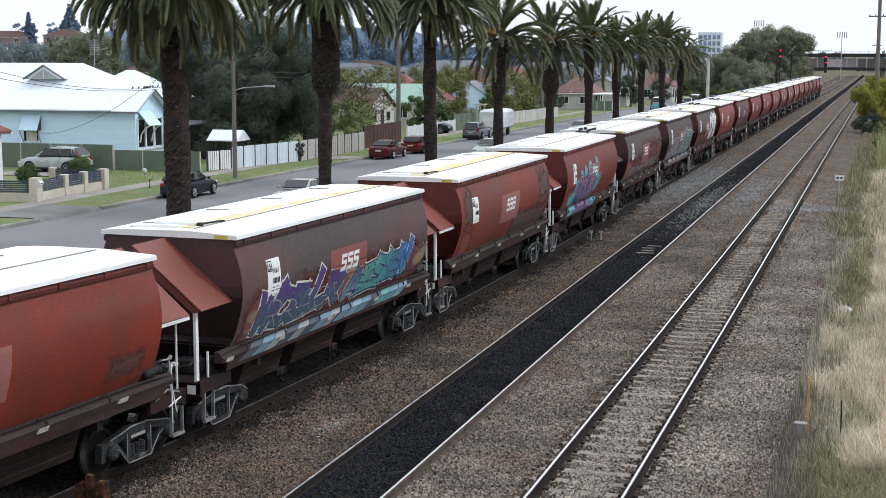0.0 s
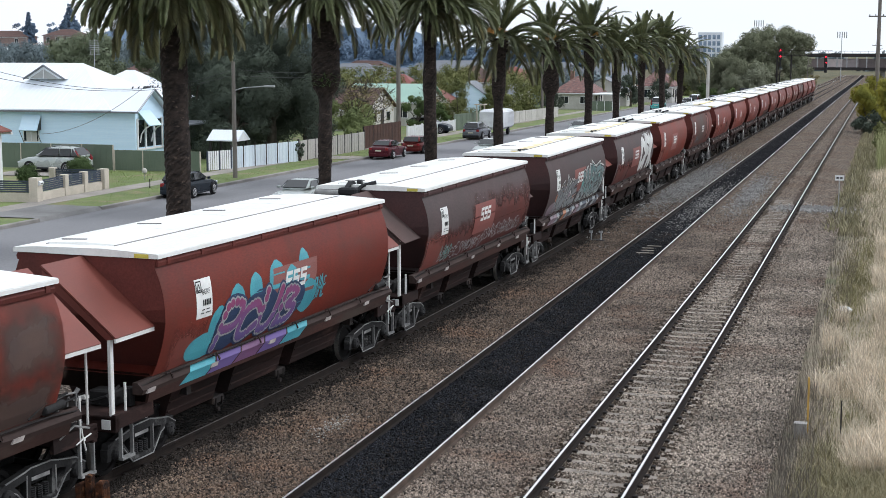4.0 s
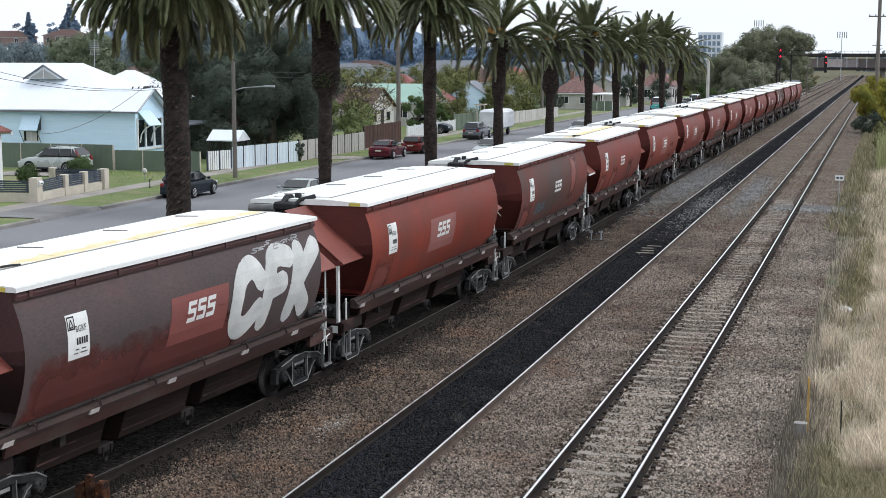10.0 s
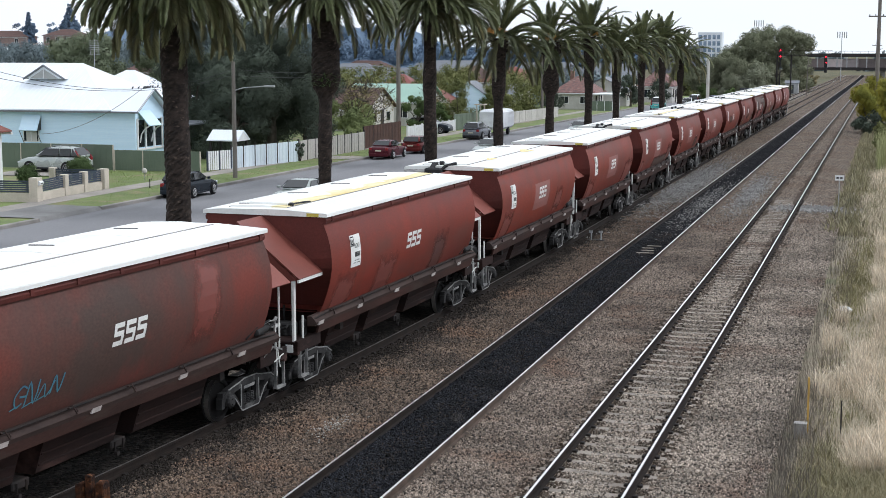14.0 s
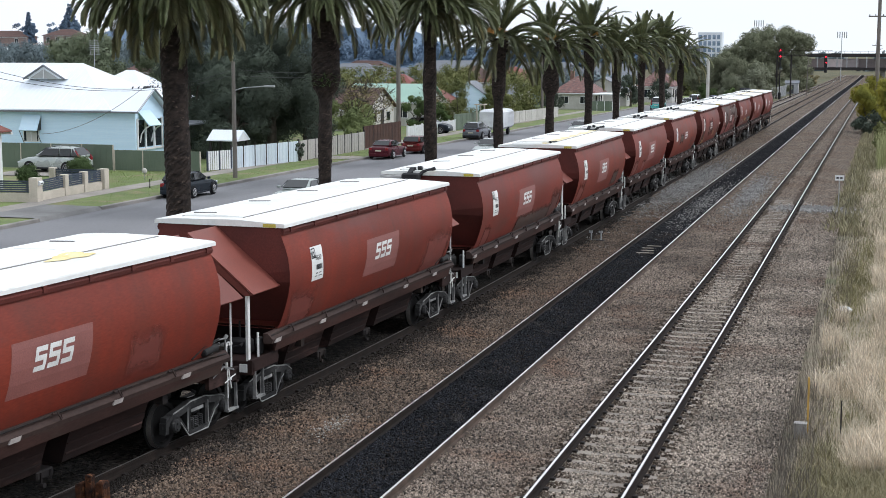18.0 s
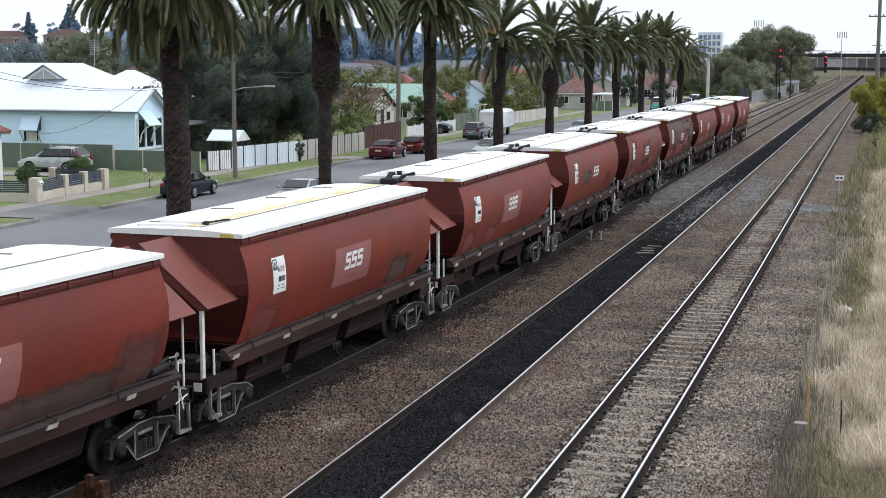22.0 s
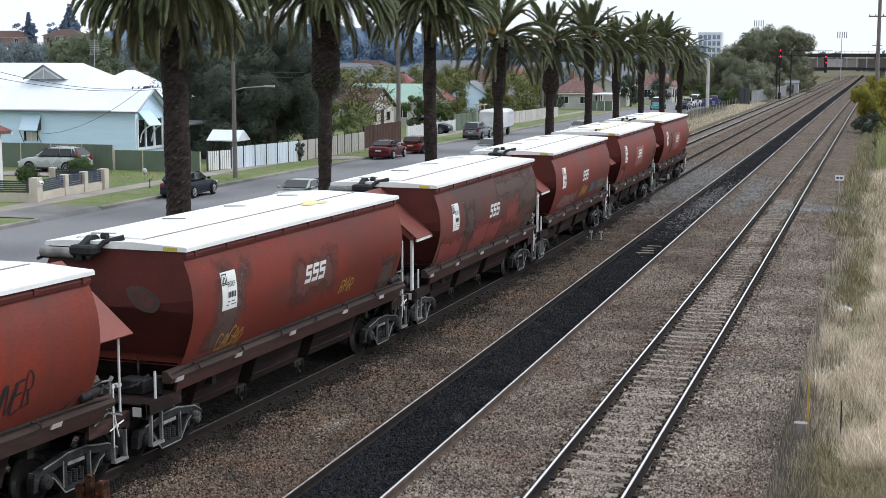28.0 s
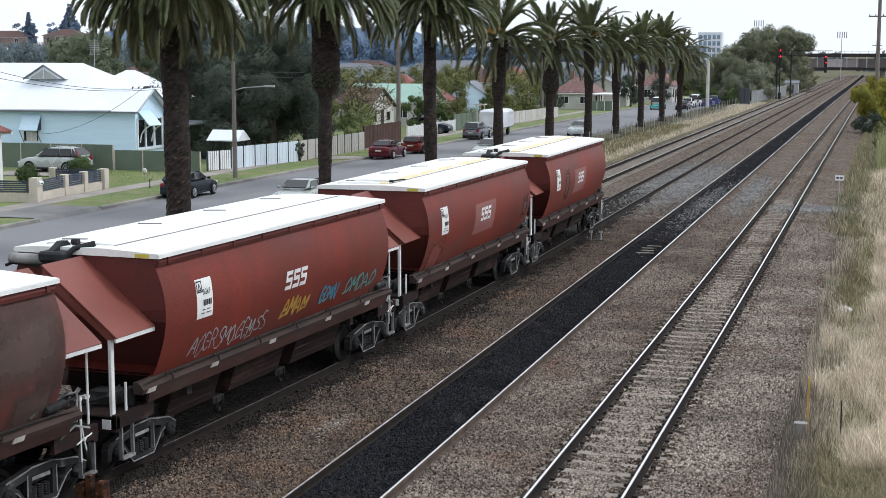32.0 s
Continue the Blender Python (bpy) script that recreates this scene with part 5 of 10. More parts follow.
def graffiti(w, kind, seed):
    """Sprayed pieces: filled bubble shapes with outlines, and thin scrawled tags; none can be read."""
    rnd = random.Random(seed)
    def letters(name, y0, y1, z0, z1, n, fill, line, lw, label, wild=0.25):
        step = (y1 - y0) / n
        for i in range(n):
            ya = y0 + i * step
            h0, h1 = z0 + rnd.uniform(0, 0.1), z1 - rnd.uniform(0, wild)
            lean = rnd.uniform(-0.12, 0.2)
            k = 9
            f1, f2 = rnd.uniform(2.5, 6), rnd.uniform(4, 8)
            rows = []
            for j in range(k):
                u = j / (k - 1)
                z = h0 + (h1 - h0) * u
                half = step * (0.5 + 0.13 * math.sin(u * f2 + seed + i)) * (0.5 if j in (0, k - 1) else 1)
                c = ya + step / 2 + lean * u + 0.16 * step * math.sin(u * f1 + i)
                rows.append(((c - half, z), (c + half, z)))
            if fill:
                bf = bmesh.new()
                decal(bf, rows, 0.006 + 0.0006 * i)
                part("graffiti_letter", bf, fill, w, label)
            bl = bmesh.new()
            ring = [r[0] for r in rows] + [r[1] for r in rows[::-1]]
            stroke(bl, smooth_line(ring + [ring[0]], 3), lw, 0.012)
            for g in rnd.choice(GLYPHS):
                stroke(bl, smooth_line([(ya + step * (0.14 + 0.72 * a) + lean * b, h0 + (h1 - h0) * (0.12 + 0.74 * b)) for a, b in g], 4), lw * rnd.uniform(0.7, 1.3), 0.0125)
            o = part("graffiti_outline", bl, line, w, label)
            o["kind"] = "stuff"
    def scrawl(y0, y1, z0, z1, n, line, lw, label):
        bl = bmesh.new()
        n = max(3, n // 2 + 1)
        step = (y1 - y0) / n
        for i in range(n):
            c, zb, zt = y0 + i * step, z0 + rnd.uniform(-0.03, 0.08), z1 - rnd.uniform(0, 0.12)
            lean = rnd.uniform(0.0, 0.14)
            for g in rnd.choice(GLYPHS):
                stroke(bl, smooth_line([(c + step * (0.05 + 0.95 * a) + lean * b + rnd.uniform(-0.02, 0.02), zb + (zt - zb) * b) for a, b in g], 4), lw * rnd.uniform(0.7, 1.2), 0.012)
            if rnd.random() < 0.4:
                stroke(bl, [(c, zb - 0.02), (c + step * 0.8, zb + 0.03)], lw * 0.7, 0.012)
        o = part("graffiti_tag", bl, line, w, label)
        o["kind"] = "stuff"
    for g in kind:
        (letters if g[0] == "letters" else scrawl)(*g[1:])


def paint(name, a, b=None):
    return mat("spray_" + name, a, b or tuple(c * 0.75 for c in a), 1.5, 0.5, 0, 0.02)


S_TEAL, S_WHITE, S_YELLOW, S_BLACKP = paint("teal", (0.1, 0.3, 0.28)), paint("white", (0.62, 0.62, 0.6)), paint("ochre", (0.42, 0.24, 0.05)), paint("black", (0.03, 0.03, 0.035))
S_BEIGE = paint("beige", (0.26, 0.19, 0.13), (0.17, 0.12, 0.085))
S_GREYLINE = paint("grey_line", (0.34, 0.34, 0.34), (0.2, 0.2, 0.21))
S_PURPLE = spray("purple_to_teal", (0.06, 0.12, 0.14), (0.075, 0.045, 0.15), 1.65, 2.3)
S_BLUE = spray("teal_to_blue", (0.08, 0.24, 0.28), (0.05, 0.13, 0.22), 1.65, 2.4)
S_PINK = spray("violet_to_pink", (0.13, 0.09, 0.24), (0.24, 0.06, 0.14), 1.7, 2.4)
S_STEELBLUE, S_GREENTEAL, S_BRIGHTBLUE = spray("steel_blue", (0.15, 0.23, 0.29), (0.07, 0.11, 0.17), 1.65, 2.3), spray("green_teal", (0.12, 0.32, 0.31), (0.05, 0.2, 0.2), 1.65, 2.3), spray("bright_blue", (0.1, 0.28, 0.36), (0.04, 0.13, 0.36), 1.65, 2.3)
S_SILVERFILL = spray("silver_fill", (0.3, 0.315, 0.32), (0.12, 0.125, 0.13), 1.65, 2.6)
S_SILVERTEAL = spray("silver_to_teal", (0.36, 0.4, 0.4), (0.1, 0.17, 0.17), 1.65, 2.7)
S_GREYFILL = spray("dull_silver", (0.15, 0.155, 0.16), (0.085, 0.09, 0.095), 1.65, 2.6)
S_MAROON, S_STEEL, S_SLATE_P, S_SKY, S_CYAN, S_NAVY, S_VIOLET, S_MAUVE, S_ORANGE = paint("maroon", (0.16, 0.05, 0.05)), paint("steel_grey", (0.3, 0.32, 0.33), (0.16, 0.17, 0.18)), paint("slate", (0.09, 0.1, 0.12)), paint("sky", (0.2, 0.32, 0.38), (0.12, 0.2, 0.26)), paint("cyan", (0.08, 0.34, 0.4), (0.06, 0.26, 0.32)), paint("navy", (0.04, 0.06, 0.12)), paint("violet", (0.16, 0.07, 0.16)), paint("mauve", (0.22, 0.15, 0.18), (0.15, 0.11, 0.13)), paint("orange", (0.42, 0.15, 0.05))


M_SPILL = mat("spilled_grain_dust", (0.78, 0.68, 0.4), (0.72, 0.56, 0.24), 2.0, 0.85, 0, 0.05, 20)


def roof_top(x):
    return float(np.interp(x, [-0.98, -0.3, 0.38, 0.41, 1.47], [3.755, 3.785, 3.765, 3.75, 3.696])) + 0.007


SPILLS = {9: ((0.5, 7.0, 0.2, 0.55), (0.42, 2.85, 0.13, 0.4)), 15: ((0.5, 7.25, 0.2, 0.5),)}


def soft_of(m):
    """The same paint, worn thin and ragged towards the edge of its patch."""
    key = m.name + "_ragged"
    if key in MATS:
        return MATS[key]
    c = m.copy()
    c.name = key
    n, l = c.node_tree.nodes, c.node_tree.links
    p = next(q for q in n if q.type == "BSDF_PRINCIPLED")
    at_ = n.new("ShaderNodeAttribute")
    at_.attribute_name = "edge"
    tc = n.new("ShaderNodeTexCoord")
    ns = n.new("ShaderNodeTexNoise")
    ns.inputs["Scale"].default_value, ns.inputs["Detail"].default_value, ns.inputs["Roughness"].default_value = 2.3, 7, 0.62
    l.new(tc.outputs["Object"], ns.inputs["Vector"])
    ad = n.new("ShaderNodeMath")
    ad.operation = "MULTIPLY_ADD"
    ad.inputs[1].default_value = 1.5
    l.new(ns.outputs[0], ad.inputs[0])
    l.new(at_.outputs["Fac"], ad.inputs[2])
    rg = n.new("ShaderNodeMapRange")
    rg.inputs["From Min"].default_value, rg.inputs["From Max"].default_value = 0.8, 1.5
    rg.inputs["To Max"].default_value = 0.9
    l.new(ad.outputs[0], rg.inputs["Value"])
    l.new(rg.outputs[0], p.inputs["Alpha"])
    MATS[key] = c
    return c


def soft_patch(w, y0, y1, z0, z1, m, seed, off):
    """A repainted or worn patch on the curved side, ragged at its rim."""
    rq = random.Random(seed)
    ln_ = rq.uniform(-0.1, 0.3)
    nu, nv = 15, 34
    verts, faces, edge = [], [], []
    for j in range(nv):
        v = j / (nv - 1)
        z = z0 + (z1 - z0) * v
        for i in range(nu):
            u = i / (nu - 1)
            verts.append(on_side(y0 + (y1 - y0) * u + ln_ * (z - z0), max(1.57, z), off))
            edge.append(min(1.0, 2.2 * min((y1 - y0) * min(u, 1 - u), (z1 - z0) * min(v, 1 - v) if z0 > 1.66 else (z1 - z0) * (1 - v)) / min(y1 - y0, z1 - z0)))
    for j in range(nv - 1):
        for i in range(nu - 1):
            a = j * nu + i
            faces.append((a, a + 1, a + 1 + nu, a + nu))
    me = bpy.data.meshes.new("repaint_patch")
    me.from_pydata(verts, [], faces)
    me.materials.append(soft_of(m))
    me.attributes.new("edge", "FLOAT", "POINT").data.foreach_set("value", edge)
    return part("repaint_patch", me, None, w, "repainted patch")


def build_wagon(body, near_hood, far_hood, roller, stain, white_edge, label, marks=(), seed=0, patch=True, scars=()):
    w = thing("grain_wagon", label, "wagon", group="wagons of the train")
    soot = body is M_SOOT
    part("body_shell", ME_SHELLS[body.name], None, w, "")
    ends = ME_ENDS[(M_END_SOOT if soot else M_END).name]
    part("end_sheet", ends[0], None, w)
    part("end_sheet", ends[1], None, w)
    part("roof", shared("roof", b_roof, M_ROOF), None, w, "white painted roof")
    for i, (y0, y1) in enumerate(LIDS):
        st_ = stain
        part("roof_lid", shared("roof_lid%d%d" % (i, st_), b_lid(y0, y1), (M_ROOF, M_STAIN, M_STAIN_WIDE)[st_]), None, w, "yellow grain-stained lid" if st_ else "white lid")
    part("lid_seal", shared("seal_a", b_seam(-1.0, 3.715), M_SEAM), None, w)
    part("lid_seal", shared("seal_b", b_seam(0.395, 3.735), M_SEAM), None, w)
    for y in (0.7, 3.23, 5.81, 8.4):
        part("lid_rib", shared("lid_rib", b_rib, M_SEAM), None, w).matrix_basis = pose(0, y, 0)
    part("roof_marker", shared("roof_marker", lambda bm: box(bm, 1.0, 1.28, -0.038, -0.03, 3.615, 3.685), M_YELLOW), None, w, "yellow end marker")
    if stain and not roller:
        lip = part("lid_lip", shared("lid_lip", lambda bm: box(bm, -0.64, 0.28, 0.56, 0.66, 3.765, 3.83, 0.012), M_ROOF), None, w, "raised pale lid end")
        part("lid_catch", shared("lid_catch", lambda bm: (box(bm, 0.29, 0.4, 0.56, 0.68, 3.755, 3.83, 0.02), tube(bm, [(0.36, 0.66, 3.8), (0.38, 1.3, 3.785), (0.4, 1.5, 3.77)], 0.02, 5)), M_BLACK), None, lip, "black lid catch")
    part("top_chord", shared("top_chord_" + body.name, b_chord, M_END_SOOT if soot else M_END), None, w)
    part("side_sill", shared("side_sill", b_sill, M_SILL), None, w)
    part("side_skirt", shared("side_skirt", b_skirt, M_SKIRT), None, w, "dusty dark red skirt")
    part("brake_rigging", shared("brake_rigging", b_lever, M_EDGE), None, w, "grey steel rigging")
    part("brake_hose", shared("brake_hose", b_hose, M_BLACK), None, w)
    for s in (-1, 1):
        part("sill_pipe", shared("sill_pipe%d" % s, b_pipe(s), M_UNDER), None, w)
    for y in HOOKS:
        part("tie_hook", shared("tie_hook", b_hook, M_SILL), None, w).matrix_basis = pose(0, y, 0)
    for y in (-0.3, 1.9, 4.25, 6.9, 9.0):
        part("sill_plate", shared("sill_plate", lambda bm: prism(bm, [(-0.15, 1.368), (0.1, 1.368), (0.15, 1.44), (-0.1, 1.44)], 0, 1.41, 1.441), M_PLATE_DULL), None, w, "small white plate").matrix_basis = pose(0, y, 0)
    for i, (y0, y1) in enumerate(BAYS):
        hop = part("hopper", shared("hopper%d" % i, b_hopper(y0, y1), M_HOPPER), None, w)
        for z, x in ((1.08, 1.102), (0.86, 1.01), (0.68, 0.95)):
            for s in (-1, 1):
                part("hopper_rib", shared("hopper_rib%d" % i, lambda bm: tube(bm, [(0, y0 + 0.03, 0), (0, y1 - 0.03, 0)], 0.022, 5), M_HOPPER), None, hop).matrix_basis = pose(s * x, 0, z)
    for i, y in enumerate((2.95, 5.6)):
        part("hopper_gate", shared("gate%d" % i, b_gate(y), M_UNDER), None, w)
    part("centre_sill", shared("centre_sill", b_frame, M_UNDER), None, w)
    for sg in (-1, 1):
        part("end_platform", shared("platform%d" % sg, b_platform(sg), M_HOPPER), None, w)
        part("coupler", shared("coupler%d" % sg, b_coupler(sg), M_BOGIE), None, w)
    part("class_plate", shared("class_plate", lambda bm: box(bm, 1.02, 1.18, -1.205, -1.18, 0.9, 1.06), M_PLACARD), None, w, "small white plate")
    for i, y in enumerate((-0.8, 10.88)):
        part("step", shared("step%d" % i, b_stirrup(y), M_EDGE), None, w, "grey steel step")
    part("brake_wheel", shared("brake_wheel", b_brakewheel, M_WHITE), None, w, "white spoked brake wheel")
    part("brake_gear", shared("brake_gear", b_valves, M_BOGIE), None, w)
    part("brake_cylinder", shared("brake_cylinder", b_cylinder, M_BOGIE, smooth=True), None, w, "dusty grey brake cylinder")
    part("hand_lever", shared("hand_lever", b_hand_lever, M_EDGE), None, w, "grey steel lever")
    part("air_tank", shared("air_tank", b_tank, M_TANK, smooth=True), None, w)
    part("end_gear", shared("end_gear", b_gear, M_BOGIE), None, w)
    part("grab_post", shared("grab_post", lambda bm: tube(bm, [(1.22, -0.78, 1.1), (1.22, -0.78, 1.62)], 0.024, 8), M_WHITE), None, w, "short white post")
    hoods = ME_HOODS[(M_HOOD_DARK if soot and roller else M_HOOD).name]
    if near_hood:
        part("cover_plate", hoods[0], None, w, "sloping cover plate")
        part("support_post", shared("near_post", lambda bm: box(bm, 1.14, 1.2, -1.16, -1.06, 1.1, 2.5, 0.008), M_WHITE), None, w, "white post")
        if white_edge:
            part("cover_edge", ME_HOOD_EDGE[0], None, w, "white edge")
    if far_hood:
        h = part("cover_plate", hoods[1], None, w, "sloping cover plate")
        h.matrix_basis = pose(0, ROOF_L, 0)
        if white_edge:
            part("cover_edge", ME_HOOD_EDGE[1], None, w, "white edge").matrix_basis = pose(0, ROOF_L, 0)
    part("grab_post", shared("far_grab_post", lambda bm: (tube(bm, [(1.2, 10.78, 1.1), (1.2, 10.78, 1.66)], 0.022, 8), box(bm, 1.1, 1.22, 10.75, 10.81, 1.58, 1.63)), M_WHITE), None, w, "short white post")
    part("support_post", shared("far_post", lambda bm: (tube(bm, [(1.14, 11.06, 1.0), (1.14, 11.06, 2.46)], 0.024, 6), box(bm, 1.04, 1.14, 11.0, 11.12, 1.55, 1.6)), M_WHITE), None, w, "thin white post")
    if roller:
        part("cover_roller", shared("cover_roller", b_roller, M_EDGE, smooth=True), None, w, "grey roller")
        part("crank_arm", shared("crank_arm", b_crank, M_BLACK), None, w, "black folding arm")
    part("placard", shared("placard", lambda bm: panel_decal(bm, 1.06, 1.63, 2.38, 3.09, 0.008, 0, 8), M_PLACARD), None, w, "white information placard")
    part("placard_lettering", shared("placard_lettering", b_code, M_BLACK), None, w, "black class letters")
    part("placard_print", shared("placard_bars", b_code_bars, M_BLACK), None, w)["kind"] = "stuff"
    part("placard_symbol", shared("placard_symbol", b_triangle, M_BLACK), None, w, "black triangle symbol")
    if patch:
        part("logo_panel", shared("logo_panel%d" % soot, lambda bm: panel_decal(bm, 4.0, 6.0, 2.04, 2.88, 0.005, 0.12, 9), M_PATCH_SOOT if soot else M_PATCH), None, w, "lighter red panel")
    part("logo", shared("logo", b_logo, M_WHITE), None, w, "three slanted white shapes")
    for q_, (y0, y1, z0, z1, m) in enumerate(scars):
        pad = 0.22 * min(y1 - y0, z1 - z0)
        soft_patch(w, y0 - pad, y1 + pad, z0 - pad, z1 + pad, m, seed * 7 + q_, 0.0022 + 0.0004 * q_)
    for (x, y, rx, ry) in SPILLS.get(seed - 3, ()):
        bm = bmesh.new()
        hub = bm.verts.new((x, y, roof_top(x)))
        rim = []
        for q in range(20):
            a = q * math.tau / 20
            g_ = 1 + 0.22 * math.sin(3 * a + seed) + 0.12 * math.sin(7 * a)
            px = x + rx * g_ * math.cos(a)
            rim.append(bm.verts.new((px, y + ry * g_ * math.sin(a), roof_top(px))))
        for q in range(20):
            bm.faces.new((hub, rim[q], rim[(q + 1) % 20]))
        part("grain_spill", bm, M_SPILL, w, "yellow spilled grain dust")
    if seed == 10:
        for g in ([(0.62, 2.32), (0.9, 2.02)], [(0.6, 2.05), (0.92, 2.3)]):
            bm = bmesh.new()
            tube(bm, [(g[0][0], -0.005, g[0][1]), (g[1][0], -0.005, g[1][1])], 0.012, 5)
            part("chalk_mark", bm, M_WHITE, w, "white chalked stroke")
        bm = bmesh.new()
        tube(bm, [(0.25, 0.0, 2.72), (0.25, -0.006, 2.72)], 0.05, 12)
        part("chalk_dot", bm, M_WHITE, w, "white painted dot")
    if seed == 18:
        for sc_, m_ in ((1.0, M_SCAR_GREY), (0.62, M_SCAR_DARK)):
            bm = bmesh.new()
            prism(bm, [(0.55 + 0.34 * sc_ * math.cos(a) * (1 + 0.1 * math.sin(3 * a)), 2.72 - 0.1 * math.cos(a) * sc_ + 0.22 * sc_ * math.sin(a)) for a in np.linspace(0, math.tau, 17)[:-1]], 1, -0.005 - 0.002 / sc_, 0.0)
            part("scuffed_patch", bm, m_, w, "scuffed grey patch")
    graffiti(w, marks, seed)
    big_pieces(seed - 3, w)
    wheels = []
    for y in BOGIE_Y:
        wheels += build_bogie(w, y)[1]
    return w, wheels


M_SCAR = mat("repainted_red", (0.2, 0.05, 0.037), (0.165, 0.042, 0.032), 1.5, 0.55, 0, 0.03)
M_SCAR_BRIGHT = mat("bright_red_touch_up", (0.23, 0.045, 0.038), (0.17, 0.038, 0.033), 1.5, 0.55, 0, 0.03)
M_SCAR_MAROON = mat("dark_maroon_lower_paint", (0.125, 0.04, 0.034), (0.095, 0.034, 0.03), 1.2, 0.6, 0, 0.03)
M_SCAR_DARK = mat("dark_repaint", (0.13, 0.055, 0.045), (0.1, 0.05, 0.045), 1.5, 0.55, 0, 0.03)
M_SCAR_GREY = mat("grey_cleaned_patch", (0.102, 0.067, 0.056), (0.073, 0.052, 0.046), 1.5, 0.6, 0, 0.03)
BASE_SCAR = (0.35, 1.35, 1.6, 2.25, M_SCAR)
L_RED = "red-oxide grain hopper wagon with a white roof"
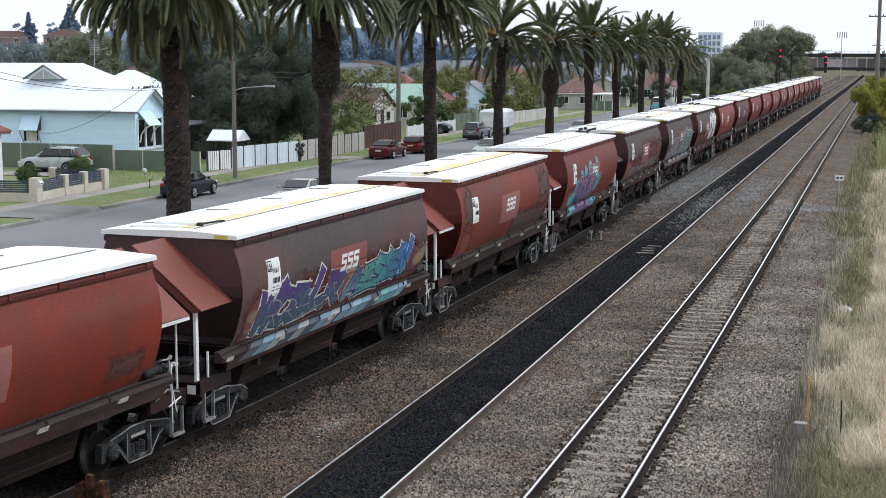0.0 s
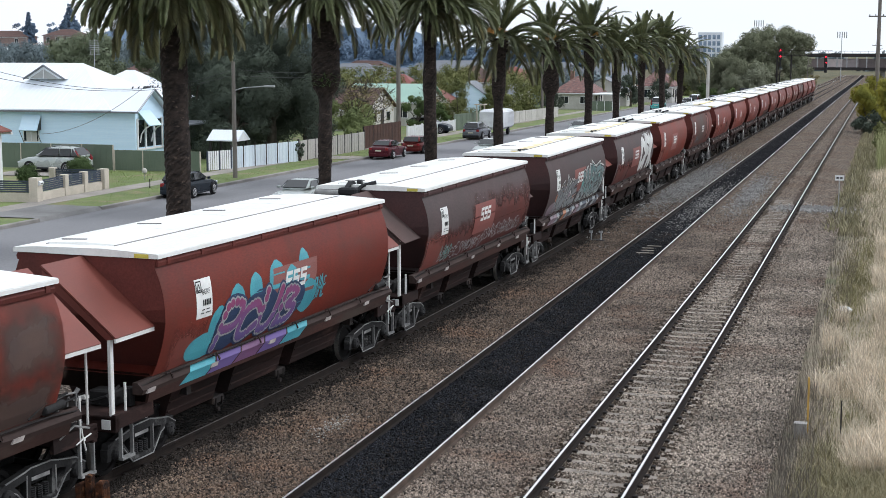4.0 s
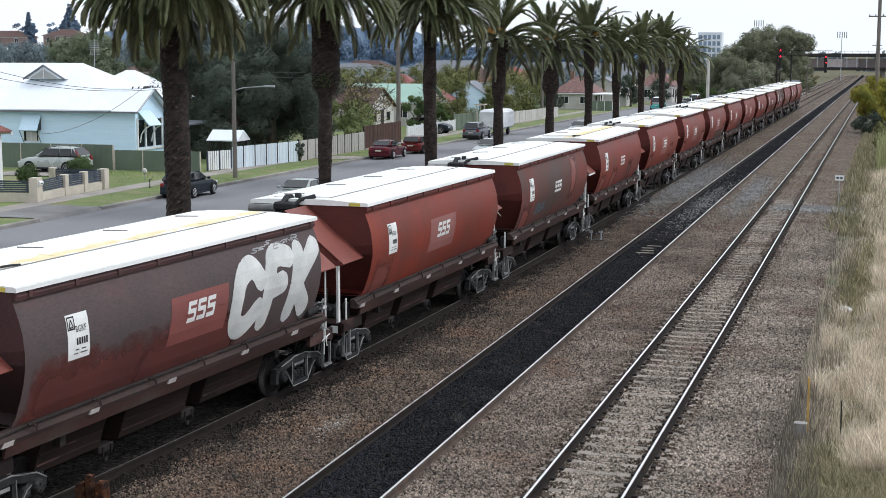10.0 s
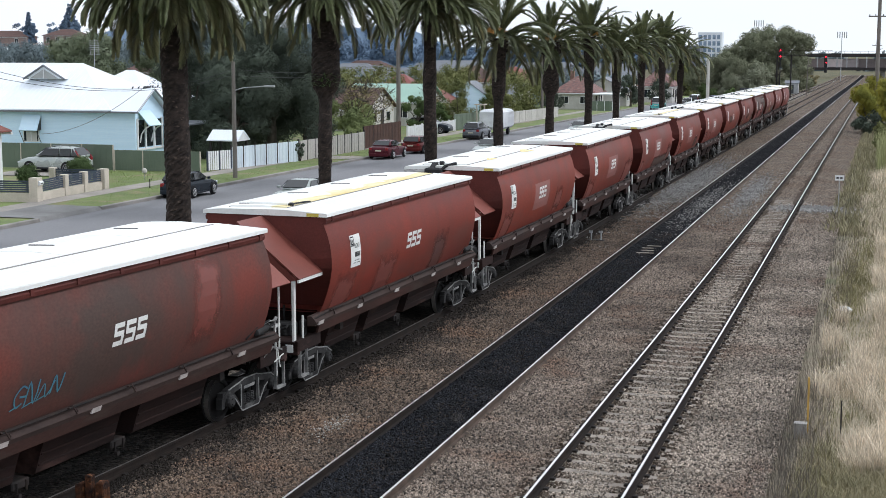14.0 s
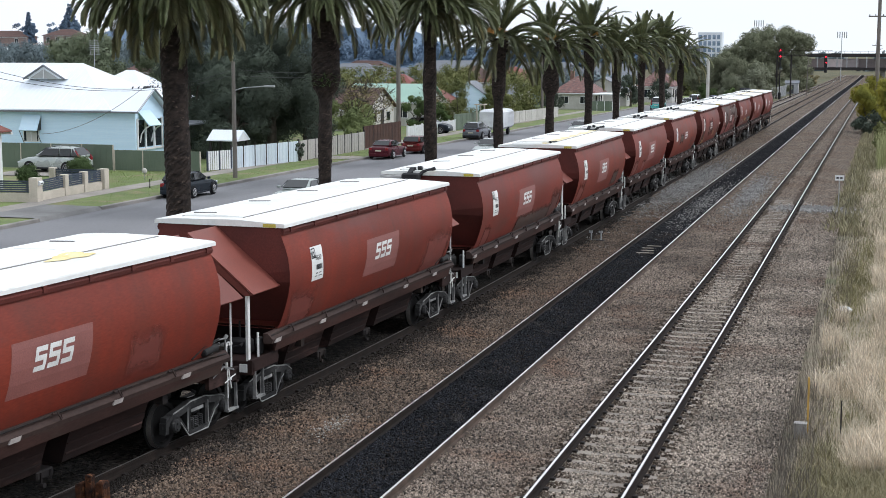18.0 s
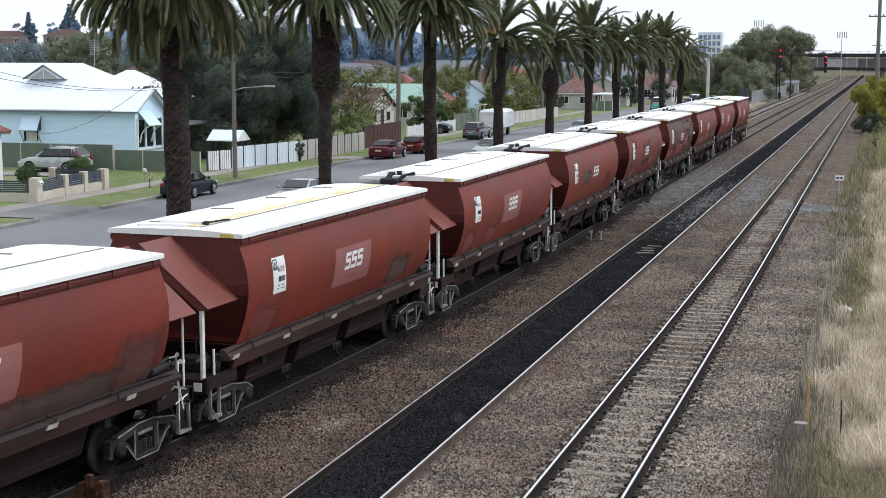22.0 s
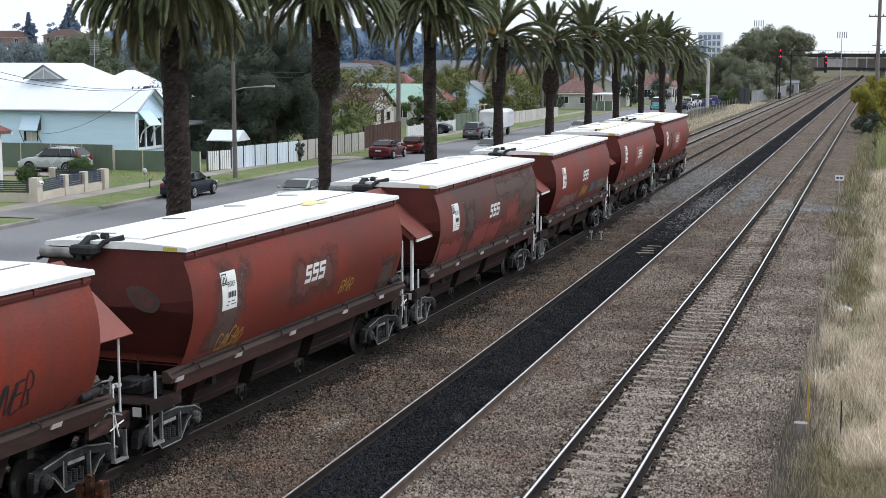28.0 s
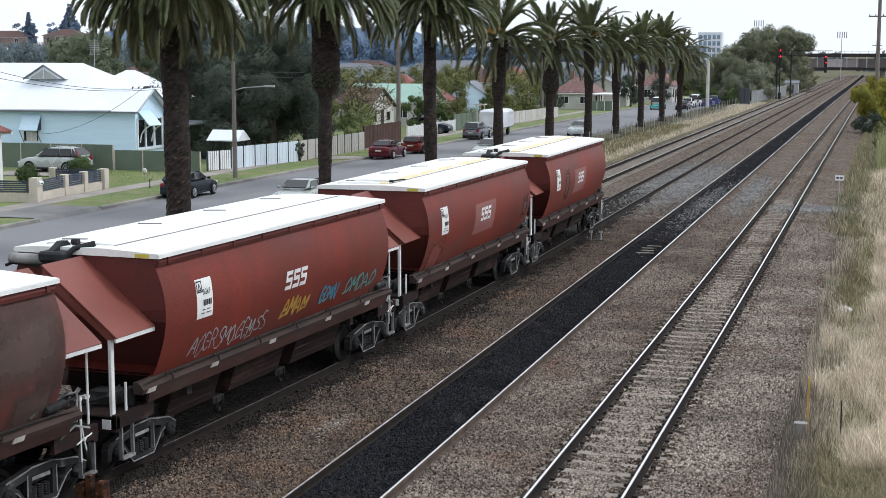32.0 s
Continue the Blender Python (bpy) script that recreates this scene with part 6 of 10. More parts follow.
WAGONS = {
    -2: (M_RED, 1, 1, 0, 0, 0, L_RED, (), True, (BASE_SCAR,)),
    -1: (M_RED_BRIGHT, 1, 1, 0, 0, 1, L_RED, (), True, ((8.6, 9.6, 1.8, 2.2, M_SCAR_DARK), (4.6, 5.3, 1.75, 2.2, M_SCAR))),
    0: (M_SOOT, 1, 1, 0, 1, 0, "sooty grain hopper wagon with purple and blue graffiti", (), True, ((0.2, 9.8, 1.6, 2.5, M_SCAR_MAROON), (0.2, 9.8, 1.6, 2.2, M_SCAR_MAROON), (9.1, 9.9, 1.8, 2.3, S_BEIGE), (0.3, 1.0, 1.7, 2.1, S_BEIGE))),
    1: (M_RED, 1, 1, 0, 2, 1, "red-oxide grain hopper wagon with a yellow-stained roof", (), True, (BASE_SCAR, (0.25, 1.0, 2.4, 3.3, M_SCAR_GREY), (5.6, 9.8, 1.6, 2.2, M_SCAR_GREY), (8.6, 9.9, 2.35, 3.3, M_SCAR_GREY))),
    2: (M_RED, 1, 1, 0, 0, 1, "red grain hopper wagon with pink and teal graffiti", (("scrawl", 5.9, 6.6, 1.9, 2.5, 6, S_CYAN, 0.04, "teal scrawl"),), True, (BASE_SCAR,)),
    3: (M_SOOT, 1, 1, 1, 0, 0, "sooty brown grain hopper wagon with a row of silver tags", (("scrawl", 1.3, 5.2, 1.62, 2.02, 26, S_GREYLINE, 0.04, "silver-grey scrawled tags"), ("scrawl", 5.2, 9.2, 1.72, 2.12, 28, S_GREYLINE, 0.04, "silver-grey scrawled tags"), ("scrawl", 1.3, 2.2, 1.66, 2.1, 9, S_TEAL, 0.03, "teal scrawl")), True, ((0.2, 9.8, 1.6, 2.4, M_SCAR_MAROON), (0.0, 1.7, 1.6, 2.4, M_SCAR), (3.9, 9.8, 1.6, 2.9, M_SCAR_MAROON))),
    4: (M_SOOT, 0, 1, 0, 1, 0, "sooty grain hopper wagon with silver and white graffiti", (), True, ()),
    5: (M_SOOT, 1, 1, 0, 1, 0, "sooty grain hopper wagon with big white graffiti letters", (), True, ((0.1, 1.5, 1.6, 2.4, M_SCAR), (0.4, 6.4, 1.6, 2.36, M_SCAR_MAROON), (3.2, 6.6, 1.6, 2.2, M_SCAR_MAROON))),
    6: (M_RED_BRIGHT, 1, 1, 1, 0, 0, L_RED, (), True, (BASE_SCAR,)),
    7: (M_RED_WORN, 0, 1, 1, 0, 0, "worn red-brown grain hopper wagon with a faded side", (("scrawl", 2.1, 3.3, 1.85, 2.25, 7, S_BLUE, 0.03, "pale blue scrawl"),), False, ((7.0, 7.75, 2.0, 3.35, M_SCAR), BASE_SCAR)),
    8: (M_RED, 1, 1, 0, 2, 1, L_RED, (), False, (BASE_SCAR, (2.8, 3.9, 1.7, 2.3, M_SCAR), (6.8, 7.7, 1.7, 2.4, M_SCAR_DARK))),
    9: (M_RED_BRIGHT, 1, 1, 1, 0, 0, L_RED, (), True, (BASE_SCAR, (7.2, 8.2, 1.8, 2.4, M_SCAR))),
    10: (M_RED_BRIGHT, 1, 1, 0, 0, 0, L_RED, (), True, ((0.3, 1.4, 1.6, 2.2, M_SCAR), (8.1, 9.8, 1.72, 2.45, M_SCAR))),
    11: (M_RED, 0, 1, 1, 0, 0, L_RED, (), True, ((0.5, 1.2, 1.6, 2.1, M_SCAR), (4.2, 9.7, 1.6, 2.0, M_SCAR_GREY), (8.6, 9.8, 1.7, 2.4, M_SCAR_DARK))),
    12: (M_RED_BRIGHT, 1, 1, 0, 1, 0, "red grain hopper wagon with a yellow-stained roof", (), True, ((7.4, 8.6, 1.76, 2.22, M_SCAR_GREY), BASE_SCAR)),
    13: (M_RED, 1, 1, 1, 0, 0, L_RED, (), True, (BASE_SCAR, (2.6, 3.6, 1.7, 2.1, M_SCAR))),
    14: (M_RED_BRIGHT, 1, 1, 1, 0, 0, "red grain hopper wagon with a grey painted-out patch", (("scrawl", 7.4, 8.4, 1.8, 2.4, 7, S_BLACKP, 0.04, "dark scrawl"),), False, ((2.6, 4.0, 2.2, 2.66, M_SCAR_GREY),)),
    15: (M_RED, 0, 0, 1, 0, 0, "red grain hopper wagon with grey cleaned patches and yellow scrawls", (("scrawl", 1.1, 2.1, 1.62, 2.0, 8, S_YELLOW, 0.035, "yellow-green scrawl"), ("scrawl", 6.5, 7.2, 1.8, 2.2, 5, S_YELLOW, 0.035, "ochre scrawl")), False, ((3.95, 6.05, 2.06, 2.9, M_SCAR_DARK), (8.9, 9.75, 1.7, 2.3, M_SCAR_GREY), (0.65, 1.75, 1.9, 3.15, M_SCAR_GREY),)),
    16: (M_RED_WORN, 1, 1, 1, 0, 1, "worn red and brown patched grain hopper wagon", (), False, ((0.2, 2.4, 1.58, 2.2, M_SCAR_BRIGHT), (3.0, 5.0, 1.58, 2.35, M_SCAR_BRIGHT), (4.6, 6.0, 1.7, 2.25, M_SCAR_BRIGHT), (6.4, 8.0, 1.9, 2.6, M_SCAR_BRIGHT), (2.3, 3.2, 2.0, 2.9, M_SCAR_GREY), (7.8, 9.9, 2.2, 3.3, M_SCAR_GREY), (8.9, 9.9, 1.6, 2.1, M_SCAR_GREY), (5.3, 8.6, 2.8, 3.35, M_SCAR_GREY))),
    17: (M_RED, 1, 1, 1, 0, 1, "red grain hopper wagon with a row of small coloured graffiti tags", (("scrawl", 1.0, 4.0, 1.65, 2.1, 22, S_GREYLINE, 0.035, "grey scrawled tags"), ("scrawl", 4.6, 5.8, 1.75, 2.2, 6, S_YELLOW, 0.065, "ochre tag"), ("scrawl", 6.4, 7.3, 1.75, 2.2, 6, S_BLUE, 0.07, "blue tag"), ("scrawl", 7.7, 9.4, 1.8, 2.2, 8, S_TEAL, 0.05, "teal tag")), False, ()),
    18: (M_RED, 1, 1, 0, 1, 0, "red grain hopper wagon with a yellow-stained roof", (), True, (BASE_SCAR, (9.2, 9.7, 2.0, 2.6, M_SCAR_GREY))),
    19: (M_RED, 1, 0, 1, 1, 0, "last red grain hopper wagon of the train", (), True, ((2.5, 3.1, 2.0, 2.9, M_SCAR_DARK),)),
}
TRAIN = {}
for k, (body, nh, fh, ro, st, we, lab, marks, pa, scars) in WAGONS.items():
    TRAIN[k] = build_wagon(body, nh, fh, ro, st, we, lab, marks, k + 3, pa, scars)

# way along the track: distance against y
WAY_Y = np.arange(-420.0, 420.0, 0.5)
_wx = np.array([train_line(float(y)) for y in WAY_Y])
WAY_S = np.concatenate(([0.0], np.cumsum(np.hypot(np.diff(WAY_Y), np.diff(_wx)))))
WAY_S = WAY_S - np.interp(-20.0, WAY_Y, WAY_S) - 20.0


def train_at(t):
    u = (t - 16) / 16
    return -86.301 - 110.155 * u + 2.0737 * u * u + 0.3776 * u ** 3


def on_way(s):
    y = float(np.interp(s, WAY_S, WAY_Y))
    return Vector((train_line(y), y, fall(y)))


def wagon_pose(s):
    """The pose of a wagon whose near roof end is at s: both bogies stand on the rails."""
    a, b = on_way(s + BOGIE_Y[0]), on_way(s + BOGIE_Y[1])
    d = (b - a).normalized()
    right = d.cross(Vector((0, 0, 1))).normalized()
    up = right.cross(d)
    m = Matrix((right, d, up)).transposed().to_4x4()
    m.translation = a - d * BOGIE_Y[0]
    return m


def motions():
    steps = [i * 0.5 for i in range(65)]
    turn = [i / 12 for i in range(385)]
    for k, (w, wheels) in TRAIN.items():
        walk(w, [(t, wagon_pose(train_at(t) + PITCH * k)) for t in steps])
        for ws in wheels:
            base = ws.matrix_basis.translation.copy()
            walk(ws, [(t, Matrix.Translation(base) @ Matrix.Rotation(-(train_at(0) - train_at(t)) / 0.42, 4, "X")) for t in turn])

# ---- palms ----
M_FROND = mat("dark_palm_green", (0.158, 0.174, 0.078), (0.088, 0.102, 0.046), 1.2, 0.5, 0, 0.0, 30, spread=0.25, rand=0.3)
M_FROND_OLD = mat("yellowing_palm_leaf", (0.2, 0.186, 0.088), (0.11, 0.112, 0.052), 1.2, 0.6, 0, 0.0, 30, spread=0.25, rand=0.3)
M_RACHIS = mat("palm_midrib", (0.17, 0.165, 0.072), (0.1, 0.1, 0.045), 2, 0.6)
M_TRUNK = mat("palm_trunk_bark", (0.048, 0.037, 0.032), (0.018, 0.015, 0.0142), 3.5, 0.95, 0, 0.9, 9, (1, 1, 1.8), spots=(0.115, 0.087, 0.07), spot_scale=5.0, spot_at=0.64)
M_FRUIT = mat("orange_date_stalks", (0.42, 0.2, 0.04), (0.3, 0.16, 0.04), 3, 0.7)


def frond_mesh(start, drop, length, material, seed):
    """One feather leaf in the x-z plane: midrib bending from start degrees down by drop degrees, leaflets both sides."""
    rnd = random.Random(seed)
    verts, faces, mats = [], [], []
    n = 26
    pts, p, ds = [], Vector((0, 0, 0)), length / n
    dirs = []
    for i in range(n + 1):
        u = i / n
        a = radians(start - drop * u ** 1.35)
        d = Vector((math.cos(a), 0, math.sin(a)))
        pts.append(p.copy())
        dirs.append(d)
        p = p + d * ds
    # midrib: a tapering three-sided bar
    for i in range(n + 1):
        r = 0.045 * (1 - 0.85 * i / n)
        up = Vector((-dirs[i].z, 0, dirs[i].x))
        for q in (Vector((0, r, 0)) - up * r * 0.5, Vector((0, -r, 0)) - up * r * 0.5, up * r):
            verts.append(tuple(pts[i] + q))
    for i in range(n):
        for k in range(3):
            faces.append((3 * i + k, 3 * i + (k + 1) % 3, 3 * i + 3 + (k + 1) % 3, 3 * i + 3 + k))
            mats.append(1)
    # leaflets
    m = 78
    for i in range(m):
        u = 0.1 + 0.9 * i / (m - 1)
        f = u * n
        j = min(int(f), n - 1)
        base = pts[j].lerp(pts[j + 1], f - j)
        d = dirs[j]
        up = Vector((-d.z, 0, d.x))
        ll = 0.7 * math.sin(math.pi * min(1, 0.16 + 0.8 * u)) ** 0.7 * rnd.uniform(0.85, 1.1)
        for sgn in (-1, 1):
            lift = rnd.uniform(-0.05, 0.35)
            way = (d * rnd.uniform(0.75, 1.0) + Vector((0, sgn, 0)) * 0.46 + up * lift).normalized()
            tip = base + way * ll + Vector((0, 0, -0.10 * ll))
            mid = base + way * ll * 0.5
            wv = way.cross(Vector((0, sgn * 0.3, 1))).normalized() * 0.042
            b = len(verts)
            verts.extend([tuple(base - wv * 0.6), tuple(base + wv * 0.6), tuple(mid + wv), tuple(tip), tuple(mid - wv)])
            faces.append((b, b + 1, b + 2, b + 3, b + 4))
            mats.append(0)
    me = bpy.data.meshes.new("frond")
    me.from_pydata(verts, [], faces)
    me.materials.append(material)
    me.materials.append(M_RACHIS)
    me.polygons.foreach_set("material_index", mats)
    return me


FRONDS = {
    "spear": [frond_mesh(86 - 7 * i, 12 + 8 * i, 3.0 + 0.3 * i, M_FROND, 10 + i) for i in range(3)],
    "high": [frond_mesh(66 - 7 * i, 46 + 8 * i, 3.7 + 0.2 * i, M_FROND, 20 + i) for i in range(3)],
    "mid": [frond_mesh(40 - 8 * i, 76 + 6 * i, 4.2 + 0.15 * i, M_FROND, 30 + i) for i in range(4)],
    "low": [frond_mesh(12 - 8 * i, 84 + 3 * i, 4.3, M_FROND if i < 2 else M_FROND_OLD, 40 + i) for i in range(3)],
    "hang": [frond_mesh(-20 - 9 * i, 58, 3.8, M_FROND_OLD if i else M_FROND, 50 + i) for i in range(3)],
}


def trunk_mesh(h, r0, r1, seed, bulge=0.0):
    rnd = random.Random(seed)
    bm = bmesh.new()
    sides, rings = 22, int(h / 0.13)
    rows = []
    for j in range(rings + 1):
        u = j / rings
        z = h * u
        r = r0 + (r1 - r0) * u ** 1.5 + 0.18 * math.exp(-z / 0.35) + 0.02 * math.sin(z * 2.1 + seed) + bulge * (1 / (1 + math.exp(-(u - 0.545) * 75)))
        row = []
        for k in range(sides):
            a = (k + 0.5 * (j % 2)) * math.tau / sides
            rr = r * (1 + (0.045 if (j + k) % 2 == 0 else -0.045) * (0.3 + rnd.random()) + rnd.uniform(-0.02, 0.02))
            row.append(bm.verts.new((rr * math.cos(a) + 0.05 * math.sin(z * 0.5 + seed), rr * math.sin(a), z + rnd.uniform(-0.02, 0.02))))
        rows.append(row)
    for a, b in zip(rows, rows[1:]):
        for k in range(sides):
            bm.faces.new((a[k], a[(k + 1) % sides], b[(k + 1) % sides], b[k]))
    bm.faces.new(rows[-1])
    # stubs of cut leaf stalks below the crown
    for i in range(60):
        a, z = rnd.uniform(0, math.tau), h - rnd.uniform(0.0, 1.1)
        r = r1 + bulge - 0.05
        tube(bm, [(r * math.cos(a), r * math.sin(a), z), ((r + 0.2) * math.cos(a), (r + 0.2) * math.sin(a), z + 0.14)], 0.05, 4)
    return mesh_of("trunk", bm, M_TRUNK)


PALM_X = -25.0
# y along the street, crown height above the rails, lean, bulge, fruit
PALMS = [(49.0, 9.9, 0.0, 0.0), (64.2, 10.1, 0.33, 0.0), (80.6, 9.7, 0.0, 0.0), (96.0, 8.1, 0.12, 1.0), (111.6, 7.9, 0.3, 0.3), (126.6, 8.4, 0.1, 0.8), (140.2, 7.2, 0.12, 0.0), (154.8, 8.0, 0.08, 0.0), (169.6, 8.2, 0.08, 0.0), (184.6, 6.5, 0.08, 0.0)]
for i, (py, pz, bulge, fruit) in enumerate(PALMS):
    rnd = random.Random(100 + i)
    g = fall(py) - 0.3
    palm = thing("date_palm", "tall date palm with a shaggy crown" + (" and orange fruit stalks" if fruit > 0.5 else " of dark fronds"), "palm tree", pose(PALM_X + (0.08 if i == 0 else 0.0), py, g, 0, 0, rnd.uniform(0, 360)), "palms along the street")
    h = pz - g - 0.2
    part("trunk", trunk_mesh(h, (0.45, 0.31, 0.36)[i] if i < 3 else 0.32, (0.46, 0.31, 0.36)[i] if i < 3 else 0.32, i, bulge), None, palm, "dark scarred trunk")
    crown = []
    for kind, count, z0, r in (("spear", 11 if i < 3 else 7, 0.25, 0.1), ("high", 26 if i < 3 else 9, 0.15, 0.2), ("mid", 56 if i == 0 else 44 if i < 3 else 16, 0.0, 0.3), ("low", 58 if i == 0 else 40 if i < 3 else 13, -0.1, 0.36), ("hang", 30 if i == 0 else 6 if i < 3 else 5, -0.3, 0.4)):
        for k in range(count):
            a = math.tau * (k + rnd.uniform(-0.3, 0.3)) / count
            me = rnd.choice(FRONDS[kind])
            f = part("frond", me, None, palm)
            f.matrix_basis = pose(r * math.cos(a), r * math.sin(a), h + z0 + rnd.uniform(-0.1, 0.1), rnd.uniform(-16, 16), rnd.uniform(-9, 9), math.degrees(a))
            s = rnd.uniform(0.72, 0.89) if i == 0 else rnd.uniform(0.76, 0.94) if i < 3 else rnd.uniform(0.84, 1.03)
            f.scale = (s, s, s)
    if fruit:
        for k in range(7):
            a = rnd.uniform(0, math.tau)
            bm = bmesh.new()
            for q in range(16):
                b = a + rnd.uniform(-0.25, 0.25)
                tube(bm, [(0.3 * math.cos(a), 0.3 * math.sin(a), h + 0.1), (0.7 * math.cos(b), 0.7 * math.sin(b), h + 0.5 + rnd.uniform(-0.15, 0.2)), (1.0 * math.cos(b), 1.0 * math.sin(b), h + 0.2 + rnd.uniform(-0.2, 0.2))], 0.014, 3)
            part("fruit_stalk", bm, M_FRUIT, palm, "orange fruit stalk")
    if i == 1:
        bm = bmesh.new()
        for q in range(240):
            a = rnd.uniform(0, math.tau)
            p0 = Vector((0.62 * math.cos(a), 0.62 * math.sin(a), 6.1 + rnd.uniform(-0.3, 0.25)))
            d = Vector((math.cos(a) + rnd.uniform(-0.5, 0.5), math.sin(a) + rnd.uniform(-0.5, 0.5), rnd.uniform(0.1, 0.7)))
            w = Vector((-math.sin(a), math.cos(a), 0)) * 0.03
            t = p0 + d * 0.42 - Vector((0, 0, 0.12))
            bm.faces.new([bm.verts.new(v) for v in (p0 - w, p0 + w, t)])
        part("fern", bm, mat("fern_green", (0.1, 0.17, 0.05), None, 2, 0.6, spread=0.2), palm, "green fern growing on the trunk")

# ---- broadleaf trees, bushes and woods ----
def leaf_mat(name, a, b):
    return mat(name, a, b, 0.5, 0.9, 0, 0.0, 20, spread=0.1, rand=0.1, spec=0.08)


M_LEAF_DARK = leaf_mat("dark_evergreen_leaves", (0.092, 0.11, 0.084), (0.059, 0.072, 0.056))
M_LEAF_OLIVE = leaf_mat("olive_leaves", (0.2, 0.205, 0.085), (0.13, 0.14, 0.058))
M_LEAF_GREEN = leaf_mat("mid_green_leaves", (0.09, 0.125, 0.045), (0.06, 0.085, 0.034))
M_LEAF_YELLOW = leaf_mat("yellow_wattle_leaves", (0.34, 0.3, 0.05), (0.17, 0.18, 0.045))
M_LEAF_RAIL = leaf_mat("grey_green_railside_leaves", (0.19, 0.2, 0.132), (0.13, 0.138, 0.09))
M_LEAF_WILLOW = leaf_mat("pale_olive_willow_leaves", (0.235, 0.245, 0.175), (0.17, 0.18, 0.125))
M_LEAF_DRY = leaf_mat("bare_autumn_twigs", (0.27, 0.235, 0.12), (0.18, 0.155, 0.085))
M_LEAF_SHRUB = leaf_mat("yellow_green_shrub_leaves", (0.23, 0.265, 0.115), (0.15, 0.18, 0.08))
# distance haze is mixed into the next two leaf colours
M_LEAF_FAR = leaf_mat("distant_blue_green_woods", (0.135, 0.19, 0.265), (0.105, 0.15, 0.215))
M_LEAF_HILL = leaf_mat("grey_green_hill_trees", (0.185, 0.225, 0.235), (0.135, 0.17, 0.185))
M_BARK = mat("rough_grey_bark", (0.1, 0.085, 0.07), (0.05, 0.042, 0.035), 3, 0.95, 0, 0.6, 12)


def leaves_mesh(blobs, n, size, seed, material, core=0.62, sub=13):
    """Leaves over the skins of uneven clumps, each broken into lesser tufts; a leaf lies mostly along its tuft's skin."""
    r = np.random.RandomState(seed)
    bl = np.array(blobs, float)
    out = r.normal(size=(len(bl), sub, 3))
    out[:, :, 2] += 0.25
    out /= np.linalg.norm(out, axis=2)[:, :, None]
    tuft_r = bl[:, None, 3] * (0.27 + 0.23 * r.rand(len(bl), sub))
    tuft_c = bl[:, None, :3] + out * (bl[:, None, 3] * (0.55 + 0.25 * r.rand(len(bl), sub)))[:, :, None] * np.array([1, 1, 0.85])
    tuft_c, tuft_r, out = tuft_c.reshape(-1, 3), tuft_r.reshape(-1), out.reshape(-1, 3)
    pick = r.choice(len(tuft_r), n, p=tuft_r ** 2 / (tuft_r ** 2).sum())
    d = r.normal(size=(n, 3))
    d /= np.linalg.norm(d, axis=1)[:, None]
    d += 0.45 * out[pick]
    d /= np.linalg.norm(d, axis=1)[:, None]
    pos = tuft_c[pick] + d * (tuft_r[pick] * (0.55 + 0.55 * r.rand(n) ** 0.6))[:, None]
    nor = d + 0.4 * out[pick] + 0.24 * r.normal(size=(n, 3))
    nor /= np.linalg.norm(nor, axis=1)[:, None]
    u = np.cross(nor, r.normal(size=(n, 3)))
    u /= np.linalg.norm(u, axis=1)[:, None] + 1e-9
    v = np.cross(nor, u)
    s = (size * (0.6 + 0.8 * r.rand(n)))[:, None]
    quad = np.stack([pos - u * s * 0.5, pos + v * s * 0.3, pos + u * s * 0.5, pos - v * s * 0.3], 1).reshape(-1, 3)
    # larger leaves inside each clump close the crown
    m = int(n * core * 0.6)
    if m:
        pick = r.choice(len(bl), m, p=bl[:, 3] ** 2 / (bl[:, 3] ** 2).sum())
        d = r.normal(size=(m, 3))
        d /= np.linalg.norm(d, axis=1)[:, None]
        pos = bl[pick, :3] + d * (bl[pick, 3] * (0.2 + 0.5 * r.rand(m)))[:, None]
        u = np.cross(d + 0.3 * r.normal(size=(m, 3)), r.normal(size=(m, 3)))
        u /= np.linalg.norm(u, axis=1)[:, None] + 1e-9
        v = np.cross(d, u)
        s = (size * (1.3 + 1.0 * r.rand(m)))[:, None]
        quad = np.concatenate([quad, np.stack([pos - u * s * 0.5, pos + v * s * 0.42, pos + u * s * 0.5, pos - v * s * 0.42], 1).reshape(-1, 3)])
    me = bpy.data.meshes.new("crown")
    me.from_pydata(quad.tolist(), [], [(4 * i, 4 * i + 1, 4 * i + 2, 4 * i + 3) for i in range(n + m)])
    me.materials.append(material)
    return me


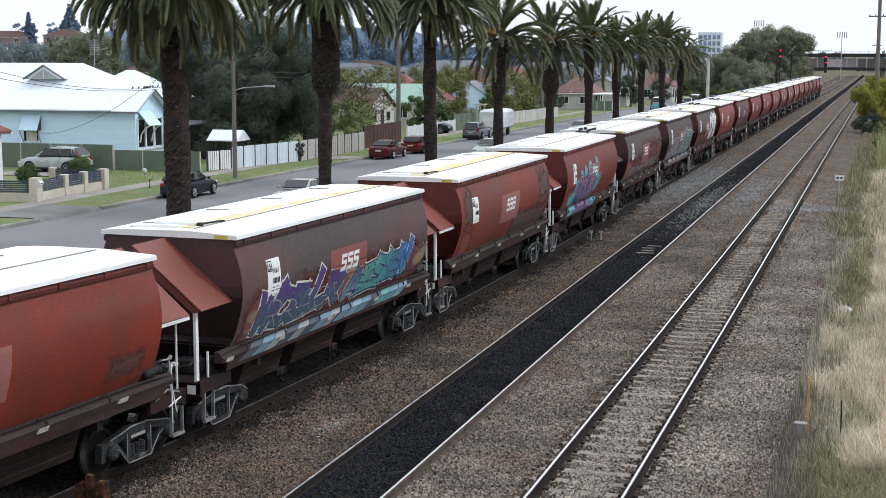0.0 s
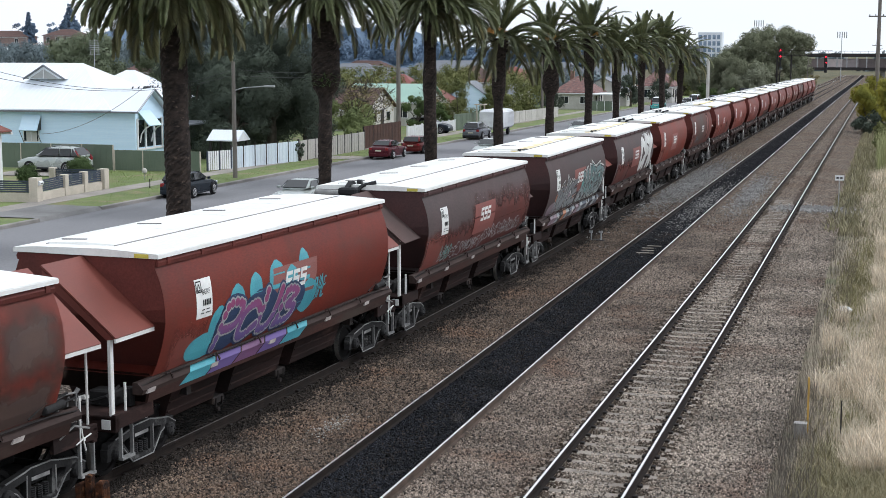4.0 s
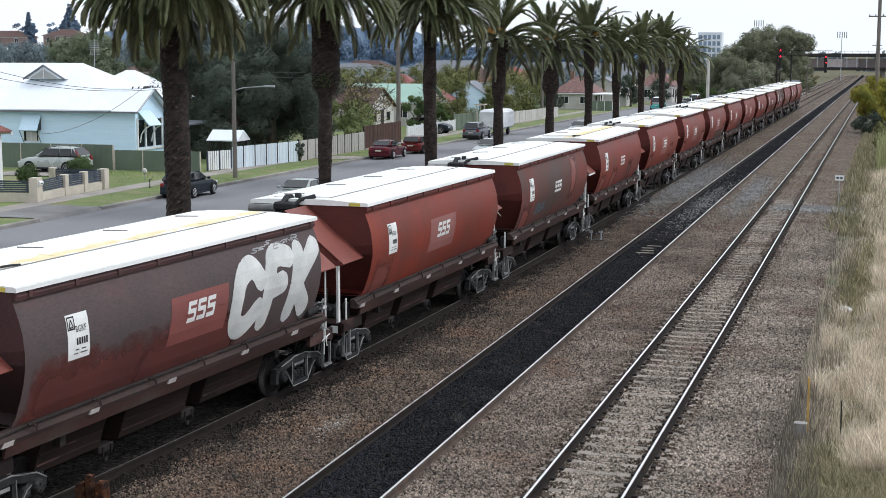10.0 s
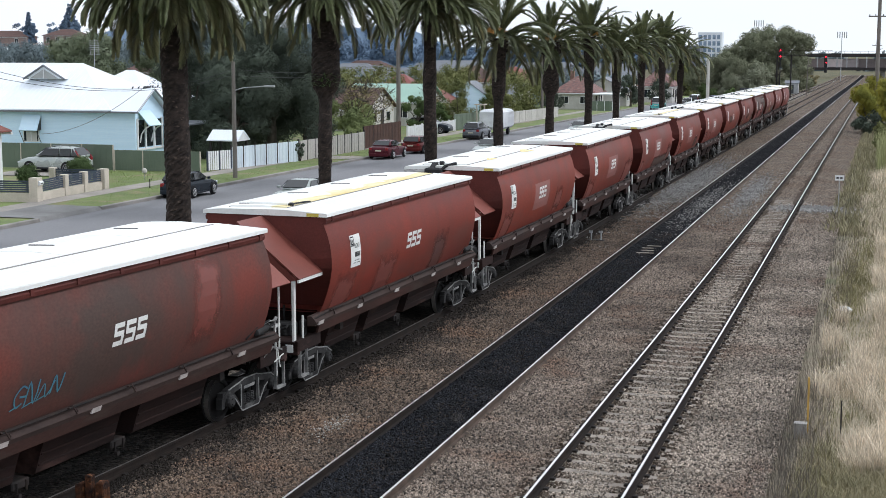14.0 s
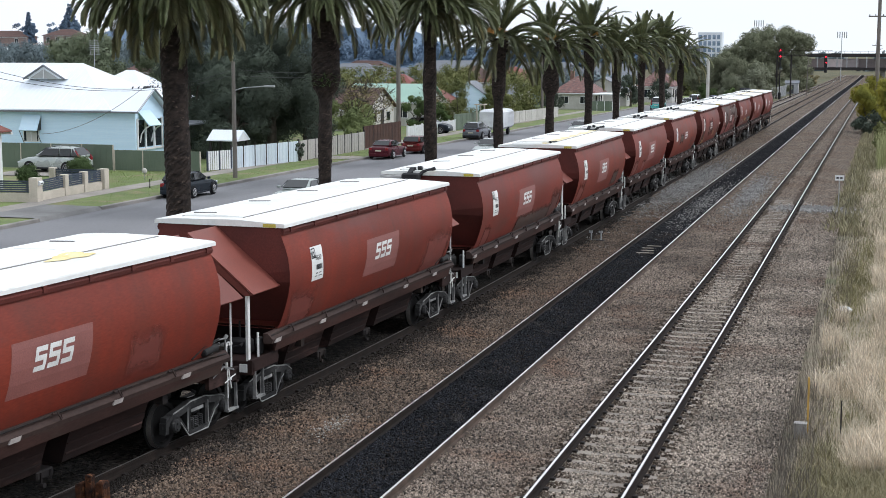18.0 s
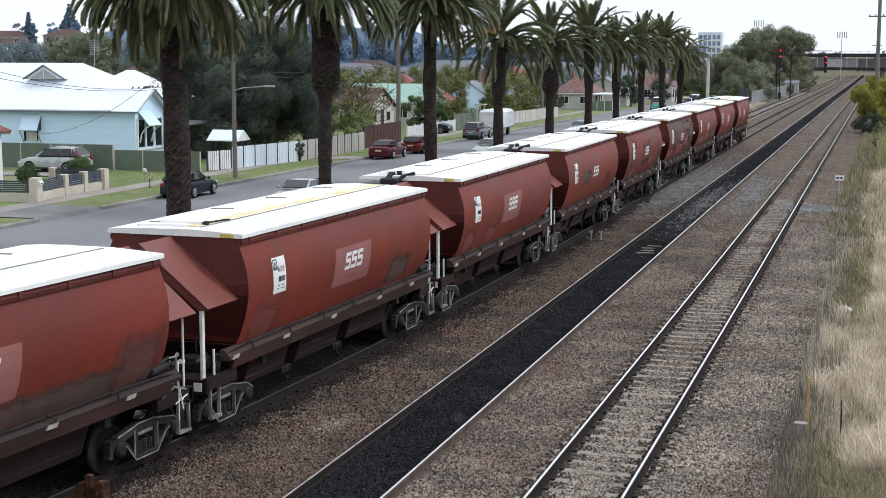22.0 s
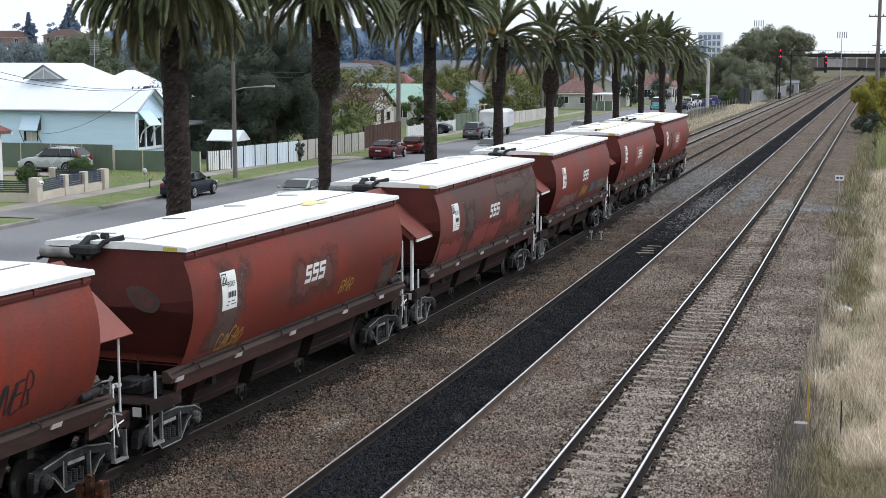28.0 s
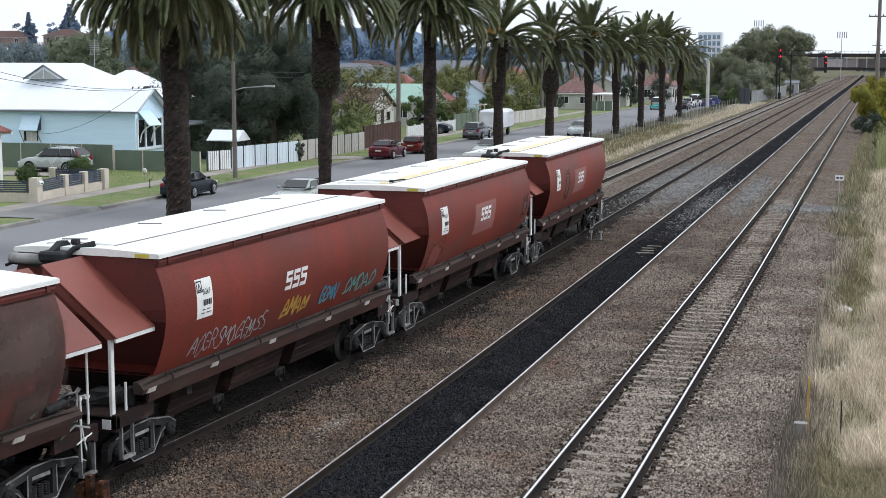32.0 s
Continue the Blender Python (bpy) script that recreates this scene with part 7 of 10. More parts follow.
def tree(name, label, x, y, h, spread, material, seed, n=2500, leaf=0.28, trunk=0.35, low=0.3, blobs=14, base=None, category="tree", twigs=0):
    rnd = random.Random(seed)
    g = fall(y) - 0.4 if base is None else base
    t = thing(name, label, category, pose(x, y, g))
    bl = []
    for i in range(blobs):
        a, u = rnd.uniform(0, math.tau), rnd.random()
        z = h * (low + (0.92 - low) * u)
        rr = spread * (0.75 if u < 0.75 else 0.45) * math.sqrt(rnd.random())
        bl.append((rr * math.cos(a), rr * math.sin(a), z, spread * rnd.uniform(0.28, 0.45)))
    bm = bmesh.new()
    top = h * max(low + 0.1, 0.4)
    tube(bm, [(0, 0, 0), (rnd.uniform(-0.1, 0.1) * h * 0.2, 0, top * 0.5), (rnd.uniform(-0.2, 0.2), 0.1, top)], 0.2, 9, True, [trunk * 1.25, trunk, trunk * 0.7])
    for b in bl[: max(5, blobs // 2)]:
        tube(bm, [(0, 0, top * rnd.uniform(0.5, 0.95)), (b[0] * 0.45, b[1] * 0.45, (top + b[2]) / 2), (b[0], b[1], b[2])], 0.1, 6, True, [trunk * 0.5, trunk * 0.3, trunk * 0.08])
    for i in range(twigs):
        b = rnd.choice(bl)
        d = Vector((rnd.gauss(0, 1), rnd.gauss(0, 1), rnd.uniform(0.2, 1.4))).normalized() * b[3] * rnd.uniform(0.8, 1.6)
        tube(bm, [(b[0], b[1], b[2]), tuple(Vector(b[:3]) + d)], 0.02, 3)
    part("trunk", bm, M_BARK, t, "rough grey trunk and limbs")
    part("crown", leaves_mesh(bl, n, leaf, seed, material, 0.0 if twigs else 0.5), None, t)
    return t


def hedge(name, label, x, y, sx, sy, h, material, seed, n=900, leaf=0.1, category="bush", base=None):
    rnd = random.Random(seed)
    g = fall(y) - 0.28 if base is None else base
    bl = [(rnd.uniform(-sx, sx) * 0.7, rnd.uniform(-sy, sy) * 0.7, h * rnd.uniform(0.25, 0.68), min(max(sx, sy), h) * rnd.uniform(0.3, 0.5)) for _ in range(10)]
    t = thing(name, label, category, pose(x, y, g))
    for b in bl[:6]:
        bm = bmesh.new()
        tube(bm, [(b[0] * 0.3, b[1] * 0.3, 0), (b[0], b[1], b[2])], 0.02, 5)
        part("stem", bm, M_BARK, t)
    part("foliage", leaves_mesh(bl, n, leaf, seed, material), None, t)
    return t


M_LEAF_GUM = leaf_mat("dull_olive_gum_leaves", (0.195, 0.22, 0.145), (0.14, 0.163, 0.108))
for i, (x, y, h, s) in enumerate([(-91.5, 154, 9.0, 3.8), (-86.5, 151, 10.2, 4.4), (-80.5, 156, 9.4, 4.0), (-74.5, 158, 8.8, 3.8)]):
    tree("gum_tree", "broad olive-grey gum tree behind the blue house", x, y, h, s, M_LEAF_GUM, 260 + i, 24000, 0.19, 0.3, 0.15, 26)
# the big dark evergreens behind the street lamp
for i, (x, y, h, s, m, n) in enumerate([(-47.5, 103, 10.6, 4.2, M_LEAF_DARK, 70000), (-42.8, 99, 10.2, 3.9, M_LEAF_DARK, 70000), (-44.5, 96.5, 6.8, 2.9, M_LEAF_DARK, 45000), (-40.6, 100.5, 7.6, 2.6, M_LEAF_DARK, 28000), (-50.5, 112, 9.8, 4.2, M_LEAF_DARK, 26000), (-52.0, 105, 9.0, 3.4, M_LEAF_DARK, 34000)]):
    tree("evergreen_tree", "large dense dark evergreen tree behind the fence", x, y, h, s, m, 200 + i, n, 0.1, 0.32, 0.12, 30)
for i, (x, y, h, s, m, n, lab) in enumerate([
    (-44.6, 121.5, 5.2, 2.4, M_LEAF_DRY, 620, "half-bare shrubby tree behind a white fence"),
    (-45.8, 125, 3.3, 2.0, M_LEAF_SHRUB, 4000, "yellow-green garden shrub behind fences"),
    (-45.6, 128, 5.4, 2.6, M_LEAF_DRY, 560, "half-bare autumn tree behind a white fence"),
    (-47.8, 122, 3.3, 2.2, M_LEAF_SHRUB, 4200, "yellow-green garden shrub behind fences"),
    (-43.9, 119, 2.9, 2.0, M_LEAF_SHRUB, 4200, "yellow-green garden shrub behind fences"),
    (-42.6, 133, 3.7, 1.5, M_LEAF_GREEN, 1800, "small dark green street tree"),
    (-42.5, 139, 3.4, 1.6, M_LEAF_GREEN, 1600, "green garden tree beside a fence"),
    (-43.5, 150, 5.2, 2.3, M_LEAF_OLIVE, 2600, "yellow-green garden tree behind the fence"),
    (-40.5, 156, 5.4, 2.4, M_LEAF_OLIVE, 2600, "yellow-green garden tree behind the fence"),
    (-42.6, 161, 4.0, 2.0, M_LEAF_GREEN, 1800, "green garden tree beside pale walls"),
    (-46.5, 150, 4.4, 1.8, M_LEAF_DRY, 500, "thin-leaved garden tree among shrubs"),
    (-41.5, 186, 4.2, 1.9, M_LEAF_DARK, 1600, "dark garden tree beside a pale wall"),
    (-34.5, 232, 4.2, 2.2, M_LEAF_DARK, 2600, "dark rounded street tree"),
    (-36.9, 219, 5.0, 1.8, M_LEAF_DARK, 3000, "dark leafy tree behind the carport"),
    (-38.5, 226, 3.6, 2.0, M_LEAF_GREEN, 1500, "green hedge tree by the street"),
]):
    tree("garden_tree", lab, x, y, h, s, m, 300 + i, int(n * 1.8), 0.15, 0.11 if m is M_LEAF_DRY else 0.14, 0.22, 16, twigs=170 if m is M_LEAF_DRY else 0)
# dense woods by the signals
for i, (x, y, h, s, m, n) in enumerate([(-27.0, 262, 7.2, 4.6, M_LEAF_RAIL, 4500), (-23.2, 266, 6.6, 3.2, M_LEAF_RAIL, 4000), (-31.5, 268, 6.2, 4.2, M_LEAF_RAIL, 3500), (-35.0, 330, 9.0, 4.5, M_LEAF_RAIL, 3000), (-29.5, 335, 12.4, 5.4, M_LEAF_RAIL, 4500), (-24.5, 338, 12.0, 4.0, M_LEAF_RAIL, 4500), (-38.5, 290, 6.4, 4.4, M_LEAF_OLIVE, 3000), (-29.0, 245, 3.2, 2.0, M_LEAF_GREEN, 1500), (-24.5, 238, 2.6, 1.6, M_LEAF_GREEN, 1200)]):
    tree("railside_tree", "dense dark tree beside the railway", x, y, h, s, m, 400 + i, int(n * 4), 0.2, 0.35, 0.05, 22)


def woods(name, label, pts, n, leaf, material, seed, core=0.5):
    """Far treetops: many clumps in one mesh."""
    me = leaves_mesh(pts, n, leaf, seed, material, core)
    ob = new(name, me)
    return tagged(ob, label, "woods", "", "stuff")


rnd = random.Random(77)
# treed hill on the far left, the long hill behind the roofs, the low woods beyond the bridge
pts = []
for i in range(260):
    px = rnd.random()
    y = rnd.uniform(235, 420)
    x = -y * (0.70 - 0.30 * px)
    q = rnd.uniform(2.0, 4.2)
    # the crowns stay below the brick houses on the brow, and rise towards the street
    top = 7.1 + y * (0.0079 + 0.0095 * max(0.0, min(1.0, (px - 0.42) / 0.3))) - q
    pts.append((x, y, fall(y) - 0.5 + (top - fall(y) + 0.5) * (1 - rnd.random() ** 1.5), q))
woods("hill_woods", "hazy grey-green trees covering the hillside behind the houses", pts, 200000, 0.32, M_LEAF_HILL, 500, 0.75)
pts = []
for i in range(240):
    x = -rnd.uniform(90, 430)
    y = rnd.uniform(820, 980)
    pts.append((x, y, -5 + rnd.random() * (25 if x < -315 else 17 if x < -280 else 9), rnd.uniform(5, 11)))
hill = bmesh.new()
hx = list(np.arange(-520.0, -60.0, 8.0))
rows = []
for hy, up in ((800, 0.0), (860, 0.45), (930, 0.85), (990, 1.0), (1080, 0.6), (1200, 0.0)):
    rows.append([hill.verts.new((x, hy, -7 + up * (float(np.interp(x, [-520, -345, -315, -275, -60], [34, 30, 24, 13, 8])) + 2.2 * math.sin(x * 0.11) + 1.3 * math.sin(x * 0.29)))) for x in hx])
for a, b in zip(rows, rows[1:]):
    for i in range(len(hx) - 1):
        hill.faces.new((a[i], a[i + 1], b[i + 1], b[i]))
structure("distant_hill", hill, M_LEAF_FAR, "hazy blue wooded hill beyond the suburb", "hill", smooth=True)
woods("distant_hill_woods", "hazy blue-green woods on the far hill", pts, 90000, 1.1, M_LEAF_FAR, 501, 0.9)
pts = []
for cx, cz, w in ((-271.0, 12.4, 2.6), (-265.6, 12.2, 2.0), (-258.6, 12.6, 1.7)):
    for i in range(9):
        pts.append((cx + rnd.gauss(0, w * 0.5), 424 + rnd.uniform(-2, 2), cz + rnd.uniform(-0.8, 2.6), rnd.uniform(0.6, 1.15)))
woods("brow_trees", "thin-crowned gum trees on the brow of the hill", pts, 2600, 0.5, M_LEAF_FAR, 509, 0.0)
pts = []
for i in range(120):
    x = rnd.uniform(-60, 160)
    y = rnd.uniform(760, 900)
    pts.append((x, y, -6 + rnd.random() * 8, rnd.uniform(3, 6)))
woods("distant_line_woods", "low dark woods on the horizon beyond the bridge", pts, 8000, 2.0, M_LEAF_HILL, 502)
pts = []
for i in range(170):
    y = rnd.uniform(200, 330)
    x = -y * rnd.uniform(0.16, 0.46)
    pts.append((x, y, fall(y) + rnd.random() * 3.4, rnd.uniform(1.2, 2.6)))
woods("suburb_treetops", "hazy grey-green treetops among the far roofs", pts, 50000, 0.32, M_LEAF_HILL, 503)


pts = []
for i in range(150):
    # a rounded wood beyond the signals
    x = rnd.uniform(-37, -17.6)
    y = rnd.uniform(330, 362)
    top = float(np.interp(x, [-37, -33.6, -31, -28, -21.5, -17.8, -14.5], [4.0, 8.4, 10.2, 10.9, 11.0, 9.0, 6.4])) * y / 340
    pts.append((x * y / 340, y, fall(y) - 0.3 + (top - fall(y)) * (1 - rnd.random() ** 1.6), rnd.uniform(1.2, 2.3)))
woods("railside_woods", "dense grey-green wood beside the railway", pts, 80000, 0.24, M_LEAF_RAIL, 504)
pts = []
for i in range(60):
    a, u = rnd.uniform(0, math.tau), rnd.random() ** 0.5
    pts.append((-23.6 + 4.2 * u * math.cos(a), 262 + 4 * u * math.sin(a), fall(262) + rnd.uniform(0.8, 6.4 - 2.2 * u * u), rnd.uniform(1.0, 1.7)))
woods("willow_thicket", "rounded grey-green thicket beside the siding", pts, 40000, 0.19, M_LEAF_WILLOW, 505)
pts = []
for i in range(190):
    y = rnd.uniform(166, 232)
    x = -y * rnd.uniform(0.225, 0.385)
    pts.append((x, y, fall(y) + rnd.random() * 5.0, rnd.uniform(0.8, 1.8)))
woods("garden_treetops", "olive and yellow-green treetops among gardens", pts, 60000, 0.2, M_LEAF_OLIVE, 506, 0.35)


pts = []
for i in range(90):
    y = rnd.uniform(390, 570)
    x = bend(y) + rnd.uniform(-27, -17.5) * (1 + (y - 390) / 500)
    pts.append((x, y, fall(y) - 0.2 + rnd.random() * 0.9, rnd.uniform(0.5, 1.3)))
woods("far_scrub", "dry yellow-brown scrub beside the far line", pts, 9000, 0.4, leaf_mat("dry_yellow_brown_scrub", (0.25, 0.215, 0.12), (0.15, 0.135, 0.075)), 507, 0.3)
pts = []
for i in range(40):
    y = rnd.uniform(300, 420)
    pts.append((bend(y) - 17.8 - rnd.uniform(0, 5) - 0.004 * (y - 300), y, fall(y) - 0.2 + rnd.random() * 1.6, rnd.uniform(0.5, 1.1)))
woods("lineside_scrub", "dark low scrub along the siding fence", pts, 6000, 0.3, M_LEAF_RAIL, 508, 0.3)


def pine(x, y, base, h, r, seed):
    rnd = random.Random(seed)
    t = thing("norfolk_pine", "tall tiered dark pine standing on the hill", "tree", pose(x, y, base))
    bm = bmesh.new()
    tube(bm, [(0, 0, 0), (0, 0, h)], 0.2, 7, True, [0.45, 0.08])
    part("trunk", bm, M_BARK, t)
    bl = []
    for j in range(17):
        u = j / 16
        for k in range(6):
            a = k * math.tau / 6 + j * 0.7 + rnd.uniform(-0.3, 0.3)
            q = r * (1 - u * 0.86) * rnd.uniform(0.75, 1.1)
            bl.append((q * 0.6 * math.cos(a), q * 0.6 * math.sin(a), h * (0.14 + 0.84 * u) + 0.1 * q + rnd.uniform(-0.2, 0.2), max(0.32, q * 0.3)))
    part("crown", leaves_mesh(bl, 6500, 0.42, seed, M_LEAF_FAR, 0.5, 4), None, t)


pine(-263.4, 418, 8.0, 10.6, 2.9, 601)
pine(-247.4, 416, 9.4, 11.6, 4.9, 602)
pine(-103.0, 155, -1.0, 10.4, 2.4, 603)

# ---- grass by the line ----
M_STRAW = mat("dry_straw_grass", (0.74, 0.64, 0.5), (0.52, 0.44, 0.33), 0.6, 0.8, 0, 0.0, 20, spread=0.35)
M_STRAW_DARK = mat("dead_brown_weeds", (0.2, 0.165, 0.13), (0.1, 0.085, 0.07), 0.6, 0.85, 0, 0.0, 20, spread=0.35)
M_BLADE = mat("green_grass_blades", (0.27, 0.24, 0.12), (0.175, 0.16, 0.078), 0.6, 0.8, 0, 0.0, 20, spread=0.35)


def blades(name, label, n, spots, h0, h1, w, material, seed, lean=0.35):
    """Upright blades: spots gives (x, y) for a random number source; heights h0 to h1."""
    r = random.Random(seed)
    verts, faces = [], []
    for i in range(n):
        x, y, k = spots(r)
        z = fall(y) - 0.36
        h = r.uniform(h0, h1) * k
        a = r.uniform(0, math.tau)
        dx, dy = math.cos(a) * w * k, math.sin(a) * w * k
        lx, ly = r.gauss(0, lean) * h, r.gauss(0, lean) * h
        b = len(verts)
        verts += [(x - dx, y - dy, z), (x + dx, y + dy, z), (x + lx * 0.35 + dx * 0.7, y + ly * 0.35 + dy * 0.7, z + h * 0.6), (x + lx * 0.35 - dx * 0.7, y + ly * 0.35 - dy * 0.7, z + h * 0.6), (x + lx, y + ly, z + h)]
        faces += [(b, b + 1, b + 2, b + 3), (b + 3, b + 2, b + 4)]
    me = bpy.data.meshes.new(name)
    me.from_pydata(verts, [], faces)
    me.materials.append(material)
    return tagged(new(name, me), label, "grass", "", "stuff")


def right_bank(lo, hi, y0, y1, clump=0.0):
    def f(r):
        u = r.random() ** 1.7
        y = y0 + (y1 - y0) * u
        x = r.uniform(lo, hi)
        k = 0.75 + 0.5 * noise.noise(Vector((x * 1.3, y * 0.6, 3.0)))
        edge = noise.noise(Vector((x * 0.9, y * 0.35, 8.0)))
        if clump and x < -0.35 and 44.5 < y < 62 + 3 * edge:
            k *= 0.22
        if clump and edge < -0.12 - 0.5 * (x + 0.6):
            k *= 0.3
        return x, y, max(0.25, k)
    return f


blades("straw_grass", "tall dry straw-coloured grass on the bank", 54000, right_bank(-1.45, 1.0, 26.5, 100, 1.0), 0.25, 0.8, 0.008, M_STRAW, 701)


def patches(spots_):
    def f(r):
        cx, cy, rx, ry = r.choice(spots_)
        return cx + r.gauss(0, rx), cy + r.gauss(0, ry), 0.6 + 0.6 * r.random()
    return f


blades("green_tussocks", "low green grass patches on the dry bank", 16000, patches([(-0.95, 25.8, 0.2, 1.6), (-1.0, 45.5, 0.22, 1.5), (-0.9, 50.0, 0.3, 2.5), (0.15, 34.0, 0.2, 1.5), (0.3, 39.5, 0.3, 1.8), (0.0, 66.0, 0.8, 3.0), (0.2, 78.0, 0.8, 4.0), (-0.2, 57.0, 0.5, 2.0)]), 0.08, 0.26, 0.009, M_BLADE, 709)
blades("olive_grass", "flattened olive-brown grass at the foot of the bank", 16000, lambda r: (r.uniform(-1.35, 0.9), 19.5 + 8.2 * r.random() ** 0.8, 0.6 + 0.6 * r.random()), 0.1, 0.34, 0.007, mat("olive_brown_grass", (0.36, 0.31, 0.19), (0.2, 0.18, 0.1), 0.9, 0.85, spread=0.4), 712, 0.6)
blades("grey_weeds", "thin grey dead weeds at the ballast edge", 2600, lambda r: (-1.55 + r.gauss(0, 0.3), 19.5 + 13 * r.random(), 0.7 + 0.5 * r.random()), 0.15, 0.55, 0.004, mat("grey_dead_weed", (0.2, 0.175, 0.15), (0.1, 0.088, 0.075), 0.9, 0.9, spread=0.4), 713, 0.25)
blades("far_bank_scrub", "low dark scrub along the ballast edge", 15000, lambda r: (r.uniform(-2.4, 1.0), 62 + 95 * r.random() ** 1.3, 0.6 + 0.7 * r.random()), 0.12, 0.55, 0.02, mat("olive_brown_scrub", (0.3, 0.27, 0.16), (0.18, 0.165, 0.095), 0.25, 0.85, spread=0.4), 711)
blades("green_bank_grass", "short green grass among the dry stalks", 9000, right_bank(-1.4, 1.2, 30, 110), 0.1, 0.3, 0.009, M_BLADE, 702)
blades("dead_weeds", "thin dead brown weeds at the ballast edge", 9000, right_bank(-2.1, -0.9, 20, 80, 0.0), 0.15, 0.6, 0.005, M_STRAW_DARK, 703, 0.2)


def verge(x0, x1, y0, y1):
    def f(r):
        y = r.uniform(y0, y1)
        return r.uniform(x0, x1) + bend(y), y, 0.7 + 0.6 * r.random()
    return f


blades("verge_straw", "dry pale grass strip beside the siding", 15000, verge(-22.4, -18.4, 84, 250), 0.1, 0.36, 0.02, M_STRAW, 704)
blades("verge_green", "green weeds along the wire fence", 14000, verge(-23.0, -19.6, 92, 160), 0.12, 0.42, 0.02, M_BLADE, 705)

blades("lawn_tufts", "uneven grass tufts over the nature strip", 13000, lambda r: (r.uniform(-38.3, -36.1), 63 + 64 * r.random(), 1.0) if r.random() < 0.62 else (r.uniform(-46.5, -40.4), r.uniform(71, 87), 1.0), 0.19, 0.25, 0.012, mat("mown_grass_tufts", (0.22, 0.275, 0.09), (0.16, 0.205, 0.064), 0.5, 0.9, spread=0.3), 714, 0.5)

# bushes right of the line
for i, (x, y, sx, h, m, n, lf, lab) in enumerate([(-1.4, 150, 2.3, 7.9, M_LEAF_YELLOW, 6500, 0.2, "yellow-flowering wattle bush beside the track"), (0.4, 141, 2.1, 7.4, M_LEAF_YELLOW, 5200, 0.2, "yellow-green wattle bush beside track"), (-1.9, 146, 1.6, 2.6, M_LEAF_DARK, 2400, 0.18, "dark low bush under the wattle"), (0.6, 118, 1.8, 3.4, M_LEAF_OLIVE, 3000, 0.18, "olive bush by the wire fence"), (-1.0, 162, 2.0, 3.6, M_LEAF_DARK, 2600, 0.2, "dark bush beside the track")]):
    hedge("wattle_bush", lab, x, y, sx, sx, h, m, 800 + i, n, lf, "bush", fall(y) - 0.4)
blades("reeds", "tall pale green reeds beside the line", 1300, lambda r: (r.uniform(-0.7, 1.4), r.uniform(96, 110), 1.0), 0.8, 2.9, 0.016, mat("pale_green_reed", (0.36, 0.37, 0.18), (0.26, 0.27, 0.12), 1, 0.7, spread=0.3), 706, 0.12)

# ---- street: houses, fences, vehicles, poles ----
M_BOARD = mat("pale_blue_weatherboard", (0.68, 0.86, 1.0), (0.62, 0.8, 0.95), 1.2, 0.55, 0, 0.05, 20, (0.3, 0.3, 4))
M_WHITEROOF = mat("white_metal_roofing", (0.79, 0.83, 0.88), (0.73, 0.77, 0.82), 0.6, 0.45, 0, 0.03, 12)
M_TRIM = mat("white_trim_paint", (0.76, 0.77, 0.78), (0.68, 0.69, 0.7), 2, 0.5)
M_GREENFENCE = mat("dull_green_steel_sheet", (0.135, 0.17, 0.125), (0.11, 0.145, 0.105), 1.0, 0.55, 0, 0.03)
M_CREAM = mat("cream_rendered_masonry", (0.58, 0.52, 0.44), (0.48, 0.43, 0.36), 1.5, 0.9, 0, 0.15)
M_SLATE = mat("blue_grey_slat", (0.07, 0.085, 0.115), (0.055, 0.068, 0.09), 2, 0.6)
M_PALING = mat("weathered_white_paling", (0.62, 0.69, 0.76), (0.5, 0.56, 0.62), 0.8, 0.8, 0, 0.1, 20, (1, 1, 0.3), rand=0.08)
M_GREYPALING = mat("grey_timber_paling", (0.43, 0.41, 0.385), (0.34, 0.32, 0.3), 0.8, 0.85, 0, 0.1, 20, (1, 1, 0.3), rand=0.08)
M_DARKTIMBER = mat("dark_timber", (0.045, 0.041, 0.041), None, 2, 0.8)
M_BROWNFENCE = mat("dark_brown_brush_fence", (0.1, 0.06, 0.05), (0.07, 0.045, 0.04), 1.5, 0.9, 0, 0.3)
M_GLASS = glass("dark_window_glass")
M_CARGLASS = glass("tinted_car_glass", (0.012, 0.014, 0.016), 0.04)
M_TYRE = mat("black_rubber_tyre", (0.022, 0.022, 0.023), None, 5, 0.85)
M_RIM = mat("silver_alloy_rim", (0.36, 0.36, 0.37), None, 5, 0.45, 0.6)
M_TAIL = mat("red_tail_lamp", (0.24, 0.012, 0.016), None, 3, 0.25)
M_HEAD = mat("clear_headlamp", (0.6, 0.62, 0.64), None, 3, 0.15)
M_PLATE = mat("pale_number_plate", (0.6, 0.58, 0.45), None, 3, 0.5)
M_POLE = mat("weathered_timber_pole", (0.2, 0.18, 0.165), (0.13, 0.115, 0.1), 1.5, 0.9, 0, 0.3, 20, (3, 3, 0.4))
M_WIRE = mat("dark_cable", (0.04, 0.04, 0.042), None, 2, 0.6)
M_GALV = mat("galvanised_steel", (0.42, 0.43, 0.44), (0.34, 0.35, 0.36), 2, 0.5, 0.5)
M_TILE_RED = mat("red_roof_tiles", (0.22, 0.075, 0.06), (0.14, 0.055, 0.046), 0.9, 0.85, 0, 0.5, 9, (1, 1, 3))
M_TILE_BROWN = mat("brown_mottled_roof_tiles", (0.14, 0.085, 0.074), (0.085, 0.06, 0.056), 1.2, 0.85, 0, 0.6, 9, (1, 1, 3))
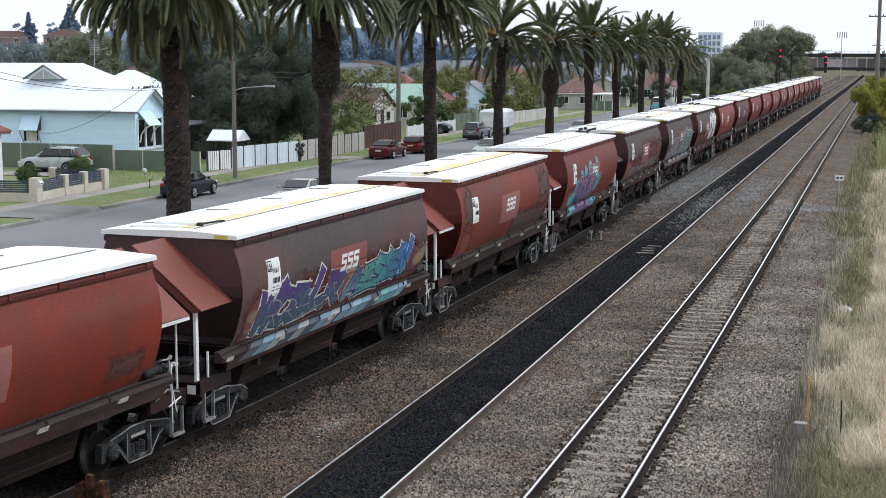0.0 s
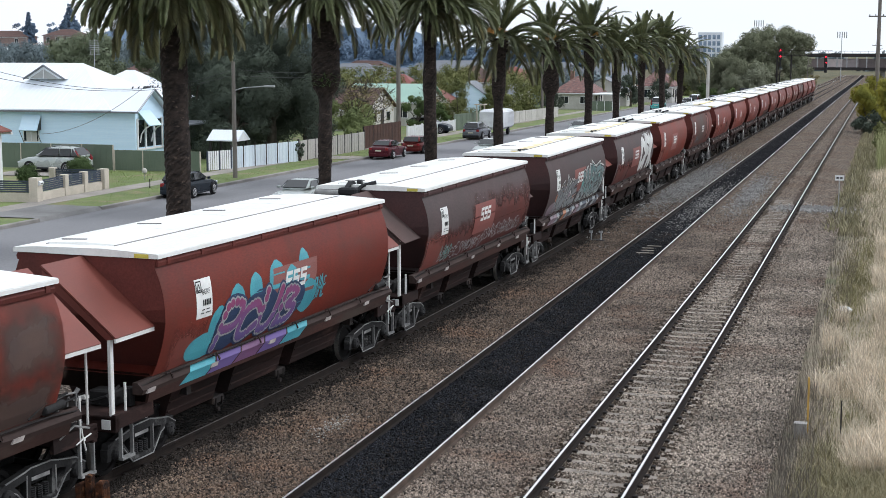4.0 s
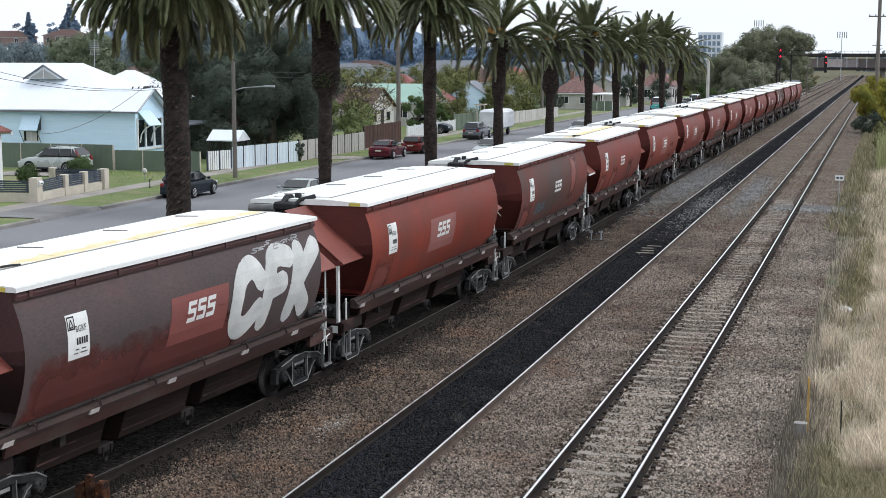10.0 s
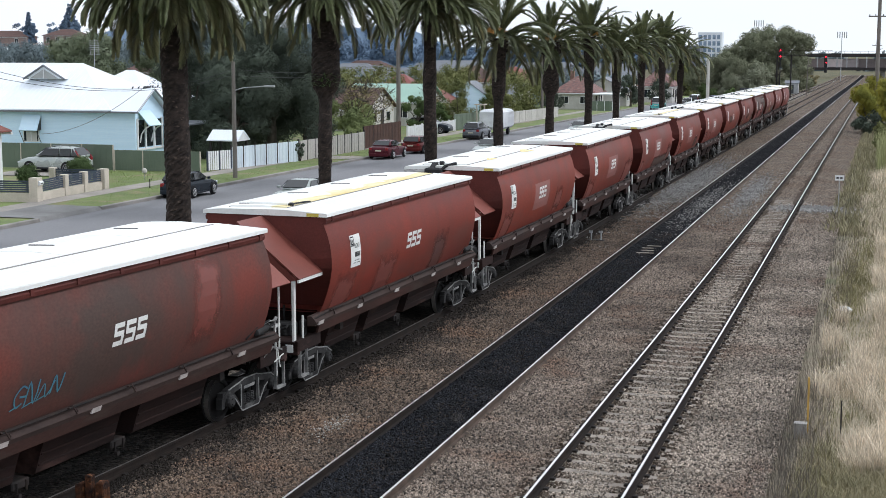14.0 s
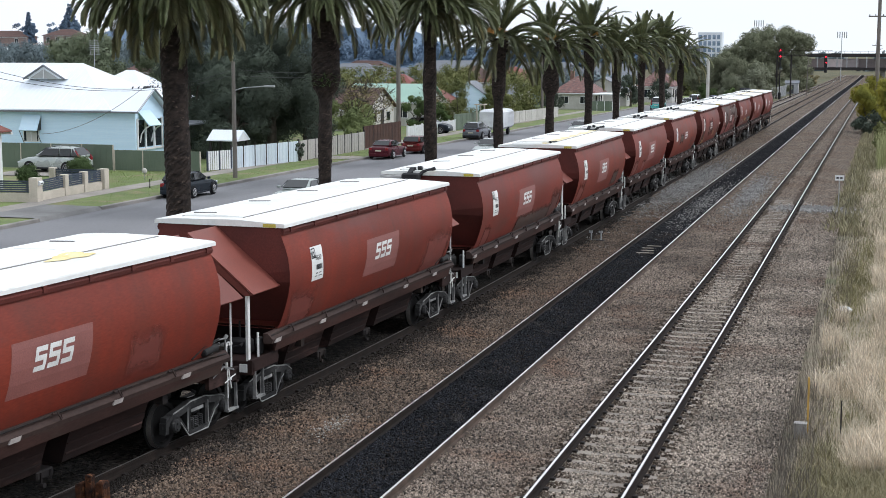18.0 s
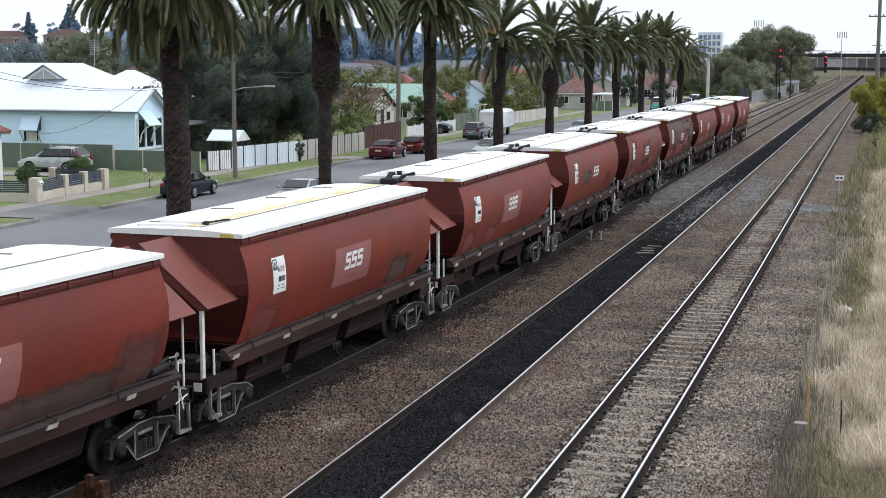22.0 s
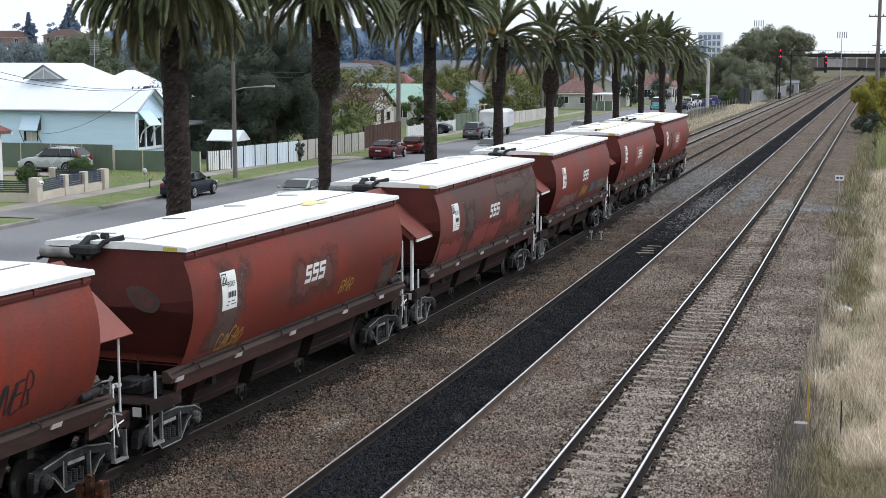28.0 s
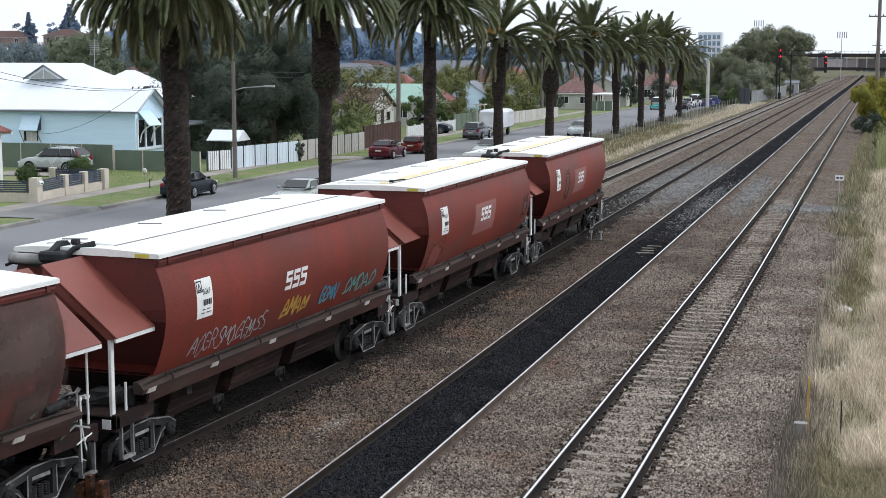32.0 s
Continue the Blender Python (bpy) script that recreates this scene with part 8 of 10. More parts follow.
M_TILE_MOTTLED = mat("mottled_red_brown_tiles", (0.2, 0.1, 0.086), (0.11, 0.068, 0.062), 2.2, 0.85, 0, 0.6, 9, (1, 1, 3), spots=(0.28, 0.17, 0.155), spot_scale=1.6, spot_at=0.6)
M_ROOF_GREEN = mat("pale_green_metal_roof", (0.3, 0.45, 0.37), (0.26, 0.4, 0.33), 0.6, 0.5)
M_ROOF_DARK = mat("dark_grey_roof", (0.08, 0.085, 0.095), (0.06, 0.062, 0.07), 0.8, 0.6)
M_ROOF_GREY = mat("grey_metal_roof", (0.17, 0.18, 0.2), (0.12, 0.13, 0.15), 0.6, 0.5)
M_ROOF_RUST = mat("faded_red_metal_roof", (0.24, 0.07, 0.06), (0.18, 0.06, 0.052), 0.6, 0.6)
M_BRICK = mat("brown_brick_wall", (0.2, 0.12, 0.09), (0.15, 0.09, 0.07), 3, 0.9, 0, 0.3, 12)
# brick paled and pinked with distance haze, for the hill houses
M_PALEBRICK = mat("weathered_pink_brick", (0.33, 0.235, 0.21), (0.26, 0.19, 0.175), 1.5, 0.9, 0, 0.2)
M_RENDER = mat("pale_rendered_wall", (0.55, 0.53, 0.5), (0.46, 0.44, 0.41), 0.8, 0.85)
M_TARP = mat("white_tarpaulin", (0.72, 0.73, 0.75), (0.62, 0.63, 0.66), 1.5, 0.5, 0, 0.2, 8)


def window(parent, x0, x1, z0, z1, y, sign, frame=None):
    """A framed window on a wall that faces along y; sign: the way it faces."""
    w = part("window", mesh_of("window", _ring(x0, x1, z0, z1, y, sign), frame or M_TRIM), None, parent)
    bm = bmesh.new()
    box(bm, x0 + 0.06, x1 - 0.06, min(y, y + sign * 0.02), max(y, y + sign * 0.02), z0 + 0.06, z1 - 0.06)
    part("pane", bm, M_GLASS, w, "dark glass")
    return w


def _ring(x0, x1, z0, z1, y, sign):
    bm = bmesh.new()
    a, b = sorted((y, y + sign * 0.05))
    for q in ((x0, x1, z0, z0 + 0.07), (x0, x1, z1 - 0.07, z1), (x0, x0 + 0.07, z0 + 0.07, z1 - 0.07), (x1 - 0.07, x1, z0 + 0.07, z1 - 0.07), ((x0 + x1) / 2 - 0.025, (x0 + x1) / 2 + 0.025, z0 + 0.07, z1 - 0.07)):
        box(bm, q[0], q[1], a, b, q[2], q[3])
    return bm


def gable_roof(bm, x0, x1, y0, y1, ze, zr, t=0.07):
    """Two slopes with thickness, ridge along x."""
    ym = (y0 + y1) / 2
    for ya, yb in ((y0, ym), (y1, ym)):
        lo = [bm.verts.new(p) for p in ((x0, ya, ze), (x1, ya, ze), (x1, yb, zr), (x0, yb, zr))]
        hi = [bm.verts.new((v.co.x, v.co.y, v.co.z + t)) for v in lo]
        bm.faces.new(lo[::-1])
        bm.faces.new(hi)
        for i in range(4):
            bm.faces.new((lo[i], lo[(i + 1) % 4], hi[(i + 1) % 4], hi[i]))


def hip_roof(bm, x0, x1, y0, y1, ze, zr, inset, t=0.08):
    ym = (y0 + y1) / 2
    c = [(x0, y0, ze), (x1, y0, ze), (x1, y1, ze), (x0, y1, ze)]
    lo = [bm.verts.new(p) for p in c]
    hi = [bm.verts.new((p[0], p[1], p[2] + t)) for p in c]
    r0, r1 = bm.verts.new((x0 + inset, ym, zr)), bm.verts.new((x1 - inset, ym, zr))
    bm.faces.new(lo[::-1])
    for i in range(4):
        bm.faces.new((lo[i], lo[(i + 1) % 4], hi[(i + 1) % 4], hi[i]))
    bm.faces.new((hi[0], hi[1], r1, r0))
    bm.faces.new((hi[1], hi[2], r1))
    bm.faces.new((hi[2], hi[3], r0, r1))
    bm.faces.new((hi[3], hi[0], r0))


def gable_fill(bm, x, y0, y1, ze, zr, t=0.1):
    prism(bm, [(y0, ze), (y1, ze), ((y0 + y1) / 2, zr)], 0, x - t / 2, x + t / 2)


def house(label, x, y, w, d, wall_h, roof_h, wall, roof, kind="gable", turn=0, windows=2, chimney=False, verandah=None, base=None, category="house"):
    """A plain suburban house: local x along its front, front facing -y."""
    g = fall(y) - 0.35 if base is None else base
    h = thing("house", label, category, pose(x, y, g, 0, 0, turn), "houses of the suburb")
    bm = bmesh.new()
    box(bm, -w / 2, w / 2, -d / 2, d / 2, 0, wall_h)
    if kind == "gable":
        for sx in (-1, 1):
            gable_fill(bm, sx * (w / 2 - 0.06), -d / 2, d / 2, wall_h, wall_h + roof_h - 0.02)
    part("wall", bm, wall, h)
    bm = bmesh.new()
    if kind == "gable":
        gable_roof(bm, -w / 2 - 0.35, w / 2 + 0.35, -d / 2 - 0.4, d / 2 + 0.4, wall_h - 0.12, wall_h + roof_h)
    else:
        hip_roof(bm, -w / 2 - 0.4, w / 2 + 0.4, -d / 2 - 0.4, d / 2 + 0.4, wall_h - 0.05, wall_h + roof_h, min(w, d) / 2)
    r = part("roof", bm, roof, h)
    for sy in (-1, 1):
        bm = bmesh.new()
        box(bm, -w / 2 - 0.38, w / 2 + 0.38, sy * (d / 2 + 0.42) - 0.06, sy * (d / 2 + 0.42) + 0.06, wall_h - 0.2, wall_h - 0.06)
        part("gutter", bm, M_TRIM, r)
    for i in range(windows):
        cx = -w / 2 + w * (i + 0.5) / windows
        window(h, cx - 0.6, cx + 0.6, 0.95, wall_h - 0.5, -d / 2, -1)
    # the end wall that faces the street
    for q in (-d * 0.25, d * 0.28):
        bm = bmesh.new()
        box(bm, w / 2, w / 2 + 0.05, q - 0.5, q + 0.5, 0.95, wall_h - 0.5)
        part("end_window", bm, M_GLASS, h, "dark window")
    bm = bmesh.new()
    box(bm, w / 2, w / 2 + 0.06, -0.1, 0.8, 0.05, 2.1)
    part("door", bm, M_DARKTIMBER, h)
    if chimney:
        bm = bmesh.new()
        box(bm, -w * 0.2 - 0.3, -w * 0.2 + 0.3, 0.3, 0.9, wall_h, wall_h + roof_h + 0.8, 0.02)
        part("chimney", bm, M_BRICK, r)
    if verandah:
        bm = bmesh.new()
        prism(bm, [(-d / 2 - 2.3, wall_h - 0.62), (-d / 2 - 2.3, wall_h - 0.55), (-d / 2, wall_h - 0.1), (-d / 2, wall_h - 0.2)], 0, -w / 2, w / 2)
        part("verandah_roof", bm, verandah, h)
        for i in range(5):
            bm = bmesh.new()
            px = -w / 2 + 0.1 + (w - 0.2) * i / 4
            box(bm, px - 0.06, px + 0.06, -d / 2 - 2.2, -d / 2 - 2.08, 0, wall_h - 0.58)
            part("verandah_post", bm, M_TRIM, h)
    return h


# the pale blue weatherboard house
HG = fall(88) - 0.35
blue = thing("weatherboard_house", "pale blue weatherboard cottage with a white metal roof", "house", pose(0, 0, 0), "houses of the suburb")
bm = bmesh.new()
box(bm, -66, -50.2, 88.0, 98, HG, 3.12)
box(bm, -50.2, -47.7, 88.0, 91.9, HG, 3.12)
gable_fill(bm, -47.75, 88, 91.9, 3.12, 4.42)
bw = part("wall", bm, M_BOARD, blue, "pale blue lapped boards")
bm = bmesh.new()
prism(bm, [(0, 0), (-0.028, 0), (-0.006, 0.168), (0, 0.168)], 0, -66, -47.7)
ME_BOARD = mesh_of("board", bm, M_BOARD)
for i in range(19):
    part("board", ME_BOARD, None, bw).matrix_basis = pose(0, 88.0, HG + 0.35 + 0.168 * i)
bm = bmesh.new()
hip_roof(bm, -66.6, -49.2, 87.5, 98.5, 3.1, 6.2, 5.2)
rf = part("roof", bm, M_WHITEROOF, blue, "white corrugated roof")
bm = bmesh.new()
gable_roof(bm, -53.2, -47.2, 87.5, 92.4, 3.02, 4.5)
part("wing_roof", bm, M_WHITEROOF, blue, "white corrugated roof")
bm = bmesh.new()
for x in np.arange(-66.0, -49.6, 0.38):
    k0 = max(0.0, min(1.0, min(x + 66.6, -49.2 - x) / 5.2))
    tube(bm, [(x, 87.5, 3.19), (x, 87.5 + 5.5 * k0, 3.19 + 3.02 * k0)], 0.016, 4, False)
part("roof_ribs", bm, M_WHITEROOF, rf)
bm = bmesh.new()
box(bm, -66.6, -47.2, 87.4, 87.5, 2.98, 3.1)
part("gutter", bm, M_ROOF_GREY, rf)
bm = bmesh.new()
prism(bm, [(-57.4, 5.12), (-54.4, 5.12), (-55.9, 6.02)], 1, 90.4, 92.6)
gb = part("vent_gable", bm, M_WHITEROOF, rf, "small white gable with a louvred vent")
bm = bmesh.new()
prism(bm, [(-57.0, 5.16), (-54.8, 5.16), (-55.9, 5.8)], 1, 90.35, 90.4)
part("vent_louvre", bm, M_GALV, gb)
for a, b in (((-57.5, 5.12), (-55.9, 6.06)), ((-54.3, 5.12), (-55.9, 6.06)), ((-55.9, 5.16), (-55.9, 5.85))):
    bm = bmesh.new()
    tube(bm, [(a[0], 90.33, a[1]), (b[0], 90.33, b[1])], 0.07 if b[1] > 6 else 0.035, 4)
    part("vent_board", bm, M_TRIM if b[1] < 6 else M_ROOF_GREY, gb)
bm = bmesh.new()
for a, b in (((88 - 0.55, 3.0), (89.95, 4.5)), ((92.45, 3.0), (89.95, 4.5))):
    tube(bm, [(-47.25, *a), (-47.25, *b)], 0.08, 4)
part("bargeboard", bm, M_ROOF_GREY, blue)
w = window(blue, -56.15, -54.9, 0.95, 2.55, 87.97, -1)
bm = bmesh.new()
box(bm, -55.9, -55.08, 87.935, 87.955, 1.0, 2.4, 0.004)
part("blind", bm, M_RENDER, w, "pale lowered blind")
bm = bmesh.new()
prism(bm, [(87.95, 2.78), (87.95, 2.72), (87.42, 1.72), (87.37, 1.76)], 0, -56.12, -54.75)
aw = part("awning", bm, M_BOARD, blue, "pale blue window awning")
bm = bmesh.new()
prism(bm, [(87.95, 2.7), (87.95, 1.75), (87.42, 1.72)], 0, -54.79, -54.76)
part("cheek", bm, M_ROOF_DARK, aw, "dark side cheek")
bm = bmesh.new()
for x in (-56.1, -54.78):
    tube(bm, [(x, 87.4, 1.74), (x, 87.95, 0.9)], 0.03, 4)
part("stay", bm, M_ROOF_DARK, aw)
for q in (88.7, 89.9, 91.1):
    bm = bmesh.new()
    box(bm, -47.7, -47.64, q - 0.42, q + 0.42, 0.7, 2.5)
    part("bay_window", bm, M_GLASS, blue, "dark front window")
bm = bmesh.new()
for q in (88.2, 89.3, 90.5, 91.6):
    box(bm, -47.7, -47.6, q - 0.07, q + 0.07, 0.6, 2.6)
box(bm, -47.7, -47.58, 88.1, 91.7, 0.5, 0.62)
part("bay_frame", bm, M_TRIM, blue)
bm = bmesh.new()
prism(bm, [(-47.7, 3.12), (-47.7, 3.05), (-46.9, 2.1), (-46.85, 2.15)], 1, 88.4, 90.1)
fa = part("front_awning", bm, M_BOARD, blue, "pale blue striped awning")
for q in (88.45, 90.05):
    bm = bmesh.new()
    tube(bm, [(-46.9, q, 2.12), (-47.25, q, 1.9), (-47.5, q, 1.55), (-47.62, q, 1.0)], 0.05, 5)
    part("bracket", bm, M_TRIM, fa, "white curved bracket")
bm = bmesh.new()
tube(bm, [(-64.9, 87.9, 3.0), (-64.9, 87.9, HG)], 0.04, 6)
part("downpipe", bm, M_TRIM, blue)
bm = bmesh.new()
box(bm, -49.0, -46.2, 91.9, 98, 1.95, 2.05)
part("porch_roof", bm, M_ROOF_GREY, blue)

aerial = thing("tv_aerial", "thin rooftop television aerial on a mast", "aerial", pose(-55.2, 96.0, 4.6))
bm = bmesh.new()
tube(bm, [(0, 0, 0), (0.05, 0, 3.3)], 0.025, 5)
part("mast", bm, M_GALV, aerial)
for i in range(7):
    bm = bmesh.new()
    tube(bm, [(-0.4 + 0.05, 0, 2.2 + 0.16 * i), (0.4 + 0.05, 0, 2.2 + 0.16 * i)], 0.015, 4)
    part("element", bm, M_GALV, aerial)
for sx in (-0.3, 0.35):
    bm = bmesh.new()
    tube(bm, [(sx, 0, 2.2), (sx, 0, 3.2)], 0.012, 4)
    part("element", bm, M_GALV, aerial)

house("white-roofed cottage behind the blue house", -63.2, 116, 8, 9, 3.4, 2.7, M_BOARD, M_WHITEROOF, "hip", 0, 3)
house("cottage corner with a red tiled roof", -49.5, 66.6, 7.2, 6.4, 3.2, 2.2, M_TRIM, M_TILE_RED, "hip", 0, 1)
bm = bmesh.new()
prism(bm, [(-45.9, 2.35), (-45.9, 2.25), (-44.85, 1.35), (-44.8, 1.42)], 1, 63.8, 66.4)
tagged(new("window_awning", mesh_of("window_awning", bm, M_TRIM)), "white awning over a cottage window", "awning")
house("brown-roofed house with white gable boards", -51.6, 140, 6, 8, 2.3, 1.9, M_RENDER, M_TILE_BROWN, "gable", 0, 2)
house("house with a pale green metal roof", -51.2, 152, 8.5, 7.5, 2.7, 1.7, M_RENDER, M_ROOF_GREEN, "gable", 0, 2)
house("house with a faded red roof", -61.6, 186, 6, 6, 2.9, 2.2, M_RENDER, M_ROOF_RUST, "hip", 0, 2)
house("small house with a bright red roof", -51.2, 166, 4.2, 6, 2.0, 1.6, M_RENDER, M_TILE_RED, "gable", 90, 2)
house("house with a steep blue-grey gable", -47.6, 170, 3.2, 6, 2.2, 2.3, M_BOARD, M_ROOF_GREY, "gable", 90, 1)
house("low bungalow with mottled red-brown roof tiles", -42.4, 208, 5.6, 7, 2.5, 2.2, M_RENDER, M_TILE_MOTTLED, "hip", 0, 2, True)
house("pale rendered house behind garden trees", -49.8, 194, 6, 6, 2.6, 1.2, M_RENDER, M_ROOF_GREY, "gable", 0, 2)
house("grey-roofed house beside the bungalow", -41.2, 222, 4.0, 7, 2.4, 2.0, M_RENDER, M_ROOF_GREY, "gable", 90, 2)
house("house with mottled red-brown tiles down the street", -36.8, 246, 5.4, 7, 2.8, 2.6, M_RENDER, M_TILE_MOTTLED, "hip", 0, 2)
for i, (x, y, w, wl, rf_, k, lab) in enumerate([(-72, 215, 10, M_RENDER, M_ROOF_GREY, "gable", "distant grey-roofed house among treetops"), (-84, 238, 11, M_RENDER, M_ROOF_GREY, "hip", "distant grey-roofed house among treetops"), (-66, 236, 9, M_RENDER, M_TILE_BROWN, "hip", "distant brown-tiled house among treetops"), (-78, 262, 12, M_RENDER, M_ROOF_GREY, "gable", "distant grey-roofed house among treetops"), (-58, 232, 8, M_BRICK, M_TILE_RED, "hip", "distant red-tiled house among treetops"), (-96, 262, 12, M_RENDER, M_ROOF_GREY, "hip", "distant grey-roofed house among treetops"), (-62, 276, 10, M_RENDER, M_ROOF_GREY, "gable", "distant grey-roofed house among treetops"), (-52, 250, 8, M_RENDER, M_ROOF_DARK, "hip", "distant dark-roofed house among treetops"), (-107, 300, 13, M_RENDER, M_TILE_BROWN, "hip", "distant brown-tiled house among treetops"), (-88, 300, 12, M_RENDER, M_ROOF_GREY, "gable", "distant grey-roofed house among treetops"), (-47, 262, 8, M_RENDER, M_ROOF_GREY, "gable", "distant grey-roofed house among treetops")]):
    house(lab, x, y, w, 8, 3.2, 2.4, wl, rf_, k, random.Random(i).uniform(-20, 20), 3, base=fall(y) - 0.4 + 0.012 * (y - 200))
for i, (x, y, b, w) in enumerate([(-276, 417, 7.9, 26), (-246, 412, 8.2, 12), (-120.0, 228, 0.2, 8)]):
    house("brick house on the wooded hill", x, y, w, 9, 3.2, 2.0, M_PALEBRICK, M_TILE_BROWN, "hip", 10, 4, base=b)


# ---- fences ----
def run_fence(name, label, pts, panel, h, material, post_mat, post_w, gap=0.0, rails=False, cap=0.0, per=1, base=-0.24, slats=0, category="fence"):
    """A fence along points: posts, and panels that are boards of their own."""
    f = thing(name, label, category)
    for (xa, ya), (xb, yb) in zip(pts, pts[1:]):
        ln = math.hypot(xb - xa, yb - ya)
        k = max(1, round(ln / panel))
        ang = math.degrees(math.atan2(yb - ya, xb - xa))
        for i in range(k + 1):
            x, y = xa + (xb - xa) * i / k, ya + (yb - ya) * i / k
            me = shared(name + "_post", lambda bm: box(bm, -post_w / 2, post_w / 2, -post_w / 2, post_w / 2, -0.2, h + cap, 0.008), post_mat)
            p = part("post", me, None, f)
            p.matrix_basis = pose(x, y, fall(y) + base, 0, 0, ang)
            if i == k:
                break
            wp = ln / k - post_w
            if gap > 0.03:
                n = max(2, int(wp / 0.19))
                for s in range(n):
                    me = shared("%s_picket_%d" % (name, round(wp * 1000)), lambda bm, q=wp / n - gap: box(bm, -q / 2, q / 2, -0.012, 0.012, 0.06, h), material)
                    c = (i + (0.5 * post_w + wp * (s + 0.5) / n) / (ln / k)) / k
                    x2, y2 = xa + (xb - xa) * c, ya + (yb - ya) * c
                    part("picket", me, None, f).matrix_basis = pose(x2, y2, fall(y2) + base, 0, 0, ang)
                continue
            for j in range(per):
                bw = wp / per
                key = "%s_panel_%d" % (name, round(bw * 1000))
                def build(bm, bw=bw):
                    # one pressed or boarded sheet with stepped faces
                    n = max(2, int(bw / 0.2))
                    front = []
                    for s in range(n):
                        a, d = -bw / 2 + bw * s / n, 0.014 * (s % 2)
                        front += [(a, -0.012 - d), (a + bw / n, -0.012 - d)]
                    prism(bm, front + [(bw / 2, 0.012), (-bw / 2, 0.012)], 2, 0.03, h)
                me = shared(key, build, material)
                q = part("panel", me, None, f)
                c = (i + 0.5 * post_w / (ln / k) + (j + 0.5) * bw / (ln / k)) / k
                x2, y2 = xa + (xb - xa) * c, ya + (yb - ya) * c
                q.matrix_basis = pose(x2, y2, fall(y2) + base, 0, 0, ang)
    return f


run_fence("steel_fence", "dull green steel sheet fence with pale posts", [(-62, 83.0), (-46.6, 83.0)], 2.35, 1.62, M_GREENFENCE, M_CREAM, 0.07)
run_fence("low_steel_fence", "lower dull green steel fence stepping down to the gate", [(-46.5, 83.0), (-40.6, 83.0)], 2.1, 1.3, M_GREENFENCE, M_CREAM, 0.07)
run_fence("picket_fence", "low white picket fence beside a gate", [(-40.6, 84.0), (-40.0, 86.2)], 1.1, 1.25, M_TRIM, M_SLATE, 0.1, 0.06)
run_fence("white_fence", "weathered white board fence with dark posts", [(-40.0, 86.2), (-38.6, 94.0)], 1.35, 1.42, M_PALING, M_DARKTIMBER, 0.09, 0.0, cap=0.12)
run_fence("paling_fence", "grey timber paling fence along the footpath", [(-38.6, 94.1), (-38.7, 107.6)], 1.5, 1.42, M_GREYPALING, M_DARKTIMBER, 0.075, 0.01, cap=0.1)
run_fence("brush_fence", "dark brown brushwood fence", [(-39.0, 108.2), (-39.4, 118.5)], 2.5, 1.8, M_BROWNFENCE, M_DARKTIMBER, 0.08)
run_fence("garden_fence", "white garden fence with open panels", [(-40.6, 124), (-40.6, 139)], 2.2, 1.1, M_TRIM, M_TRIM, 0.14, 0.07, cap=0.1)
run_fence("side_fence", "dark green side fence", [(-41.0, 140), (-40.6, 152)], 2.4, 1.6, M_GREENFENCE, M_GREENFENCE, 0.07)
run_fence("street_fence", "pale fence in front of the bungalow", [(-39.5, 158), (-38.5, 176)], 2.4, 1.3, M_RENDER, M_RENDER, 0.12)
run_fence("bungalow_fence", "green mesh panel fence before the bungalow", [(-39.3, 199.8), (-36.2, 200.0)], 1.1, 1.35, M_GREENFENCE, M_TRIM, 0.08)
cp = thing("carport", "flat white-edged carport beside the bungalow", "carport", pose(-38.0, 205.0, fall(205) - 0.3))
bm = bmesh.new()
box(bm, -1.6, 1.6, -3.2, 2.6, 2.2, 2.38, 0.01)
part("roof", bm, M_TRIM, cp)
for x in (-1.5, 1.5):
    for y in (-3.0, 2.4):
        bm = bmesh.new()
        box(bm, x - 0.05, x + 0.05, y - 0.05, y + 0.05, 0, 2.2)
        part("post", bm, M_TRIM, cp)
# low front wall of the corner cottage
wall = thing("front_wall", "low cream rendered wall with slatted blue-grey panels", "wall")
WP = [(-46.5, 63.0), (-43.2, 63.1), (-39.95, 63.5), (-40.35, 66.8), (-40.45, 68.9), (-40.4, 70.8), (-43.5, 70.9)]
for i, (x, y) in enumerate(WP):
    bm = bmesh.new()
    w = 0.24 if i in (2, 5) else 0.17
    box(bm, -w, w, -w, w, -0.2, 1.2 if i == 2 else 1.1, 0.015)
    p = part("pillar", bm, M_CREAM, wall)
    p.matrix_basis = pose(x, y, fall(y) - 0.22)
for (xa, ya), (xb, yb) in zip(WP, WP[1:]):
    ln = math.hypot(xb - xa, yb - ya)
    ang = math.degrees(math.atan2(yb - ya, xb - xa))
    m = pose((xa + xb) / 2, (ya + yb) / 2, fall(ya) - 0.22, 0, 0, ang)
    bm = bmesh.new()
    box(bm, -ln / 2 + 0.2, ln / 2 - 0.2, -0.1, 0.1, -0.2, 0.42)
    part("base_wall", bm, M_CREAM, wall).matrix_basis = m
    for s in range(6):
        bm = bmesh.new()
        box(bm, -ln / 2 + 0.18, ln / 2 - 0.18, -0.012, 0.012, 0.46 + s * 0.1, 0.54 + s * 0.1)
        part("slat", bm, M_SLATE, wall).matrix_basis = m
M_BUSH = leaf_mat("clipped_bush_leaves", (0.085, 0.12, 0.05), (0.05, 0.075, 0.03))


